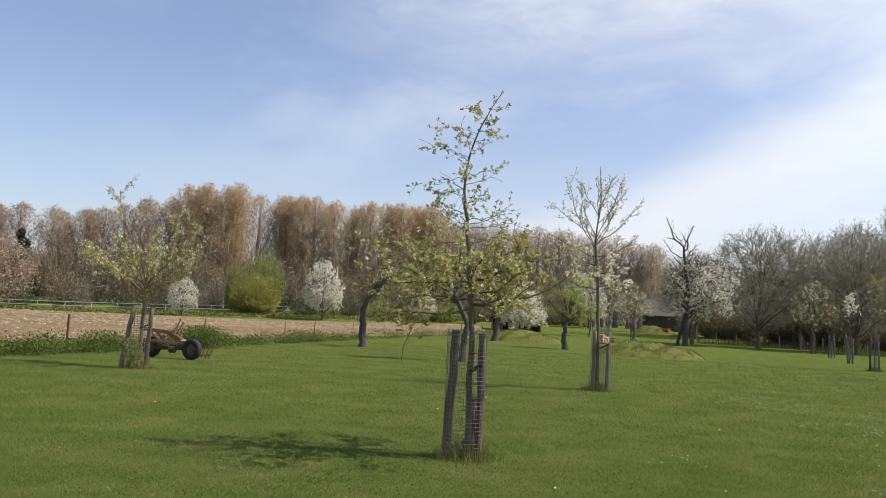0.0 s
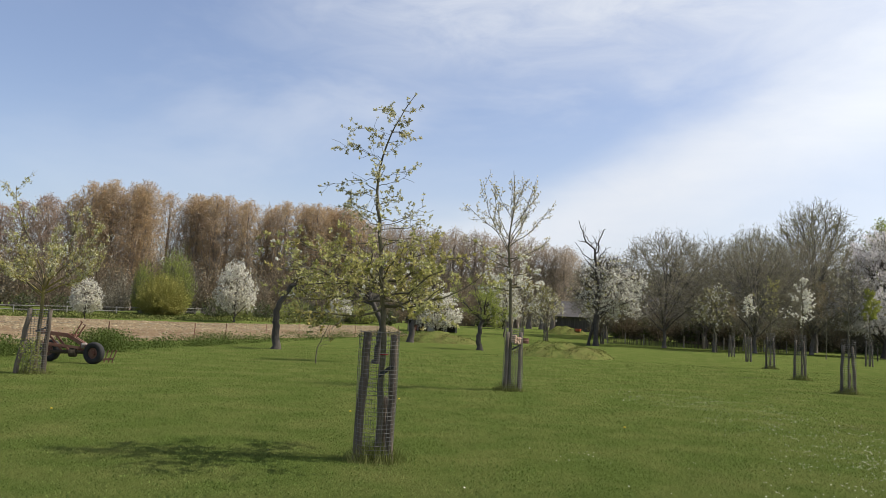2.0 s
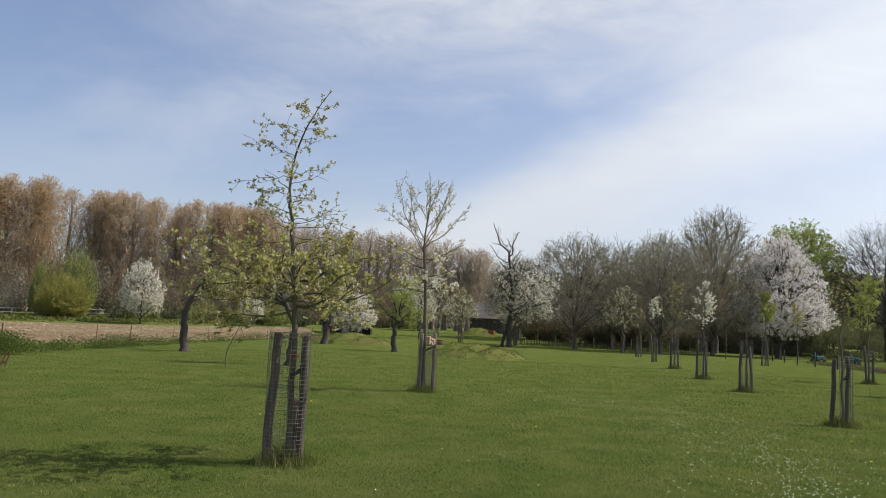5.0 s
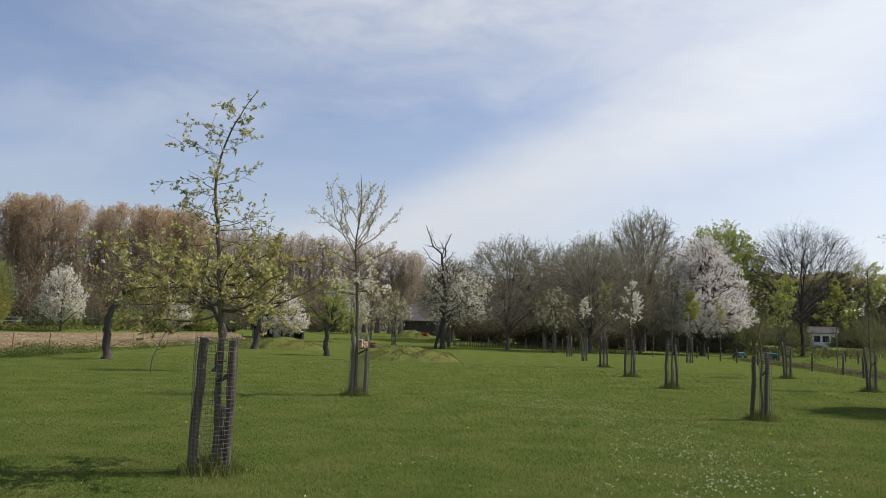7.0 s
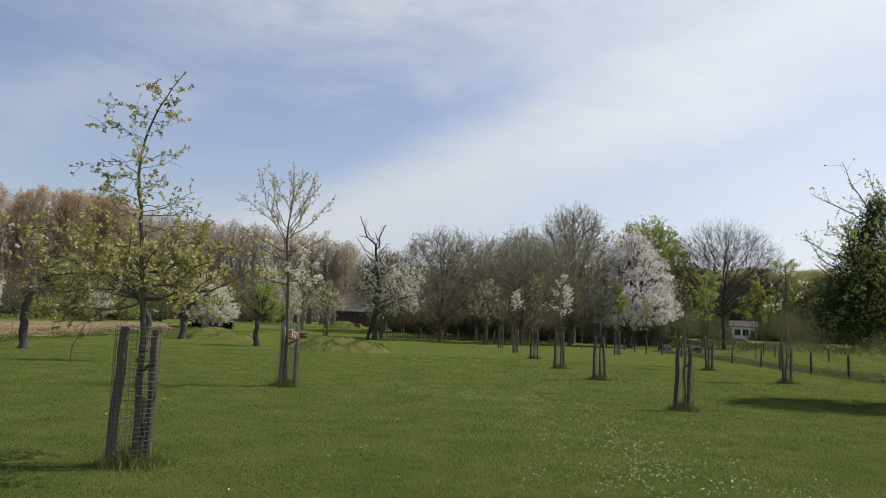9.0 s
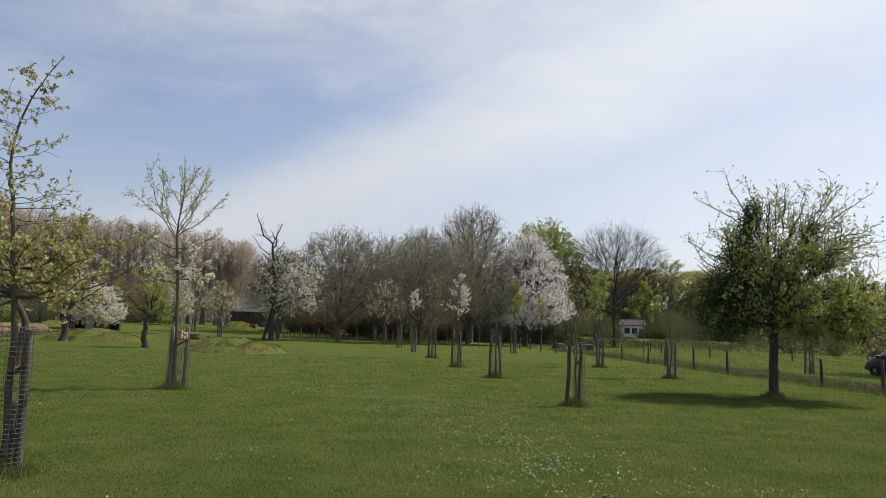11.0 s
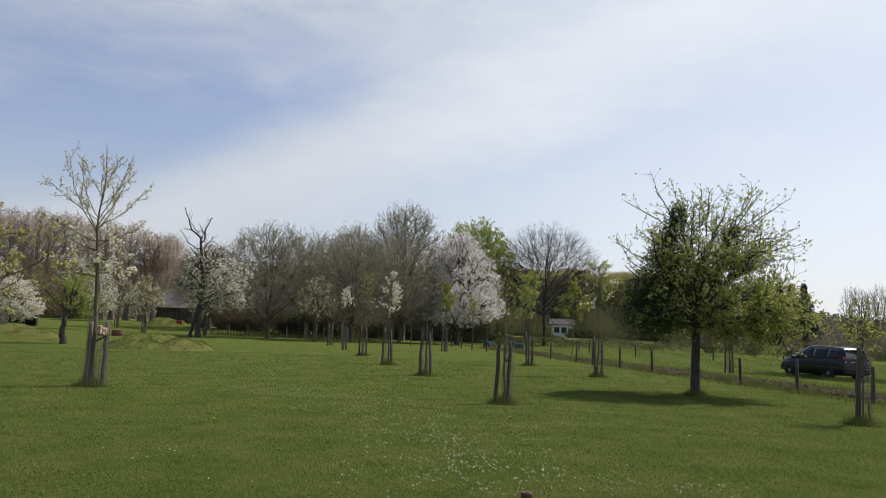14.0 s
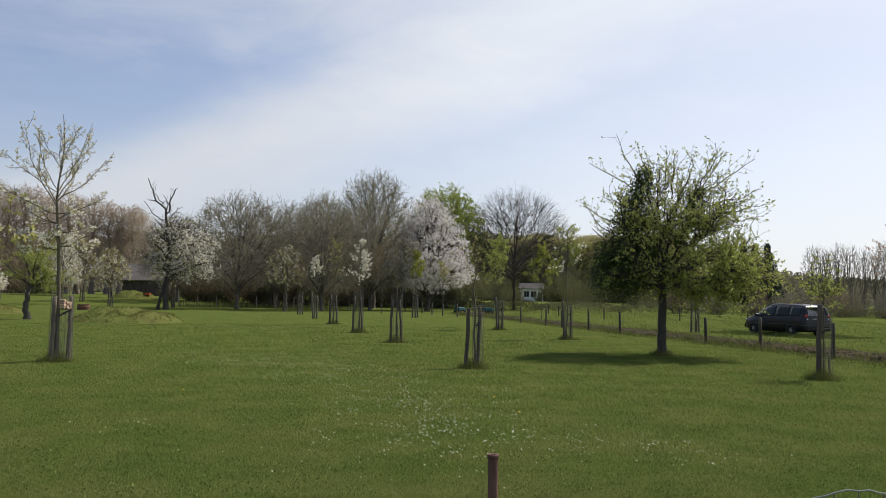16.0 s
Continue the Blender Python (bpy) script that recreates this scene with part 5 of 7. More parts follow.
def dead_topped_pear():
    """The tall old pear with two stems, dead crooked antlers on top and a spreading crown in white blossom."""
    rng = np.random.default_rng(105)
    tr = trunk_line([(0.5, 0, 0), (0.5, 0, 2.2), (0.8, 0, 4.7), (0.4, 0, 7.0), (0.15, 0, 9.1)], 0.25, 0.11, 16, rng, 0.05)
    second = trunk_line([(-0.15, 0.5, 0), (0.2, 0.3, 2.0), (0.6, 0.15, 3.8), (0.8, 0.05, 4.7)], 0.16, 0.11, 16, rng, 0.04)
    spec = [(2.3, 85, 46, 4.4, -20), (3.4, 95, 35, 4.2, -20), (4.4, 80, 40, 3.8, -25), (5.2, 100, 42, 3.4, -30), (4.0, 275, 35, 2.9, -10), (5.0, 262, 42, 2.8, -10), (6.2, 285, 45, 2.4, 0), (6.4, 80, 48, 2.6, -10), (5.5, 170, 40, 3.2, 0), (5.2, 10, 40, 3.2, 0), (7.2, 120, 50, 2.0, 0),
            (3.0, 130, 30, 3.6, -10), (3.2, 50, 28, 3.8, -10), (7.4, 260, 40, 1.8, 10), (7.2, 40, 48, 2.0, 10), (3.5, 200, 30, 3.2, 0), (3.5, 330, 30, 3.2, 0)]
    P1, R1 = limbs_of(rng, spec, tr, 0.52)
    end = tr[0][0, -1]
    PT = np.array([limb(end + np.array(o), az, el, ln, bend, wig=0.07, rng=rng) for o, az, el, ln, bend in (((0, 0, -0.2), 280, 70, 3.5, 14), ((0, 0, -0.1), 85, 62, 3.9, 28), ((0, 0, -0.6), 275, 34, 2.5, 10), ((0, 0, -0.9), 90, 42, 1.7, 35), ((-0.3, 0, 1.0), 290, 30, 1.3, 30), ((0, 0, -0.3), 20, 70, 2.3, 10))])
    RT = np.array([0.10, 0.10, 0.06, 0.06, 0.045, 0.06])[:, None] * np.linspace(1, 0.35, 8)[None]
    PS, RS = grow(rng, PT, RT, 6, 0.2, 0.9, (35, 75), 0.24, 0.15, 0.28, 4, 0.55, 0.4, least=0.022)
    T = dome(rng, 240, (1.65, 0, 5.6), 3.6, 3.9, 3.1, 0.5, 0.10)
    P2 = reach(rng, [P1[:, 2:]], T, (0.6, 0, 4.0), 0.68, 0, 0.05, 0.08, 6)
    R2 = np.linspace(0.040, 0.015, 6)[None] * rng.uniform(0.7, 1.2, (240, 1))
    P3, R3 = grow(rng, P2, R2, 7, 0.2, 1.0, (30, 70), 0.42, -0.02, 0.18, 4, 0.5, 0.5, least=0.012)
    wood = [tubes(*tr, 10), tubes(*second, 8), tubes(P1, R1, 6), tubes(PT, RT, 6), tubes(P2, R2, 4), tubes(P3, R3, 3), tubes(PS, RS, 4)]
    S = along(rng, P3, 3600, 0.1, 1, 0.05)
    S = S[rng.uniform(0, 1, len(S)) < np.clip((S[:, 0] + 1.0) / 3.6, 0.26, 1) * np.clip((9.6 - S[:, 2]) / 3.0, 0.15, 1)]
    G = along(rng, P3, 900, 0.0, 1, 0.1)
    return finish("old_pear_tree", "tall old pear tree with a dead top and white blossom", "tree", "", 14.6, 77.5, 0, 1.0, wood, M["bark_dark"],
                  [("blossom", cards(rng, clumped(rng, S, 5, 0.09), 0.13, 0.10), M["petal"]), ("foliage", cards(rng, G, 0.2, 0.12), M["leaf_apple"])])


dead_topped_pear()
lg = M["leaf_spring"]
row_tree("young_tree", "thin young tree with a few green leaves between stakes", 10.1, 15.5, 301, 3.1, 1.7, 0.35, 130, 0, M["leaf_apple"], 0.045, 55)
row_tree("young_tree", "bare young tree with fine twigs between stakes", 12.9, 25.0, 302, 3.9, 1.75, 1.1, 160, 0, M["leaf_pale"], 0.05, 48)
row_tree("young_tree", "young tree covered with white blossom between stakes", 14.7, 32.2, 303, 4.2, 1.75, 0.66, 160, 1100, M["leaf_apple"], 0.046, 58)
row_tree("young_tree", "young tree with sparse greenish twigs between stakes", 17.3, 41.5, 304, 4.8, 1.9, 1.15, 420, 0, M["leaf_apple"], 0.07, 45)
row_tree("young_tree", "small young tree with a tuft of white blossom between stakes", 20.0, 51.5, 305, 4.3, 2.2, 0.55, 160, 520, M["leaf_apple"], 0.062, 55)
row_tree("young_tree", "young tree with brownish buds between stakes", 22.7, 61.7, 306, 4.4, 2.0, 1.0, 500, 0, M["bud_brown"], 0.09, 45)
bloom_tree("larger young tree in creamy white blossom", 25.4, 73.4, 307, 6.9, 2.2, 2.3, 1300, 1800, "leaf_apple", 0.085)
row_tree("young_tree", "young tree with pale buds far along the row", 29.0, 87.5, 308, 5.0, 2.2, 1.2, 900, 0, M["leaf_pale"], 0.12, 45)
row_tree("young_tree", "young tree with pale buds at the end of the row", 32.2, 99.0, 309, 5.0, 2.2, 1.2, 900, 200, M["bud_brown"], 0.13, 45)
row_tree("young_tree", "young tree in yellow-green leaf between stakes", 29.0, 53.4, 310, 5.0, 2.2, 1.0, 1900, 0, M["leaf_lime"], 0.11, 38)
row_tree("young_tree", "brown twiggy young tree near the fence", 32.7, 67.0, 311, 6.2, 2.1, 2.2, 900, 0, M["bud_brown"], 0.12, 48)
row_tree("young_tree", "young tree with fresh green leaves between stakes", 23.2, 33.6, 312, 4.7, 2.0, 1.35, 1500, 0, lg, 0.085, 45)
row_tree("young_tree", "young tree with green leaves and a little blossom", 20.8, 25.2, 313, 4.6, 1.9, 1.15, 1200, 160, lg, 0.07, 45)
row_tree("young_tree", "low young tree with spreading leafy twigs between stakes", 16.15, 10.75, 314, 1.95, 1.50, 0.75, 900, 0, lg, 0.055, 78)
row_tree("young_tree", "young tree in yellow-green leaf beyond the fence", 41.1, 53.2, 315, 6.0, 2.0, 1.9, 2200, 0, M["leaf_lime"], 0.12, 40)
row_tree("young_tree", "young tree with sparse green leaves beyond the fence", 42.2, 62.1, 316, 6.0, 2.0, 1.9, 1500, 0, lg, 0.12, 40)
row_tree("young_tree", "young tree with pale leaves beyond the fence", 35.6, 60.5, 317, 4.6, 2.0, 1.2, 700, 0, M["leaf_apple"], 0.10, 42)
row_tree("young_tree", "staked young tree in the far meadow", 33.5, 29.8, 318, 4.2, 1.8, 1.1, 700, 0, lg, 0.08, 45)
row_tree("young_tree", "pinkish young tree beyond the parked car", 42.5, 24.0, 319, 6.2, 2.2, 1.7, 1300, 0, M["bud_pink"], 0.10, 40)
row_tree("young_tree", "leafless young tree in the far meadow", 52.0, 40.0, 320, 6.0, 2.2, 1.8, 600, 0, M["bud_brown"], 0.11, 42)
bloom_tree("staked tree in white blossom in front of the barn", 10.3, 102.0, 321, 7.0, 2.4, 2.3, 1100, 1100, "leaf_apple", 0.11)
bloom_tree("staked tree in greenish leaf in front of the barn", 14.6, 112.0, 322, 7.0, 2.4, 2.4, 700, 1500, "leaf_apple", 0.12)
bloom_tree("staked tree with pale blossom behind the old pear", 17.8, 88.0, 323, 6.4, 2.6, 2.2, 1100, 1500, "leaf_apple", 0.11)
bloom_tree("slim tree in white blossom beside the shed", 7.4, 95.0, 324, 8.0, 2.0, 2.3, 1500, 800, "leaf_apple", 0.11)
bloom_tree("tree with cream blossom beyond the mound", 11.8, 90.0, 325, 6.4, 2.2, 2.2, 700, 1100, "leaf_apple", 0.11)

# large trees in the distance: one of each kind, then copies
big = dome_tree(401, 12.8, 6.3, 1.8, "broad leafless grey tree at the edge of the lawn", limbs=18, boughs=190, twigs=3200, side=2, lump=0.035, thick=0.8, crown=(("bud_cover", 3000, 0.11, "bud_green"), ("catkin_cover", 9000, 0.10, "bud_silver")))
big.matrix_basis = pose(23.4, 83.0, gz(23.4, 83.0), 0, 0, 40)
big["group"] = "leafless trees"
for x, y, turn, s, lab in ((31.0, 78.0, 200, 0.93, "spreading leafless tree behind the young row"), (38.5, 82.0, 300, 1.0, "spreading leafless tree near the fence"), (31.5, 94.0, 120, 1.06, ""), (21.5, 104.0, 10, 0.90, "")):
    place(big, x, y, turn, s, lab)
tall = dome_tree(402, 17.4, 5.3, 3.0, "tall leafless tree with a thin greenish crown", limbs=16, boughs=170, twigs=2400, side=2, low=25, middle=0.5, lump=0.035, thick=0.8, crown=(("bud_cover", 12000, 0.13, "bud_green"),))
tall.matrix_basis, tall.scale = pose(43.8, 92.5, gz(43, 92), 0, 0, 0), (1.06, 1.06, 1.06)
tall["group"] = "leafless trees"
place(tall, 38.8, 98.0, 130, 0.9, "")
oak = dome_tree(403, 17.8, 8.8, 3.4, "large leafless oak with a domed crown beyond the meadow", fork=0.28, bark="bark_dark", twig="bark_dark", limbs=24, boughs=340, twigs=5200, side=3, low=-22, wide=0.020, lump=0.03, thick=0.62, middle=0.38)
oak.matrix_basis = pose(65.3, 91.0, gz(65.3, 91), 0, 0, 90)
white = dome_tree(404, 14.2, 5.6, 2.0, "large cherry tree covered with white blossom", name="cherry_tree", bark="bark_dark", twig="twig_grey", fork=0.17, limbs=20, boughs=260, twigs=2200, side=2, low=0, egg=0.36, middle=0.32, lump=0.04, wide=0.022, clump=4, crown=(("blossom", 62000, 0.118, "cherry"),))
white.matrix_basis = pose(45.5, 81.0, gz(45.5, 81.0), 0, 0, 0)
leafy = dome_tree(405, 17.8, 6.0, 2.5, "tall tree in bright fresh green leaf behind the cherry", name="maple_tree", limbs=14, boughs=160, twigs=2400, side=1, low=0, lump=0.02, crown=(("foliage", 32000, 0.24, "leaf_fresh"),))
leafy.matrix_basis, leafy.scale = pose(58.6, 99.0, gz(58.6, 99.0), 0, 0, 0), (1.04, 1.04, 1.04)
plum = dome_tree(406, 7.0, 2.7, 0.9, "round pear tree in dense white blossom beyond the field", name="pear_tree", bark="bark_dark", twig="bark_dark", fork=0.18, limbs=14, boughs=110, twigs=900, side=2, low=0, egg=0.18, middle=0.42, lump=0.06, wide=0.022, crown=(("blossom", 9500, 0.16, "petal"), ("foliage", 1500, 0.12, "leaf_apple")))
plum.matrix_basis = pose(-27.2, 101.3, gz(-27.2, 101.3), 0, 0, 0)
plum.scale = (1.05, 1.05, 1.18)
place(plum, -0.8, 90.5, 70, 0.84, "low spreading cherry in white blossom beside the shed").scale = (1.15, 1.15, 0.80)
place(plum, -42.0, 91.5, 150, 0.72, "white blossoming tree beyond the field")
place(plum, -14.5, 108.0, 150, 0.7, "white blossoming tree beyond the field")
place(plum, 9.0, 118.0, 260, 1.05, "white blossoming tree far beyond the lawn")
pink = dome_tree(407, 8.6, 4.8, 1.0, "spreading tree with pinkish opening leaves beyond the field", name="plane_tree", fork=0.15, limbs=12, boughs=90, twigs=900, side=2, low=0, crown=(("foliage", 5200, 0.22, "bud_pink"),))
pink.matrix_basis = pose(-60.5, 82.5, gz(-60.5, 82.5), 0, 0, 0)

# the poplar row and the woods behind the field
pop_a = poplar(501, 5600, 330, M["bud_poplar"], "tall narrow poplar with copper-brown young leaves")
pop_b = poplar(502, 2100, 420, M["bud_grey"], "tall narrow poplar with thin greyish twigs")
pop_c = poplar(503, 4700, 330, M["bud_poplar"], "tall narrow poplar with thinner copper-brown leaves")
pop_d = poplar(504, 3500, 360, M["bud_russet"], "distant poplar with pinkish-brown twigs")
PROFILE = [(-96, 16.2, 0), (-78.5, 16.4, 0), (-74, 17.0, 0), (-71, 17.9, 0), (-67, 18.8, 0), (-64.5, 19.6, 2), (-61.5, 21.6, 2), (-57.5, 22.9, 2), (-53.5, 23.0, 2), (-47, 22.2, 2), (-42, 22.3, 2), (-37, 21.5, 1), (-32, 21.6, 1), (-27, 22.4, 2), (-19, 22.1, 2), (-15.5, 19.4, 1), (1, 18.5, 1), (12.6, 18.3, 1), (21, 16.0, 1)]
rng = np.random.default_rng(77)
x = -96.0
while x < 24.0:
    px = np.array([p[0] for p in PROFILE])
    h = float(np.interp(x, px, [p[1] for p in PROFILE]))
    kind = PROFILE[int(np.argmin(np.abs(px - x)))][2]
    kind = 3 if x > -14 else kind
    y = 148.5 - 0.0039 * x * x + rng.uniform(-4, 4)
    src = {0: (pop_d, pop_b, pop_d)[rng.integers(0, 3)], 1: (pop_b, pop_b, pop_c)[rng.integers(0, 3)], 2: (pop_a, pop_c)[rng.integers(0, 2)], 3: pop_b}[kind]
    if not (-40.2 < x < -39.0 or -49.7 < x < -48.9):
        v = (h + 0.6 - gz(x, y)) / 21.8 * rng.uniform(0.975, 1.015)
        place(src, x, y, rng.uniform(0, 360), 1.0).scale = (1.65, 1.65, v)
    x += rng.uniform(1.4, 2.0) if kind == 2 else rng.uniform(1.7, 2.4)
pop_d.matrix_basis = pose(-80.0, 126, 0.8) @ Matrix.Diagonal((1.35, 1.35, 0.66, 1))
pop_a.matrix_basis, pop_b.matrix_basis, pop_c.matrix_basis = pose(-57.5, 146, 1.0), pose(-35.0, 150, 0.0), pose(-22.0, 147, 0.0)

brown = shrub(601, 7.0, 6.8, 480, 1250, 0.27, "bud_brown", "brown leafless scrub below the poplars", twig="twig_brown", wide=0.045)
grey_s = shrub(602, 6.2, 6.2, 480, 1000, 0.27, "twig_grey", "grey twiggy scrub below the poplars", twig="twig_grey", wide=0.04)
green = shrub(603, 3.6, 4.4, 240, 2000, 0.18, "leaf_hedge", "green hedge bush beyond the field")
lime = shrub(604, 3.4, 4.2, 240, 1400, 0.23, "leaf_spring", "bush in fresh green leaf")
willow = shrub(605, 6.4, 8.6, 3000, 17000, 0.20, "leaf_willow", "broad yellow-green willow bush beyond the field", name="willow_bush", twig="leaf_willow", wide=0.04, slim=0.5, erect=0.7)
willow.matrix_basis = pose(-38.0, 105.5, gz(-38, 105.5), 0, 0, 0) @ Matrix.Diagonal((0.9, 0.9, 1.0, 1))
tallw = shrub(606, 10.2, 7.4, 1500, 15000, 0.22, "leaf_fresh", "tall lime-green tree behind the willow bush", name="willow_bush", erect=0.6)
tallw.matrix_basis = pose(-39.2, 113.0, gz(-39, 113), 0, 0, 0) @ Matrix.Diagonal((0.82, 0.82, 1.0, 1))
copy_thing(tallw, pose(-43.4, 112.0, gz(-43, 112), 0, 0, 80) @ Matrix.Diagonal((0.55, 0.55, 0.80, 1)))
brown.matrix_basis = pose(-52, 128, 1.1)
grey_s.matrix_basis = pose(-30, 128, 1.1)
green.matrix_basis = pose(-31.5, 108, gz(-31.5, 108))
lime.matrix_basis = pose(-12, 112, gz(-12, 112))
for ob in (brown, grey_s, green, lime):
    ob["group"] = "bushes beyond the field"
# scrub belt: two ranks below the poplars
for k in range(34):
    x = -92 + k * 3.05 + rng.uniform(-0.8, 0.8)
    y = 133.0 - 0.0039 * x * x + rng.uniform(-5, 7)
    place((brown, brown, grey_s)[k % 3], x, y, rng.uniform(0, 360), rng.uniform(1.15, 1.6))
# green bushes and hedge along the far side of the field
for k in range(34):
    x = -78 + k * 2.6 + rng.uniform(-0.9, 0.9)
    y = float(np.interp(x, [-80, -62, -48, -34, -18, 12], [76, 95, 108, 117, 122, 124])) + rng.uniform(0.5, 6)
    if -42 < x < -33:
        continue
    place((green, lime, green, brown)[k % 4] if x > -36 else (green, brown, grey_s, green, brown)[k % 5], x, y, rng.uniform(0, 360), rng.uniform(0.65, 1.05))
# low hedge on the right of the willow, brighter
for k in range(9):
    place((green, lime)[k % 2], -32 + k * 3.0, 113 + rng.uniform(-1, 3), rng.uniform(0, 360), rng.uniform(0.75, 1.0))
# dark hedge under the leafless trees and round the lawn's end
dusk = shrub(608, 6.4, 6.6, 260, 3600, 0.17, "bud_dusk", "olive-brown thicket beyond the far meadow", twig="bud_dusk", wide=0.03)
dusk.matrix_basis = pose(102.0, 124.0, gz(102, 124))
dusk["group"] = "thickets beyond the meadow"
ever = shrub(607, 3.4, 4.6, 240, 1600, 0.29, "undergrowth", "dark evergreen bush at the end of the lawn")
ever.matrix_basis = pose(26.0, 108.0, gz(26, 108))
ever["group"] = "dark bushes at the lawn's end"
for k in range(26):
    f = k / 25
    x, y = 19.0 + 42.0 * f + rng.uniform(-1, 1), 109.0 - 8.0 * f - 6 * math.sin(f * 3.1) + rng.uniform(-2, 2)
    place((ever, green, brown)[k % 3], x + 3.0 * (1 - f), y, rng.uniform(0, 360), rng.uniform(0.7, 1.1))
# hedge and bushes behind the far meadow
for k in range(22):
    f = k / 21
    x, y = 58.0 + 56.0 * f, 103.0 - 66.0 * f + rng.uniform(-1.5, 1.5)
    if f > 0.5:
        place((dusk, grey_s)[k % 2], x, y, rng.uniform(0, 360), rng.uniform(0.28, 0.40))
for k in range(22):
    f = k / 21
    x, y = 66.0 + 74.0 * f, 128.0 - 80.0 * f + rng.uniform(-3, 3)
    if not 35.4 < math.degrees(math.atan2(x + 6, y + 7)) < 38.2:
        place(dusk, x + 6, y + 7, rng.uniform(0, 360), rng.uniform(0.4, 0.8))
# young-leaved poplars and scrub closing the view behind the oak and the house
pop_e = poplar(505, 5200, 300, M["bud_olive"], "distant poplar in olive-green young leaf")
for k in range(30):
    a = math.radians(33.5 + 0.46 * k)
    d = 206 + rng.uniform(-5, 5)
    m = pose(d * math.sin(a), d * math.cos(a), 0.6, 0, 0, rng.uniform(0, 360)) @ Matrix.Diagonal((1.9, 1.9, 0.92 * rng.uniform(0.92, 1.06), 1))
    if k == 0:
        pop_e.matrix_basis = m
    else:
        copy_thing(pop_e, m)
for k in range(22):
    a = math.radians(30.0 + 0.85 * k)
    d = 168 + rng.uniform(-5, 5)
    if not 35.6 < math.degrees(a) < 38.4:
        place(dusk, d * math.sin(a), d * math.cos(a), rng.uniform(0, 360), rng.uniform(1.05, 1.35))
for k in (0, 5, 6):
    place((green, brown)[k % 2], 90.0 + 2.6 * k, 133.0 - 1.9 * k, 50 * k, 0.75 if k % 2 == 0 else 0.42)
for a, d, v in ((35.7, 172, 0.62), (38.4, 174, 0.60), (37.4, 168, 0.42), (36.0, 166, 0.40), (36.4, 205, 1.15), (37.6, 207, 1.1)):
    place(dusk, d * math.sin(math.radians(a)), d * math.cos(math.radians(a)), 40 * d, v)
# leafless brush before the conifers
for k, (x, y, v) in enumerate(((86.0, 73.0, 0.75), (90.0, 69.5, 0.62), (94.0, 66.0, 0.7), (97.0, 62.0, 0.6), (100.0, 58.0, 0.66), (82.0, 76.5, 0.7), (103.0, 64.0, 0.74), (101.5, 67.5, 0.62), (104.5, 60.0, 0.68), (106.0, 56.5, 0.72), (99.0, 72.0, 0.6))):
    place((grey_s, brown)[k % 2], x, y, 70 * k, v)
# tall thin trees far to the right, with conifers
for k, (x, y, s) in enumerate(((114.1, 78.0, 0.98), (114.9, 76.9, 1.00), (115.6, 75.8, 0.94), (116.3, 74.7, 1.04), (117.1, 73.4, 1.02), (118.1, 71.8, 0.96), (118.9, 70.5, 0.93), (119.5, 69.4, 1.06))):
    if k == 0:
        thin = dome_tree(408, 11.6, 1.8, 3.0, "thin leafless tree beyond the far meadow", limbs=9, boughs=60, twigs=420, side=2, low=45, wide=0.03, thick=0.6)
        thin.matrix_basis, thin["group"] = pose(x, y, 0), "thin trees"
    else:
        place(thin, x, y, 60 * k, s)
conifer(107.9, 86.0, 11.6, "dark conifer beyond the far meadow", 701)
conifer(109.0, 84.6, 11.0, "dark conifer beyond the far meadow", 702)
conifer(110.2, 83.0, 11.2, "dark conifer beyond the far meadow", 703)
conifer(-71.5, 102.5, 10.6, "dark conifer beyond the field", 704)


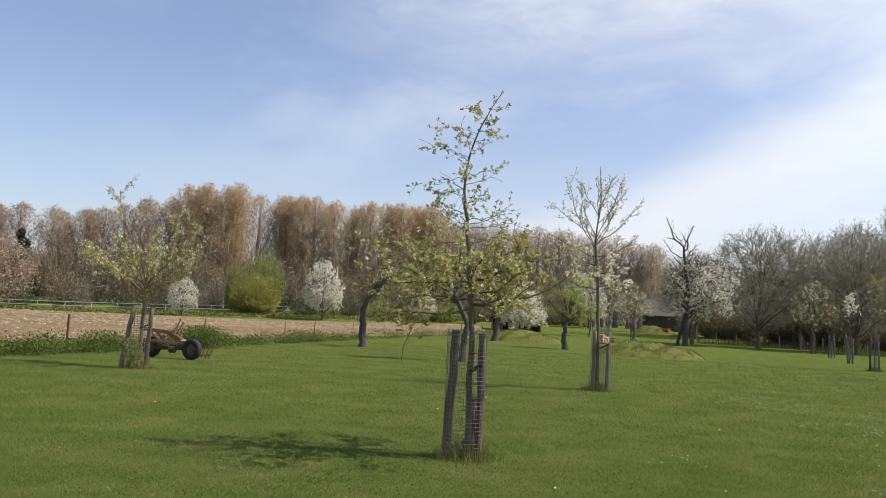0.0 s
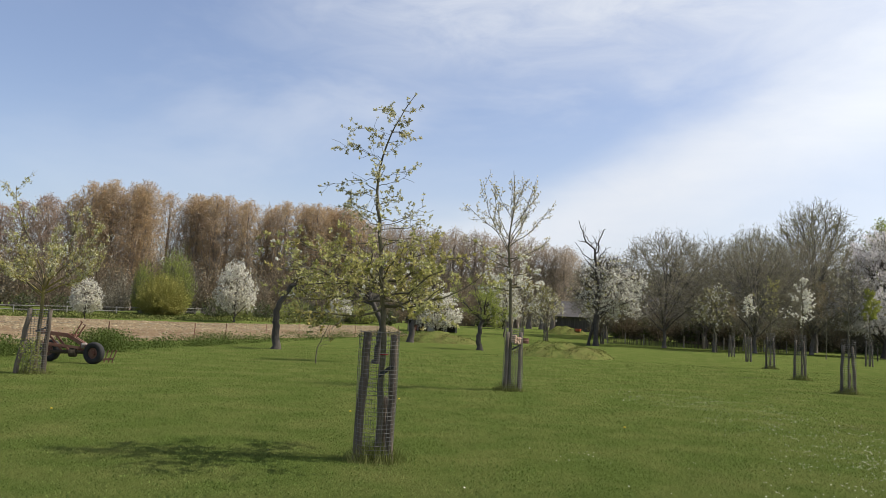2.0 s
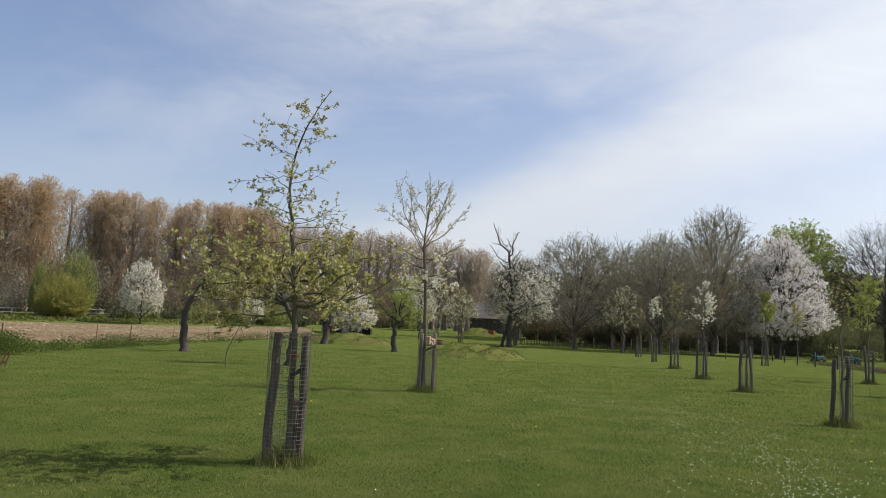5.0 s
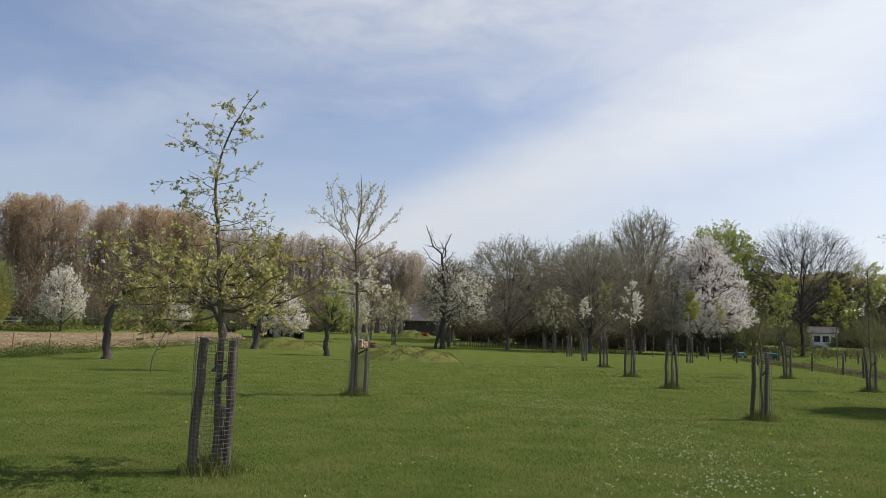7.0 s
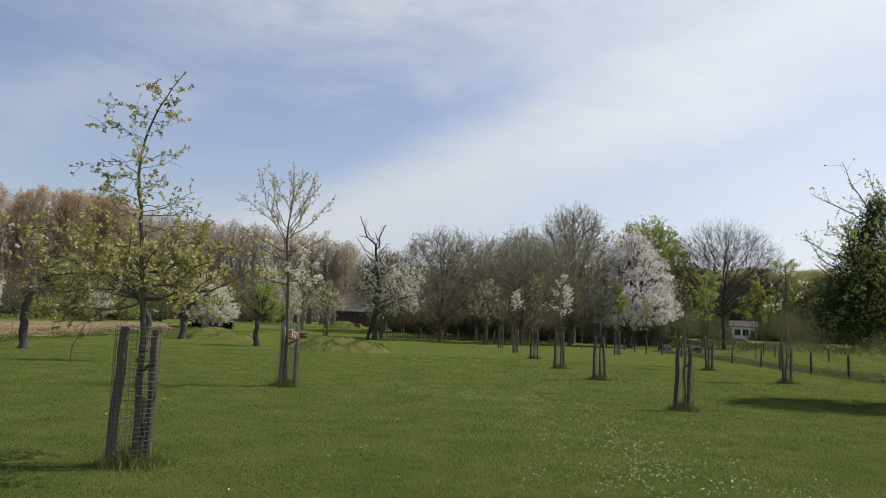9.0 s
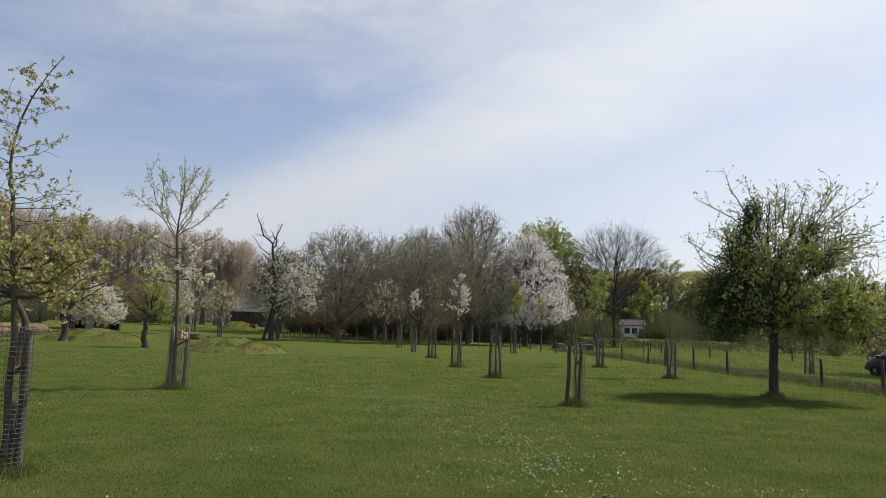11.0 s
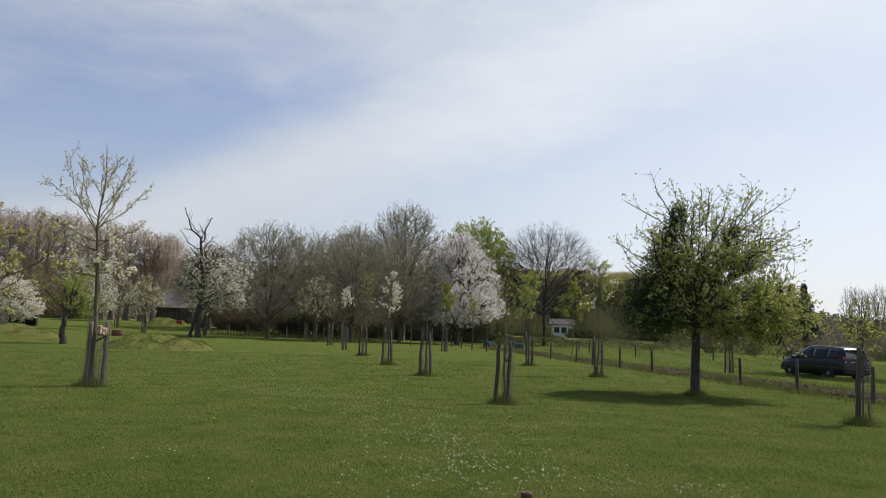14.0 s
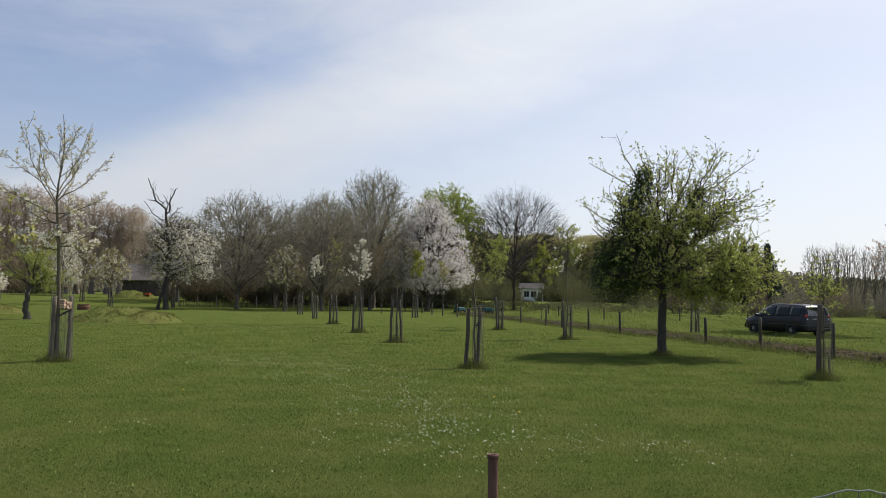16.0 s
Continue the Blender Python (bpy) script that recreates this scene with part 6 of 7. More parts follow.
# ---- tree guards, fences ----
def guard(x, y, turn, height, stakes, radius=0.23, rings=24, uprights=18, label="", aside=0.0):
    """Stakes round a young tree inside a sleeve of welded wire. stakes: rows (dx, dy, height, top dx, top dy, radius)."""
    g = thing("tree_guard", x, y, gz(x, y), turn)
    rng = np.random.default_rng(int(abs(x * 100)))
    for dx, dy, h, tx, ty, r in stakes:
        k = 7
        P = smooth_line([(dx, dy, -0.05), (dx + tx * 0.5, dy + ty * 0.5, h * 0.5), (dx + tx, dy + ty, h)], k)[None]
        P[0, 1:-1, :2] += rng.normal(size=(k - 2, 2)) * 0.008
        P = np.concatenate([P, P[:, -1:] + np.array([0, 0, 0.012])], 1)
        R = np.array([[r * 1.08, r * 1.03, r, r, r * 0.98, r * 0.97, r * 0.96, r * 0.001]])
        build("stake", *tubes(P, R, 10), M["stake"], g)
    a = np.arange(uprights) * 2 * np.pi / uprights
    z = np.linspace(0.10, height, rings)
    bend = lambda v: 1 + 0.05 * np.sin(v * 2.1 + x)
    V = [np.stack([np.stack([aside + radius * bend(q) * np.cos(t), radius * bend(q) * np.sin(t), q], -1) for q in (0.06, height * 0.35, height * 0.7, height + 0.02)]) for t in a]
    up = tubes(np.array(V), np.full((uprights, 4), 0.0026 if y < 15 else 0.0034), 3)
    t = np.linspace(0, 2 * np.pi, 19)
    H = np.stack([np.stack([aside + radius * bend(q) * np.cos(t), radius * bend(q) * np.sin(t), np.full(19, q)], -1) for q in z])
    ring = tubes(H, np.full((rings, 19), 0.0026 if y < 15 else 0.0036), 3)
    tagged(build("wire_mesh", *join([up, ring]), M["wire"], g, "welded wire sleeve"), kind="stuff")
    bm = bmesh.new()
    bar(bm, (0.02, -0.06, height * 0.66), (stakes[1][0] + stakes[1][3], stakes[1][1] + stakes[1][4] - 0.05, height * 0.74), 0.012, 0.045)
    part("tie_strap", bm, M["strap"], g, "black rubber strap")
    return tagged(g, label or "weathered wooden stakes with a wire sleeve round a young tree", "tree guard", "tree guards")


def facing(x, y):
    """The turn that sets a guard's x axis across the way out from the near lawn."""
    return -math.degrees(math.atan2(x, y))


guard(-0.84, 9.45, 0, 1.53, [(-0.19, -0.02, 1.52, 0.05, 0, 0.054), (0.185, -0.03, 1.50, 0.0, 0, 0.050), (0.11, 0.10, 0.74, 0.0, 0, 0.042)], 0.235, 30, 22, "three weathered stakes and a wire sleeve round the apple tree")
guard(1.71, 20.20, -4, 1.60, [(-0.13, -0.04, 1.50, 0.03, 0, 0.050), (0.24, 0.02, 1.50, 0.0, 0, 0.048)], 0.25, 30, 20, aside=0.06)
guard(-9.85, 18.70, 27, 1.52, [(-0.32, 0, 1.55, 0.19, 0, 0.058), (0.25, -0.02, 1.55, 0.05, 0, 0.056)], 0.25, 26, 20, "leaning weathered stakes with bent wire and a bramble inside", aside=0.05)
guard(10.1, 15.5, facing(10.1, 15.5), 1.46, [(-0.19, -0.04, 1.38, 0.05, 0, 0.046), (0.08, 0.03, 1.42, 0.03, 0, 0.040)], 0.13, 26, 14, aside=0.08)
wide = guard(12.9, 25.0, facing(12.9, 25.0), 1.70, [(-0.20, -0.05, 1.52, 0.04, 0, 0.048), (0.20, -0.02, 1.48, -0.10, 0, 0.042), (0.03, 0.12, 0.66, 0, 0, 0.036)], 0.21, 24, 18)
pair = guard(20.9, 25.3, facing(20.9, 25.3), 1.45, [(-0.08, -0.03, 1.62, -0.10, 0, 0.048), (0.17, 0.0, 1.40, 0.0, 0, 0.044)], 0.17, 24, 16, aside=0.06)
guard(16.05, 10.75, facing(16.05, 10.75), 1.50, [(-0.06, -0.05, 1.62, 0.06, 0, 0.056), (0.16, 0.05, 0.5, 0, 0, 0.02)], 0.12, 26, 14, aside=0.12, label="thick leaning stake with a narrow wire sleeve")
rng = np.random.default_rng(88)
for k, (x, y, s) in enumerate([(14.6, 32.1, 1.06), (17.3, 41.5, 1.10), (20.0, 51.5, 1.10), (22.7, 61.7, 1.1), (25.6, 73.9, 1.0), (29.3, 88.2, 1.05), (32.4, 99.8, 1.1), (29.0, 53.4, 1.1), (23.3, 33.7, 1.05),
                               (10.3, 102.7, 1.2), (14.6, 112.0, 1.2), (17.8, 88.0, 1.2), (11.8, 90.0, 1.2), (33.5, 29.8, 1.05), (42.5, 24.0, 1.1), (52.0, 40.0, 1.1)]):
    c = copy_thing((wide, pair)[(k + 1) % 3 == 0], pose(x, y, gz(x, y), 0, 0, facing(x, y) + rng.uniform(-25, 25)))
    c.scale = (s, s, s)


def field_fence():
    """Iron posts with wire between lawn and field."""
    ys = [8.5, 17.2, 26.0, 33.6, 40.4, 43.6, 48.6, 53.6, 59.0, 64.7, 70.5, 77.0, 83.5]
    post = thing("fence_post", fence_x(26.0), 26.0, gz(-16.2, 26.0))
    bm = bmesh.new()
    bar(bm, (0, 0, -0.1), (0, 0, 1.02), 0.045, 0.006)
    bar(bm, (0.02, 0.022, -0.1), (0.02, 0.022, 1.02), 0.006, 0.045)
    part("angle_iron", bm, M["rust"], post)
    tagged(post, "rusty red angle-iron fence post at the field edge", "fence post", "field fence posts")
    rng = np.random.default_rng(61)
    for y in ys:
        if y != 26.0:
            copy_thing(post, pose(fence_x(y), y, gz(fence_x(y), y), rng.uniform(-3, 3), rng.uniform(-1, 4), rng.uniform(0, 60)))
    post.scale = (1.6, 1.6, 1.05)
    w = thing("fence_wire", fence_x(8.5), 8.5, 0)
    for h in (0.35, 0.65, 0.95):
        P = np.array([[(fence_x(y) - fence_x(8.5), y - 8.5, h + gz(fence_x(y), y)) for y in np.linspace(8.5, 77, 24)]])
        build("wire", *tubes(P, np.full((1, 24), 0.003), 3), M["wire"], w)
    tagged(w, "thin wires strung along the field fence", "wire")


def post_fence():
    """Wooden posts with wire between lawn and far meadow."""
    spots = [(19.6, 8.6), (22.4, 14.6), (23.65, 18.1), (24.9, 21.6), (27.3, 29.0), (28.4, 32.6), (29.5, 36.2), (30.4, 38.9), (31.6, 43.2), (32.6, 47.5), (33.6, 52.0), (34.4, 56.0), (35.2, 59.8), (36.8, 64.5), (38.2, 69.0), (39.6, 73.5), (41.0, 78.0)]
    post = thing("fence_post", *spots[0], gz(*spots[0]))
    P = np.array([[(0, 0, -0.1), (0, 0, 0.3), (0, 0, 0.7), (0, 0, 1.08), (0, 0, 1.10)]])
    build("post", *tubes(P, np.array([[0.06, 0.058, 0.056, 0.055, 0.001]]), 9), M["fence_dark"], post)
    tagged(post, "dark round wooden fence post beside the lawn", "fence post", "meadow fence posts")
    rng = np.random.default_rng(62)
    for x, y in spots[1:]:
        c = copy_thing(post, pose(x, y, gz(x, y), rng.uniform(-2, 2), rng.uniform(-2, 2), rng.uniform(0, 360)))
        c.scale = (1, 1, rng.uniform(0.95, 1.06))
    w = thing("fence_wire", *spots[0], 0)
    for h in (0.3, 0.62, 0.95):
        P = np.array([[(x - spots[0][0], y - spots[0][1], h + gz(x, y)) for x, y in spots]])
        build("wire", *tubes(P, np.full((1, len(spots)), 0.003), 3), M["wire"], w)
    tagged(w, "thin wires strung along the meadow fence", "wire")
    # further posts out in the meadow
    for x, y in ((45, 30), (49, 33), (54, 37), (60, 41), (47, 52), (52, 48), (57, 45), (38, 20), (41, 17.5), (50, 62), (55, 70), (66, 47), (72, 52)):
        copy_thing(post, pose(x, y, gz(x, y), 0, 0, 30))


def rail_fence():
    """Pale rail fence along the far side of the field."""
    line = np.array([(-84, 66.0), (-63.1, 87.6), (-48.2, 101.0), (-34.5, 112.8), (-20.5, 120.2), (-8.0, 124.0)])
    seg = np.linalg.norm(np.diff(line, axis=0), axis=1)
    cum = np.concatenate([[0], np.cumsum(seg)])
    d = np.arange(0, cum[-1], 3.1)
    pts = np.stack([np.interp(d, cum, line[:, 0]), np.interp(d, cum, line[:, 1])], -1)
    f = thing("rail_fence", pts[0][0], pts[0][1], 0)
    bm = bmesh.new()
    box(bm, (0, 0, 0.55), (0.10, 0.10, 1.2), 40, 0, 0.01)
    first = part("post", bm, M["rail"], f)
    first.location = (0, 0, gz(*pts[0]))
    for x, y in pts[1:]:
        c = new("post", first.data)
        c.parent, c.location = f, (x - pts[0][0], y - pts[0][1], gz(x, y))
    for h in (1.08, 0.6):
        for a, b in zip(pts[:-1], pts[1:]):
            bm = bmesh.new()
            bar(bm, (a[0] - pts[0][0], a[1] - pts[0][1], h + gz(*a)), (b[0] - pts[0][0], b[1] - pts[0][1], h + gz(*b)), 0.04, 0.07)
            part("rail", bm, M["rail"], f)
    tagged(f, "long pale wooden rail fence behind the field", "fence")


def lawn_end_fence():
    """Low brownish netting on posts where the lawn ends."""
    f = thing("netting_fence", 23.0, 89.0, gz(23, 89))
    pts = [(-3.5 + 1.95 * k, 4.0 - 0.95 * k + 0.4 * math.sin(k)) for k in range(11)]
    bm = bmesh.new()
    rod(bm, (0, 0, -0.1), (0, 0, 1.35), 0.06)
    first = part("post", bm, M["old_wood"], f)
    first.location = (*pts[0], 0)
    for p in pts[1:]:
        c = new("post", first.data)
        c.parent, c.location = f, (*p, 0)
    rng = np.random.default_rng(63)
    P = []
    for a, b in zip(pts[:-1], pts[1:]):
        for k in range(16):
            s = (k + rng.uniform(0, 1)) / 16
            q = np.array(a) * (1 - s) + np.array(b) * s
            P.append([(q[0], q[1], 0), (q[0] + rng.normal() * 0.02, q[1], 0.55), (q[0], q[1], 0.85 + rng.uniform(-0.2, 0.12))])
    P = np.array(P)
    tagged(build("lathwork", *tubes(P, np.full(P.shape[:2], 0.022), 4), M["fence_dark"], f, "thin split laths"), kind="stuff")
    tagged(f, "low brownish lath fence at the end of the lawn", "fence")


field_fence()
post_fence()
rail_fence()
lawn_end_fence()


# ---- things ----
def wheel(parent, centre, radius, width, axis_turn, rim_mat, hub=0.55):
    """A wheel with tyre and rim, its axle along x before turning."""
    w = new("wheel")
    w.parent = parent
    w.matrix_basis = pose(*centre, 0, 0, axis_turn)
    prof = [(hub, -0.36), (hub + 0.05, -0.5), (0.86, -0.5), (0.97, -0.38), (1.0, -0.15), (1.0, 0.15), (0.97, 0.38), (0.86, 0.5), (hub + 0.05, 0.5), (hub, 0.36)]
    k = 28
    a = np.arange(k) * 2 * np.pi / k
    V = np.array([[(o * width, r * radius * math.cos(t), r * radius * math.sin(t)) for r, o in prof] for t in a])
    i = np.arange(k * len(prof)).reshape(k, len(prof))
    j = np.roll(i, -1, axis=0)
    F = np.stack([i, j, np.roll(j, -1, 1), np.roll(i, -1, 1)], -1).reshape(-1, 4)
    build("tyre", V.reshape(-1, 3), F, M["rubber"], w, smooth=False)
    bm = bmesh.new()
    rod(bm, (-width * 0.25, 0, 0), (width * 0.25, 0, 0), radius * (hub + 0.01), sides=28)
    rod(bm, (-width * 0.42, 0, 0), (width * 0.42, 0, 0), radius * 0.24, sides=14)
    for n in range(5):
        t = n * 2 * math.pi / 5
        for side in (-1, 1):
            box(bm, (side * width * 0.30, 0.38 * radius * math.cos(t), 0.38 * radius * math.sin(t)), (0.03, 0.09 * radius, 0.09 * radius))
    part("rim", bm, rim_mat, w)
    return w


def implement():
    """A rusty two-wheeled farm implement beside the fence."""
    t = thing("farm_implement", -10.45, 22.75, gz(-10.45, 22.75), 14)
    for nm, p, q, w, h in (("main_beam", (-1.25, 0.12, 0.86), (-0.28, 0.05, 0.77), 0.07, 0.11), ("main_beam", (-1.25, 0.50, 0.84), (-0.30, 0.42, 0.76), 0.06, 0.09), ("drawbar", (-0.52, 0.04, 0.81), (0.22, -0.12, 0.40), 0.06, 0.10), ("drawbar", (-0.50, 0.40, 0.80), (0.20, 0.10, 0.42), 0.05, 0.08),
                           ("cross_beam", (-0.34, -0.02, 0.78), (-0.34, 0.50, 0.78), 0.06, 0.07), ("cross_beam", (-1.15, 0.08, 0.84), (-1.15, 0.56, 0.82), 0.06, 0.07), ("brace", (-1.05, 0.12, 0.82), (-0.62, 0.10, 0.34), 0.045, 0.05), ("brace", (-0.85, 0.12, 0.82), (-0.45, 0.08, 0.36), 0.04, 0.05),
                           ("lower_beam", (-1.2, -0.02, 0.56), (-0.08, -0.06, 0.44), 0.05, 0.07), ("lower_beam", (-0.95, 0.30, 0.48), (0.12, 0.05, 0.36), 0.05, 0.06), ("hanger", (-0.12, 0.0, 0.58), (-0.06, -0.02, 0.30), 0.05, 0.06)):
        bm = bmesh.new()
        bar(bm, p, q, w, h)
        part(nm, bm, M["rust"], t)
    bm = bmesh.new()
    rod(bm, (-0.95, 0.15, 0.30), (0.34, -0.12, 0.33), 0.05)
    rod(bm, (-0.4, 0.03, 0.30), (-0.22, 0.0, 0.30), 0.13, 0.12, 12)
    part("axle", bm, M["earth"], t, "grimy axle")
    for x, y, top in ((-0.34, 0.05, 1.20), (-0.27, 0.16, 1.10)):
        bm = bmesh.new()
        bar(bm, (x, y, 0.74), (x + 0.20, y, top), 0.022, 0.036)
        rod(bm, (x + 0.20, y, top), (x + 0.13, y, top + 0.02), 0.013)
        part("lever", bm, M["rust"], t)
    bm = bmesh.new()
    bar(bm, (0.36, -0.2, 0.12), (0.84, -0.22, 0.17), 0.04, 0.06)
    part("blade_arm", bm, M["rust"], t)
    for x in (0.62, 0.74, 0.84):
        bm = bmesh.new()
        bar(bm, (x - 0.04, -0.22, 0.06), (x + 0.06, -0.22, 0.42), 0.016, 0.032)
        part("tine", bm, M["rust"], t)
    bm = bmesh.new()
    box(bm, (-0.02, -0.05, 0.52), (0.16, 0.12, 0.14), 10, 20, 0.02)
    part("gear_case", bm, M["old_wood"], t, "pale worn gear case")
    wheel(t, (0.30, -0.25, 0.315), 0.315, 0.19, -118, M["rust"], 0.5)
    wheel(t, (-1.05, 0.62, 0.315), 0.315, 0.19, -118, M["rust"], 0.5)
    tagged(t, "rusty red two-wheeled farm implement with black tyres", "implement")


def car():
    """A dark people carrier parked on the meadow track, its front towards +x."""
    t = thing("car", 36.3, 26.3, gz(36.3, 26.3), 78)
    st = [(-2.23, .34, .60, .62, .70, .66), (-2.20, .28, .92, 1.02, .84, .74), (-2.10, .25, .99, 1.40, .87, .68), (-1.98, .24, 1.0, 1.55, .885, .64), (-1.6, .22, .99, 1.60, .895, .64), (-0.6, .21, .97, 1.64, .90, .65), (0.1, .21, .96, 1.63, .90, .65),
          (0.5, .21, .95, 1.56, .90, .64), (0.9, .21, .95, 1.36, .90, .65), (1.3, .21, .95, 1.12, .89, .70), (1.5, .22, .94, 1.0, .88, .76), (1.9, .25, .84, .88, .84, .70), (2.12, .30, .68, .74, .76, .64), (2.23, .36, .52, .56, .62, .54)]
    V, n = [], 0
    for x, zb, zm, zt, wm, wt in st:
        ring = [(0, zb), (wm * 0.86, zb), (wm * 0.97, zb + 0.10), (wm, (zb + zm) / 2), (wm * 0.975, zm), (wt + (wm - wt) * 0.45, zm + (zt - zm) * 0.55), (wt, max(zt - 0.05, zm)), (wt - 0.12, zt), (0, zt + 0.012)]
        full = ring + [(-w, z) for w, z in ring[-2:0:-1]]
        n = len(full)
        V.append([(x, w, z) for w, z in full])
    V = np.array(V)
    i = np.arange(len(st) * n).reshape(len(st), n)
    j = np.roll(i, -1, axis=1)
    F = np.stack([i[:-1], j[:-1], j[1:], i[1:]], -1).reshape(-1, 4)
    build("body", V.reshape(-1, 3), [F, i[:1, ::-1], i[-1:]], M["carpaint"], t, "dark violet-grey paint", smooth=True)

    def side_pane(x0, x1, y, name="window_pane"):
        """A side window that follows the body between two stations."""
        nx, nz = 7, 6
        q = []
        for x in np.linspace(x0, x1, nx):
            zm, zt, wm, wt = [np.interp(x, [v[0] for v in st], [v[k] for v in st]) for k in (2, 3, 4, 5)]
            for f in np.linspace(0.08, 0.92, nz):
                z = zm + (max(zt - 0.05, zm + 0.02) - zm) * f
                zz = zm + (zt - zm) * 0.55
                w = np.interp(z, [zm, zz, max(zt - 0.05, zz + 0.01)], [wm * 0.975, wt + (wm - wt) * 0.45, wt])
                q.append((x, y * (w + 0.008), z))
        i = np.arange(nx * nz).reshape(nx, nz)
        F = np.stack([i[:-1, :-1], i[1:, :-1], i[1:, 1:], i[:-1, 1:]], -1).reshape(-1, 4)
        pane = build(name, np.array(q), F, M["window"], t, "dark tinted glass", smooth=True)
        pane.modifiers.new("thickness", "SOLIDIFY").thickness = 0.006

    for y in (-1, 1):
        for x0, x1 in ((-1.92, -1.22), (-1.15, -0.25), (-0.17, 0.62), (0.68, 1.02)):
            side_pane(x0, x1, y)
        bm = bmesh.new()
        box(bm, (0.98, y * 1.0, 1.03), (0.12, 0.20, 0.15), 0, 0, 0.03)
        part("wing_mirror", bm, M["carpaint"], t)
        bm = bmesh.new()
        bar(bm, (-1.9, y * 0.60, 1.63), (0.5, y * 0.62, 1.66), 0.03, 0.03)
        part("roof_rail", bm, M["alloy"], t)
        for x in (-0.3, 0.65):
            bm = bmesh.new()
            box(bm, (x - 0.15, y * 0.905, 0.86), (0.18, 0.03, 0.035), 0, 0, 0.008)
            part("door_handle", bm, M["carpaint"], t)
        bm = bmesh.new()
        box(bm, (-2.12, y * 0.70, 1.03), (0.16, 0.22, 0.18), y * -12, 0, 0.03)
        part("tail_lamp", bm, M["redlamp"], t, "red tail lamp")
        bm = bmesh.new()
        box(bm, (-2.125, y * 0.70, 0.89), (0.16, 0.22, 0.09), y * -12, 0, 0.02)
        part("reversing_lamp", bm, M["clearlamp"], t, "clear lamp")
        bm = bmesh.new()
        box(bm, (2.02, y * 0.62, 0.74), (0.28, 0.26, 0.14), y * -20, 0, 0.03)
        part("headlamp", bm, M["clearlamp"], t)
        bm = bmesh.new()
        box(bm, (-0.05, y * 0.905, 0.60), (2.3, 0.03, 0.05), 0, 0, 0.01)
        part("side_strip", bm, M["carplastic"], t)
        for x in (-1.36, 1.34):
            wheel(t, (x, y * 0.84, 0.32), 0.32, 0.20, 90, M["alloy"], 0.62)
            bm = bmesh.new()
            rod(bm, (x, y * 0.80, 0.34), (x, y * 0.90, 0.34), 0.355, sides=24)
            part("wheel_arch", bm, M["carplastic"], t)
    rear = np.array([(-2.215, -0.62, 1.06), (-2.215, 0.62, 1.06), (-2.085, 0.56, 1.48), (-2.085, -0.56, 1.48)])
    build("rear_window", np.concatenate([rear, rear + np.array([0.03, 0, 0])]), np.array([[0, 1, 2, 3], [4, 5, 6, 7], [0, 1, 5, 4], [1, 2, 6, 5], [2, 3, 7, 6], [3, 0, 4, 7]]), M["window"], t)
    front = np.array([(1.34, -0.62, 1.09), (1.34, 0.62, 1.09), (0.56, 0.52, 1.53), (0.56, -0.52, 1.53)]) + np.array([0.03, 0, 0.035])
    build("windscreen", np.concatenate([front, front + np.array([-0.02, 0, -0.03])]), np.array([[0, 1, 2, 3], [4, 5, 6, 7], [0, 1, 5, 4], [1, 2, 6, 5], [2, 3, 7, 6], [3, 0, 4, 7]]), M["window"], t)
    for x, mat in ((-2.22, "carplastic"), (2.20, "carplastic")):
        bm = bmesh.new()
        box(bm, (x, 0, 0.46), (0.10, 1.46, 0.24), 0, 0, 0.03)
        part("bumper", bm, M[mat], t)
    bm = bmesh.new()
    box(bm, (-2.20, 0, 0.80), (0.02, 0.52, 0.11), 0, 0, 0.005)
    part("number_plate", bm, M["plate"], t, "yellow plate with dark bars")
    for k in range(5):
        bm = bmesh.new()
        box(bm, (-2.214, -0.18 + k * 0.09, 0.80), (0.008, 0.05, 0.06))
        part("plate_bar", bm, M["carplastic"], t)
    bm = bmesh.new()
    box(bm, (-2.20, 0, 0.90), (0.03, 0.7, 0.03), 0, 0, 0.005)
    part("trim_strip", bm, M["chrome"], t)
    tagged(t, "dark violet-grey people carrier parked on the meadow track", "car")


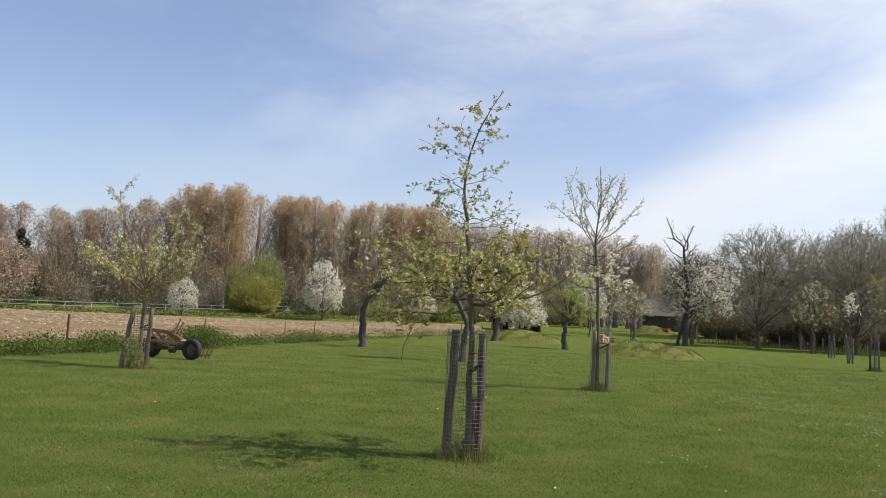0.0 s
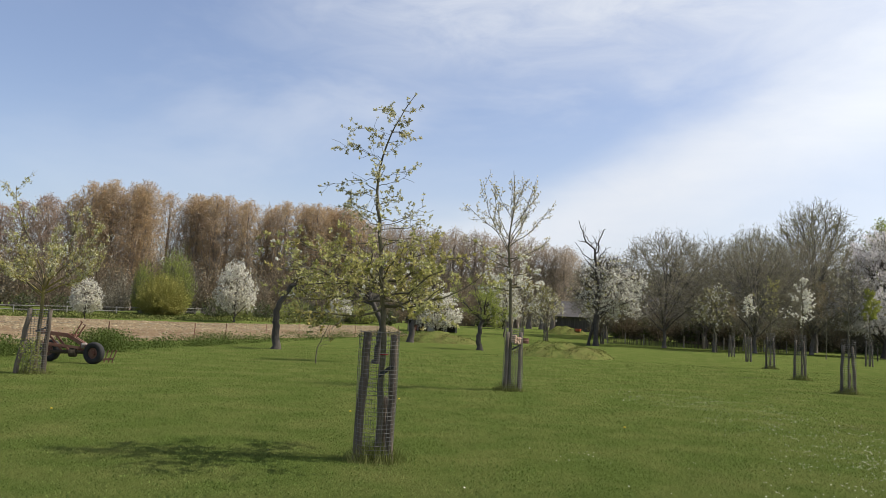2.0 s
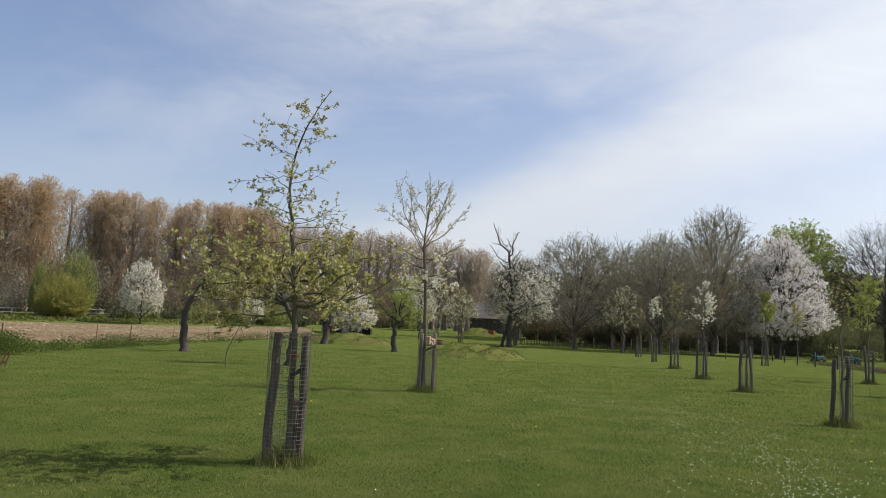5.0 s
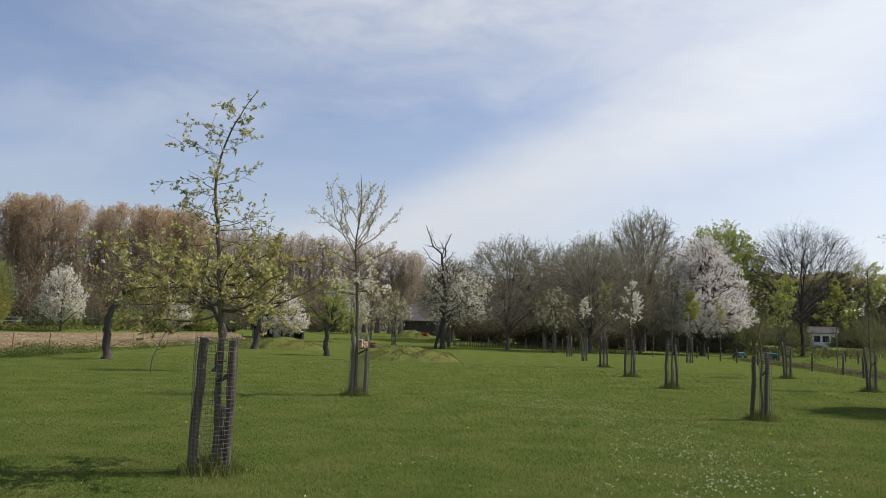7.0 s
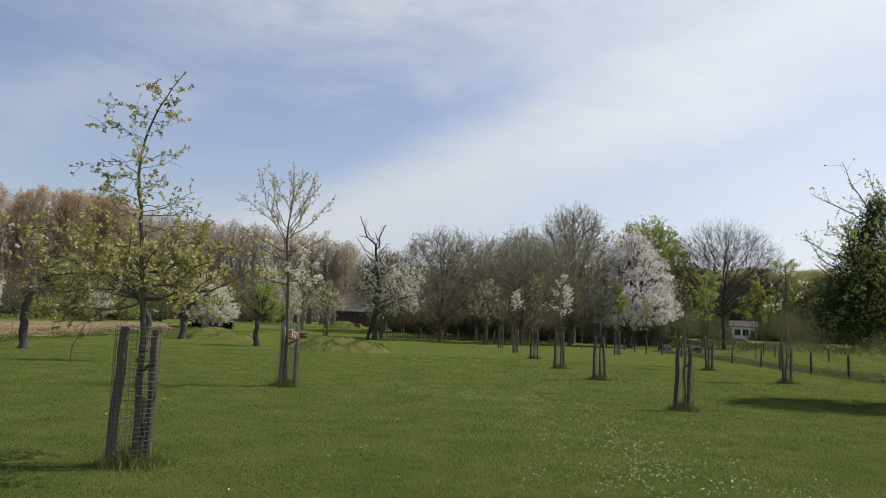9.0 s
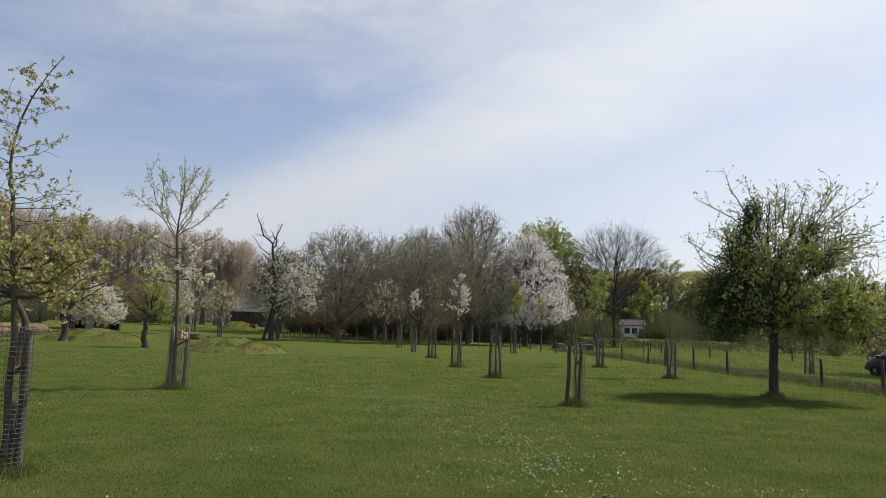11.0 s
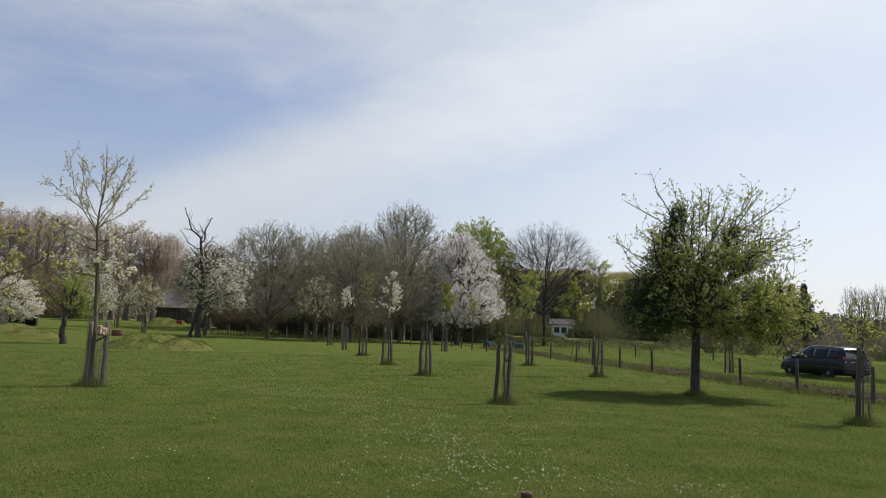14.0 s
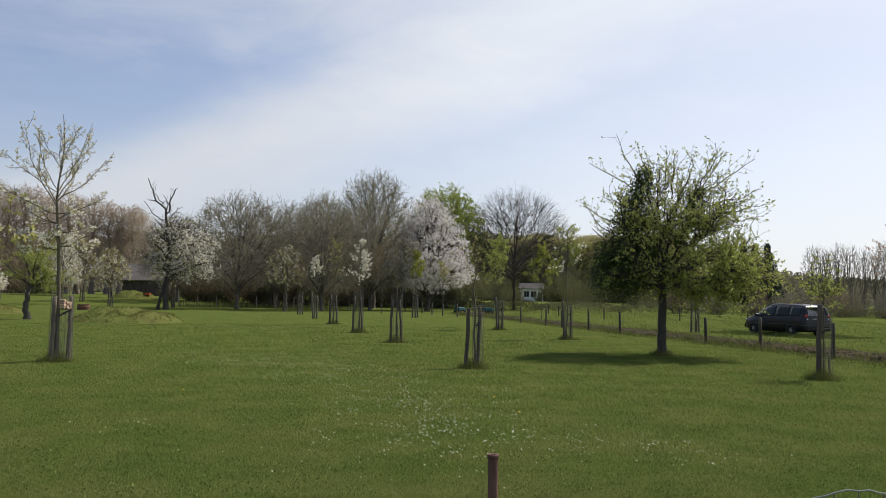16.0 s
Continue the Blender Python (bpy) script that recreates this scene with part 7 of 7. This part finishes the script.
def gable_house(name, label, category, x, y, turn, w, d, eaves, ridge, wall, roof, openings):
    """A simple building: four walls with openings, a pitched roof with overhang. openings: rows (kind, along the front, sill, width, height)."""
    t = thing(name, x, y, gz(x, y), turn)
    th = 0.25
    xs = sorted({-w / 2, w / 2, *[o[1] - o[3] / 2 for o in openings], *[o[1] + o[3] / 2 for o in openings]})
    zs = sorted({0.0, eaves, *[o[2] for o in openings], *[o[2] + o[4] for o in openings]})
    bm = bmesh.new()
    for a, b in zip(xs[:-1], xs[1:]):
        for c, e in zip(zs[:-1], zs[1:]):
            mx, mz = (a + b) / 2, (c + e) / 2
            if any(abs(mx - o[1]) < o[3] / 2 and o[2] < mz < o[2] + o[4] for o in openings):
                continue
            box(bm, (mx, -d / 2 + th / 2, mz), (b - a, th, e - c))
    bmesh.ops.remove_doubles(bm, verts=bm.verts, dist=0.001)
    part("front_wall", bm, M[wall], t)
    bm = bmesh.new()
    box(bm, (0, d / 2 - th / 2, eaves / 2), (w, th, eaves))
    part("back_wall", bm, M[wall], t)
    for s in (-1, 1):
        bm = bmesh.new()
        x0, x1 = s * w / 2, s * (w / 2 - th)
        pts = [(-d / 2 + th, 0), (d / 2 - th, 0), (d / 2 - th, eaves), (0, ridge - 0.12), (-d / 2 + th, eaves)]
        va = [bm.verts.new((x0, p, q)) for p, q in pts]
        vb = [bm.verts.new((x1, p, q)) for p, q in pts]
        bm.faces.new(va), bm.faces.new(vb[::-1])
        for k in range(5):
            bm.faces.new((va[k], vb[k], vb[(k + 1) % 5], va[(k + 1) % 5]))
        bmesh.ops.recalc_face_normals(bm, faces=bm.faces)
        part("gable_wall", bm, M[wall], t)
        bm = bmesh.new()
        slope = math.atan2(ridge - eaves, d / 2)
        ln = math.hypot(ridge - eaves, d / 2) + 0.5
        mid = (0, s * (d / 4 + 0.15), (eaves + ridge) / 2 - 0.03)
        box(bm, mid, (w + 0.7, ln, 0.14), 0, -s * math.degrees(slope))
        part("roof", bm, M[roof], t)
    for kind, ox, oz, ow, oh in openings:
        o = new("window" if kind == "window" else "door")
        o.parent = t
        o.location = (ox, -d / 2 + th * 0.5, oz)
        if kind == "window":
            bm = bmesh.new()
            for p, q in (((-ow / 2 + 0.04, 0, oh / 2), (0.08, 0.1, oh)), ((ow / 2 - 0.04, 0, oh / 2), (0.08, 0.1, oh)), ((0, 0, 0.04), (ow - 0.16, 0.1, 0.08)), ((0, 0, oh - 0.04), (ow - 0.16, 0.1, 0.08)), ((0, 0, oh / 2), (0.06, 0.08, oh - 0.16))):
                box(bm, p, q)
            part("frame", bm, M["rail"], o)
            bm = bmesh.new()
            box(bm, (0, 0.03, oh / 2), (ow - 0.12, 0.02, oh - 0.12))
            part("pane", bm, M["window"], o)
        else:
            bm = bmesh.new()
            box(bm, (0, 0.04, oh / 2), (ow, 0.06, oh))
            part("leaf", bm, M["dark_wood"], o)
    return tagged(t, label, category)


implement()
car()
gable_house("house", "white rendered farmhouse with dark windows behind a hedge", "house", 114.0, 152.0, -36, 5.4, 5.0, 3.1, 4.3, "white_wall", "roof_grey",
            [("window", -1.2, 1.0, 1.3, 1.4), ("window", 0.5, 1.0, 1.3, 1.4), ("door", 2.0, 0.0, 1.0, 2.1)])
gable_house("barn", "dark timber barn with a grey roof at the lawn's end", "barn", 21.2, 126.0, -8, 6.4, 6.0, 2.4, 4.6, "dark_wood", "roof_grey",
            [("door", -1.5, 0.0, 2.4, 1.9), ("window", 2.4, 1.2, 0.8, 0.6)])
gable_house("barn", "long dark barn with a grey roof among trees", "barn", 36.0, 140.0, -14, 14.0, 8.0, 3.2, 6.6, "dark_wood", "roof_grey",
            [("door", -2.5, 0.0, 3.0, 2.4), ("window", 3.0, 1.2, 1.2, 0.8)])


def shed():
    """A long low open shed with dark bays."""
    t = thing("open_shed", -1.4, 101.0, gz(-1.4, 101.0), -2)
    for x in (-4.2, -2.5, -0.8, 0.9, 2.6, 4.2):
        bm = bmesh.new()
        box(bm, (x, -1.4, 0.8), (0.14, 0.14, 1.6), 0, 0, 0.01)
        part("post", bm, M["old_wood"], t)
    bm = bmesh.new()
    box(bm, (0, 1.5, 0.9), (8.6, 0.12, 1.8))
    part("back_wall", bm, M["dark_wood"], t)
    for x in (-4.3, 4.3):
        bm = bmesh.new()
        box(bm, (x, 0.05, 0.85), (0.12, 2.7, 1.7))
        part("side_wall", bm, M["dark_wood"], t)
    bm = bmesh.new()
    box(bm, (0, 0, 1.86), (9.2, 3.9, 0.10), 0, -5)
    part("roof", bm, M["dark_wood"], t, "dark weathered roof")
    bm = bmesh.new()
    box(bm, (-0.1, -1.50, 0.62), (1.2, 0.06, 1.1), 0, 0, 0.01)
    part("hurdle", bm, M["rail"], t, "pale wooden hurdle")
    bm = bmesh.new()
    box(bm, (-3.3, -0.3, 0.55), (1.6, 1.2, 0.8), 0, 0, 0.1)
    part("red_box", bm, M["rust"], t, "dull red box")
    t.scale = (0.72, 1, 0.8)
    tagged(t, "long low open timber shed with dark bays", "shed")


def hedge(name, label, line, height, depth, count, mats, seed):
    """A continuous clipped or rough hedge along a line of plan points."""
    rng = np.random.default_rng(seed)
    pts = np.array(line, float)
    t = thing(name, pts[0][0], pts[0][1], 0)
    xy = scatter_line(rng, count, pts, depth * 0.4)
    top = height * (0.85 + 0.15 * np.sin(xy[:, 0] * 0.9) + 0.1 * np.sin(xy[:, 0] * 2.3 + 1))
    z = ground_z(xy[:, 0], xy[:, 1]) + top * rng.uniform(0, 1, count) ** 0.7
    C = np.stack([xy[:, 0] - pts[0][0], xy[:, 1] - pts[0][1], z], -1)
    cut = rng.uniform(0, 1, count) < 0.65
    for nm, sel, mat in (("foliage", cut, mats[0]), ("twigwork", ~cut, mats[1])):
        slim = nm == "twigwork"
        tagged(build(nm, *cards(rng, C[sel], 0.40 if slim else 0.15, 0.03 if slim else 0.10, up=0.5), M[mat], t), kind="stuff")
    tagged(t, label, "hedge")


def bundle():
    """Short pale wood pieces hung between the stakes of the second tree's guard."""
    t = thing("wood_bundle", 1.84, 20.02, gz(1.84, 20.02) + 1.24, 38)
    rng = np.random.default_rng(12)
    for k in range(13):
        x, z = (k % 4) * 0.055 - 0.08 + rng.normal() * 0.008, (k // 4) * 0.055 + rng.normal() * 0.008
        bm = bmesh.new()
        rod(bm, (x, -0.05 + rng.normal() * 0.015, z), (x, 0.09, z), 0.028, sides=8)
        part("wood_piece", bm, M["cut_wood"], t)
    bm = bmesh.new()
    rod(bm, (-0.12, 0.02, -0.035), (0.14, 0.02, -0.03), 0.012, sides=6)
    part("hanger_bar", bm, M["stake"], t)
    tagged(t, "bundle of short pale wood pieces hung on the guard", "bundle")


def machine(x, y, turn, s, mat, label):
    t = thing("farm_machine", x, y, gz(x, y), turn)
    for c, q in (((0, 0, 1.0), (1.9, 1.2, 0.7)), ((1.2, 0, 0.85), (0.8, 0.9, 0.5))):
        bm = bmesh.new()
        box(bm, c, q, 0, 0, 0.08)
        part("casing", bm, M[mat], t)
    bm = bmesh.new()
    bar(bm, (-0.9, 0.4, 1.3), (-0.9, 0.4, 1.9), 0.06)
    bar(bm, (-0.2, 0.4, 1.3), (-0.2, 0.4, 1.9), 0.06)
    bar(bm, (-0.9, 0.4, 1.9), (-0.2, 0.4, 1.9), 0.06)
    part("bar", bm, M[mat], t)
    for wx in (-0.6, 0.9):
        for wy in (-0.7, 0.7):
            wheel(t, (wx, wy, 0.38), 0.38, 0.22, 90, M["rust"], 0.5)
    t.scale = (s, s, s)
    tagged(t, label, "machine", "teal machines")


def near_post():
    """An open rusty pipe with a thick rim."""
    t = thing("metal_post", 2.03, 2.80, gz(2.03, 2.8))
    k = 20
    a = np.arange(k) * 2 * np.pi / k
    for nm, prof, lab in (("pipe", [(0.0205, -0.2), (0.0205, 0.4), (0.0205, 0.985)], "rust-brown pipe"), ("rim", [(0.0205, 0.980), (0.0235, 0.982), (0.0235, 0.997), (0.0225, 1.0), (0.0125, 1.0), (0.0115, 0.996), (0.0115, 0.80)], "paler worn rim")):
        V = np.array([[(r * math.cos(q), r * math.sin(q), z) for r, z in prof] for q in a])
        i = np.arange(k * len(prof)).reshape(k, len(prof))
        j = np.roll(i, -1, axis=0)
        F = np.stack([i[:, :-1], j[:, :-1], j[:, 1:], i[:, 1:]], -1).reshape(-1, 4)
        build(nm, V.reshape(-1, 3), F, M["rust_pipe"], t, lab)
    tagged(t, "open rusty iron pipe standing in the lawn", "post")


def near_netting():
    """Wire edging whose wavy top strand shows beside the path."""
    t = thing("wire_edging", 2.72, 1.76, gz(2.72, 1.76))
    ax, ay = 0.545, -0.838
    xs = np.linspace(-0.17, 1.3, 44)
    drop = lambda s: -0.10 * np.clip((0.06 - s) / 0.23, 0, 1) ** 1.3
    for h in (1.013, 0.93, 0.84, 0.70, 0.52, 0.30, 0.08):
        P = np.array([[(ax * s, ay * s, h + drop(s) * h + 0.0035 * math.sin(s * 75) * (h > 1)) for s in xs]])
        build("strand", *tubes(P, np.full((1, 44), 0.0030 if h > 1 else 0.0018), 6), M["wire_bright" if h > 1 else "wire"], t)
    for k in range(20):
        s = -0.15 + 0.073 * k
        P = np.array([[(ax * s, ay * s, z) for z in (0.0, 0.4, 0.8, 1.012 + float(drop(s)))]])
        build("upright", *tubes(P, np.full((1, 4), 0.0026), 5), M["wire"], t)
    tagged(t, "dark wire edging mesh with a wavy pale top strand", "wire mesh")


def barrel():
    t = thing("rusty_drum", 7.6, 74.0, gz(7.6, 74))
    prof = [(0.72, 0.0), (0.74, 0.05), (0.72, 0.30), (0.75, 0.33), (0.72, 0.36), (0.72, 0.62), (0.74, 0.64), (0.70, 0.64), (0.69, 0.1), (0.0, 0.1)]
    k = 24
    a = np.arange(k) * 2 * np.pi / k
    V = np.array([[(r * math.cos(q), r * math.sin(q), z) for r, z in prof] for q in a])
    i = np.arange(k * len(prof)).reshape(k, len(prof))
    j = np.roll(i, -1, axis=0)
    F = np.stack([i[:, :-1], j[:, :-1], j[:, 1:], i[:, 1:]], -1).reshape(-1, 4)
    build("drum_shell", V.reshape(-1, 3), F, M["rust"], t)
    t.scale = (0.68, 0.68, 0.75)
    tagged(t, "low rusty round drum on the lawn", "drum")


def stick():
    t = thing("dead_stick", -4.5, 27.8, gz(-4.5, 27.8))
    rng = np.random.default_rng(9)
    P, R = trunk_line([(0, 0, -0.1), (-0.03, 0, 0.35), (0.12, 0, 0.8), (0.42, -0.1, 1.45)], 0.032, 0.009, 9, rng, 0.012)
    Q, S = grow(rng, P, R, 4, 0.4, 0.9, (35, 60), 0.2, 0, 0.1, 4, 0.6, 0.4)
    build("twig", *join([tubes(P, R, 6), tubes(Q, S, 4)]), M["bark"], t)
    tagged(t, "crooked dead stick standing in the lawn", "stick")


shed()
machine(42.0, 68.0, 20, 0.5, "teal", "teal farm machine parked behind the fence")
machine(44.3, 66.4, 0, 0.5, "teal", "teal farm machine on red wheels behind the fence")
near_post()
near_netting()
barrel()
stick()
bundle()
hedge("field_hedge", "dark clipped hedge behind the far meadow", [(50.0, 99.0), (62.0, 92.0), (76.0, 80.0), (92.0, 62.0), (104.0, 44.0)], 1.5, 1.3, 36000, ("undergrowth", "leaf_hedge"), 71)
hedge("boundary_hedge", "dark rough hedge at the end of the lawn", [(25.5, 106.0), (34.0, 101.0), (44.0, 98.0), (52.0, 98.0)], 3.2, 2.2, 18000, ("undergrowth", "twig_brown"), 72)


def small_things():
    """Red tape on the apple tree, a red-orange tub far down the lawn."""
    t = thing("red_tape", -0.775, 9.43, 1.26)
    P = np.array([[(0.05 * math.cos(a), 0.05 * math.sin(a), 0.0) for a in np.linspace(0, 6.283, 13)]])
    build("band", *tubes(P, np.full((1, 13), 0.007), 5), M["redlamp"], t)
    tagged(t, "strip of red tape tied round the apple trunk", "tape")
    t = thing("plastic_tub", 18.9, 110.0, gz(18.9, 110.0) + 0.5)
    bm = bmesh.new()
    rod(bm, (0, 0, 0), (0, 0, 0.35), 0.40, 0.46, 16)
    part("tub", bm, M["orange"], t)
    tagged(t, "orange-red plastic tub on the grass hump", "tub")
    rng = np.random.default_rng(15)
    b = thing("bramble", -9.85, 18.62, gz(-9.85, 18.62))
    P0 = np.array([[(rng.normal() * 0.08, rng.normal() * 0.08, 0), (rng.normal() * 0.12, rng.normal() * 0.12, 0.4), (rng.normal() * 0.2, rng.normal() * 0.15, 0.75)] for _ in range(9)])
    tagged(build("cane_clump", *tubes(P0, np.full((9, 3), 0.006), 4), M["bark"], b), kind="stuff")
    tagged(build("foliage", *cards(rng, along(rng, P0, 520, 0.05, 1, 0.07), 0.06, 0.04), M["leaf_spring"], b), kind="stuff")
    tagged(b, "green bramble growing inside the leaning guard", "bramble")


small_things()
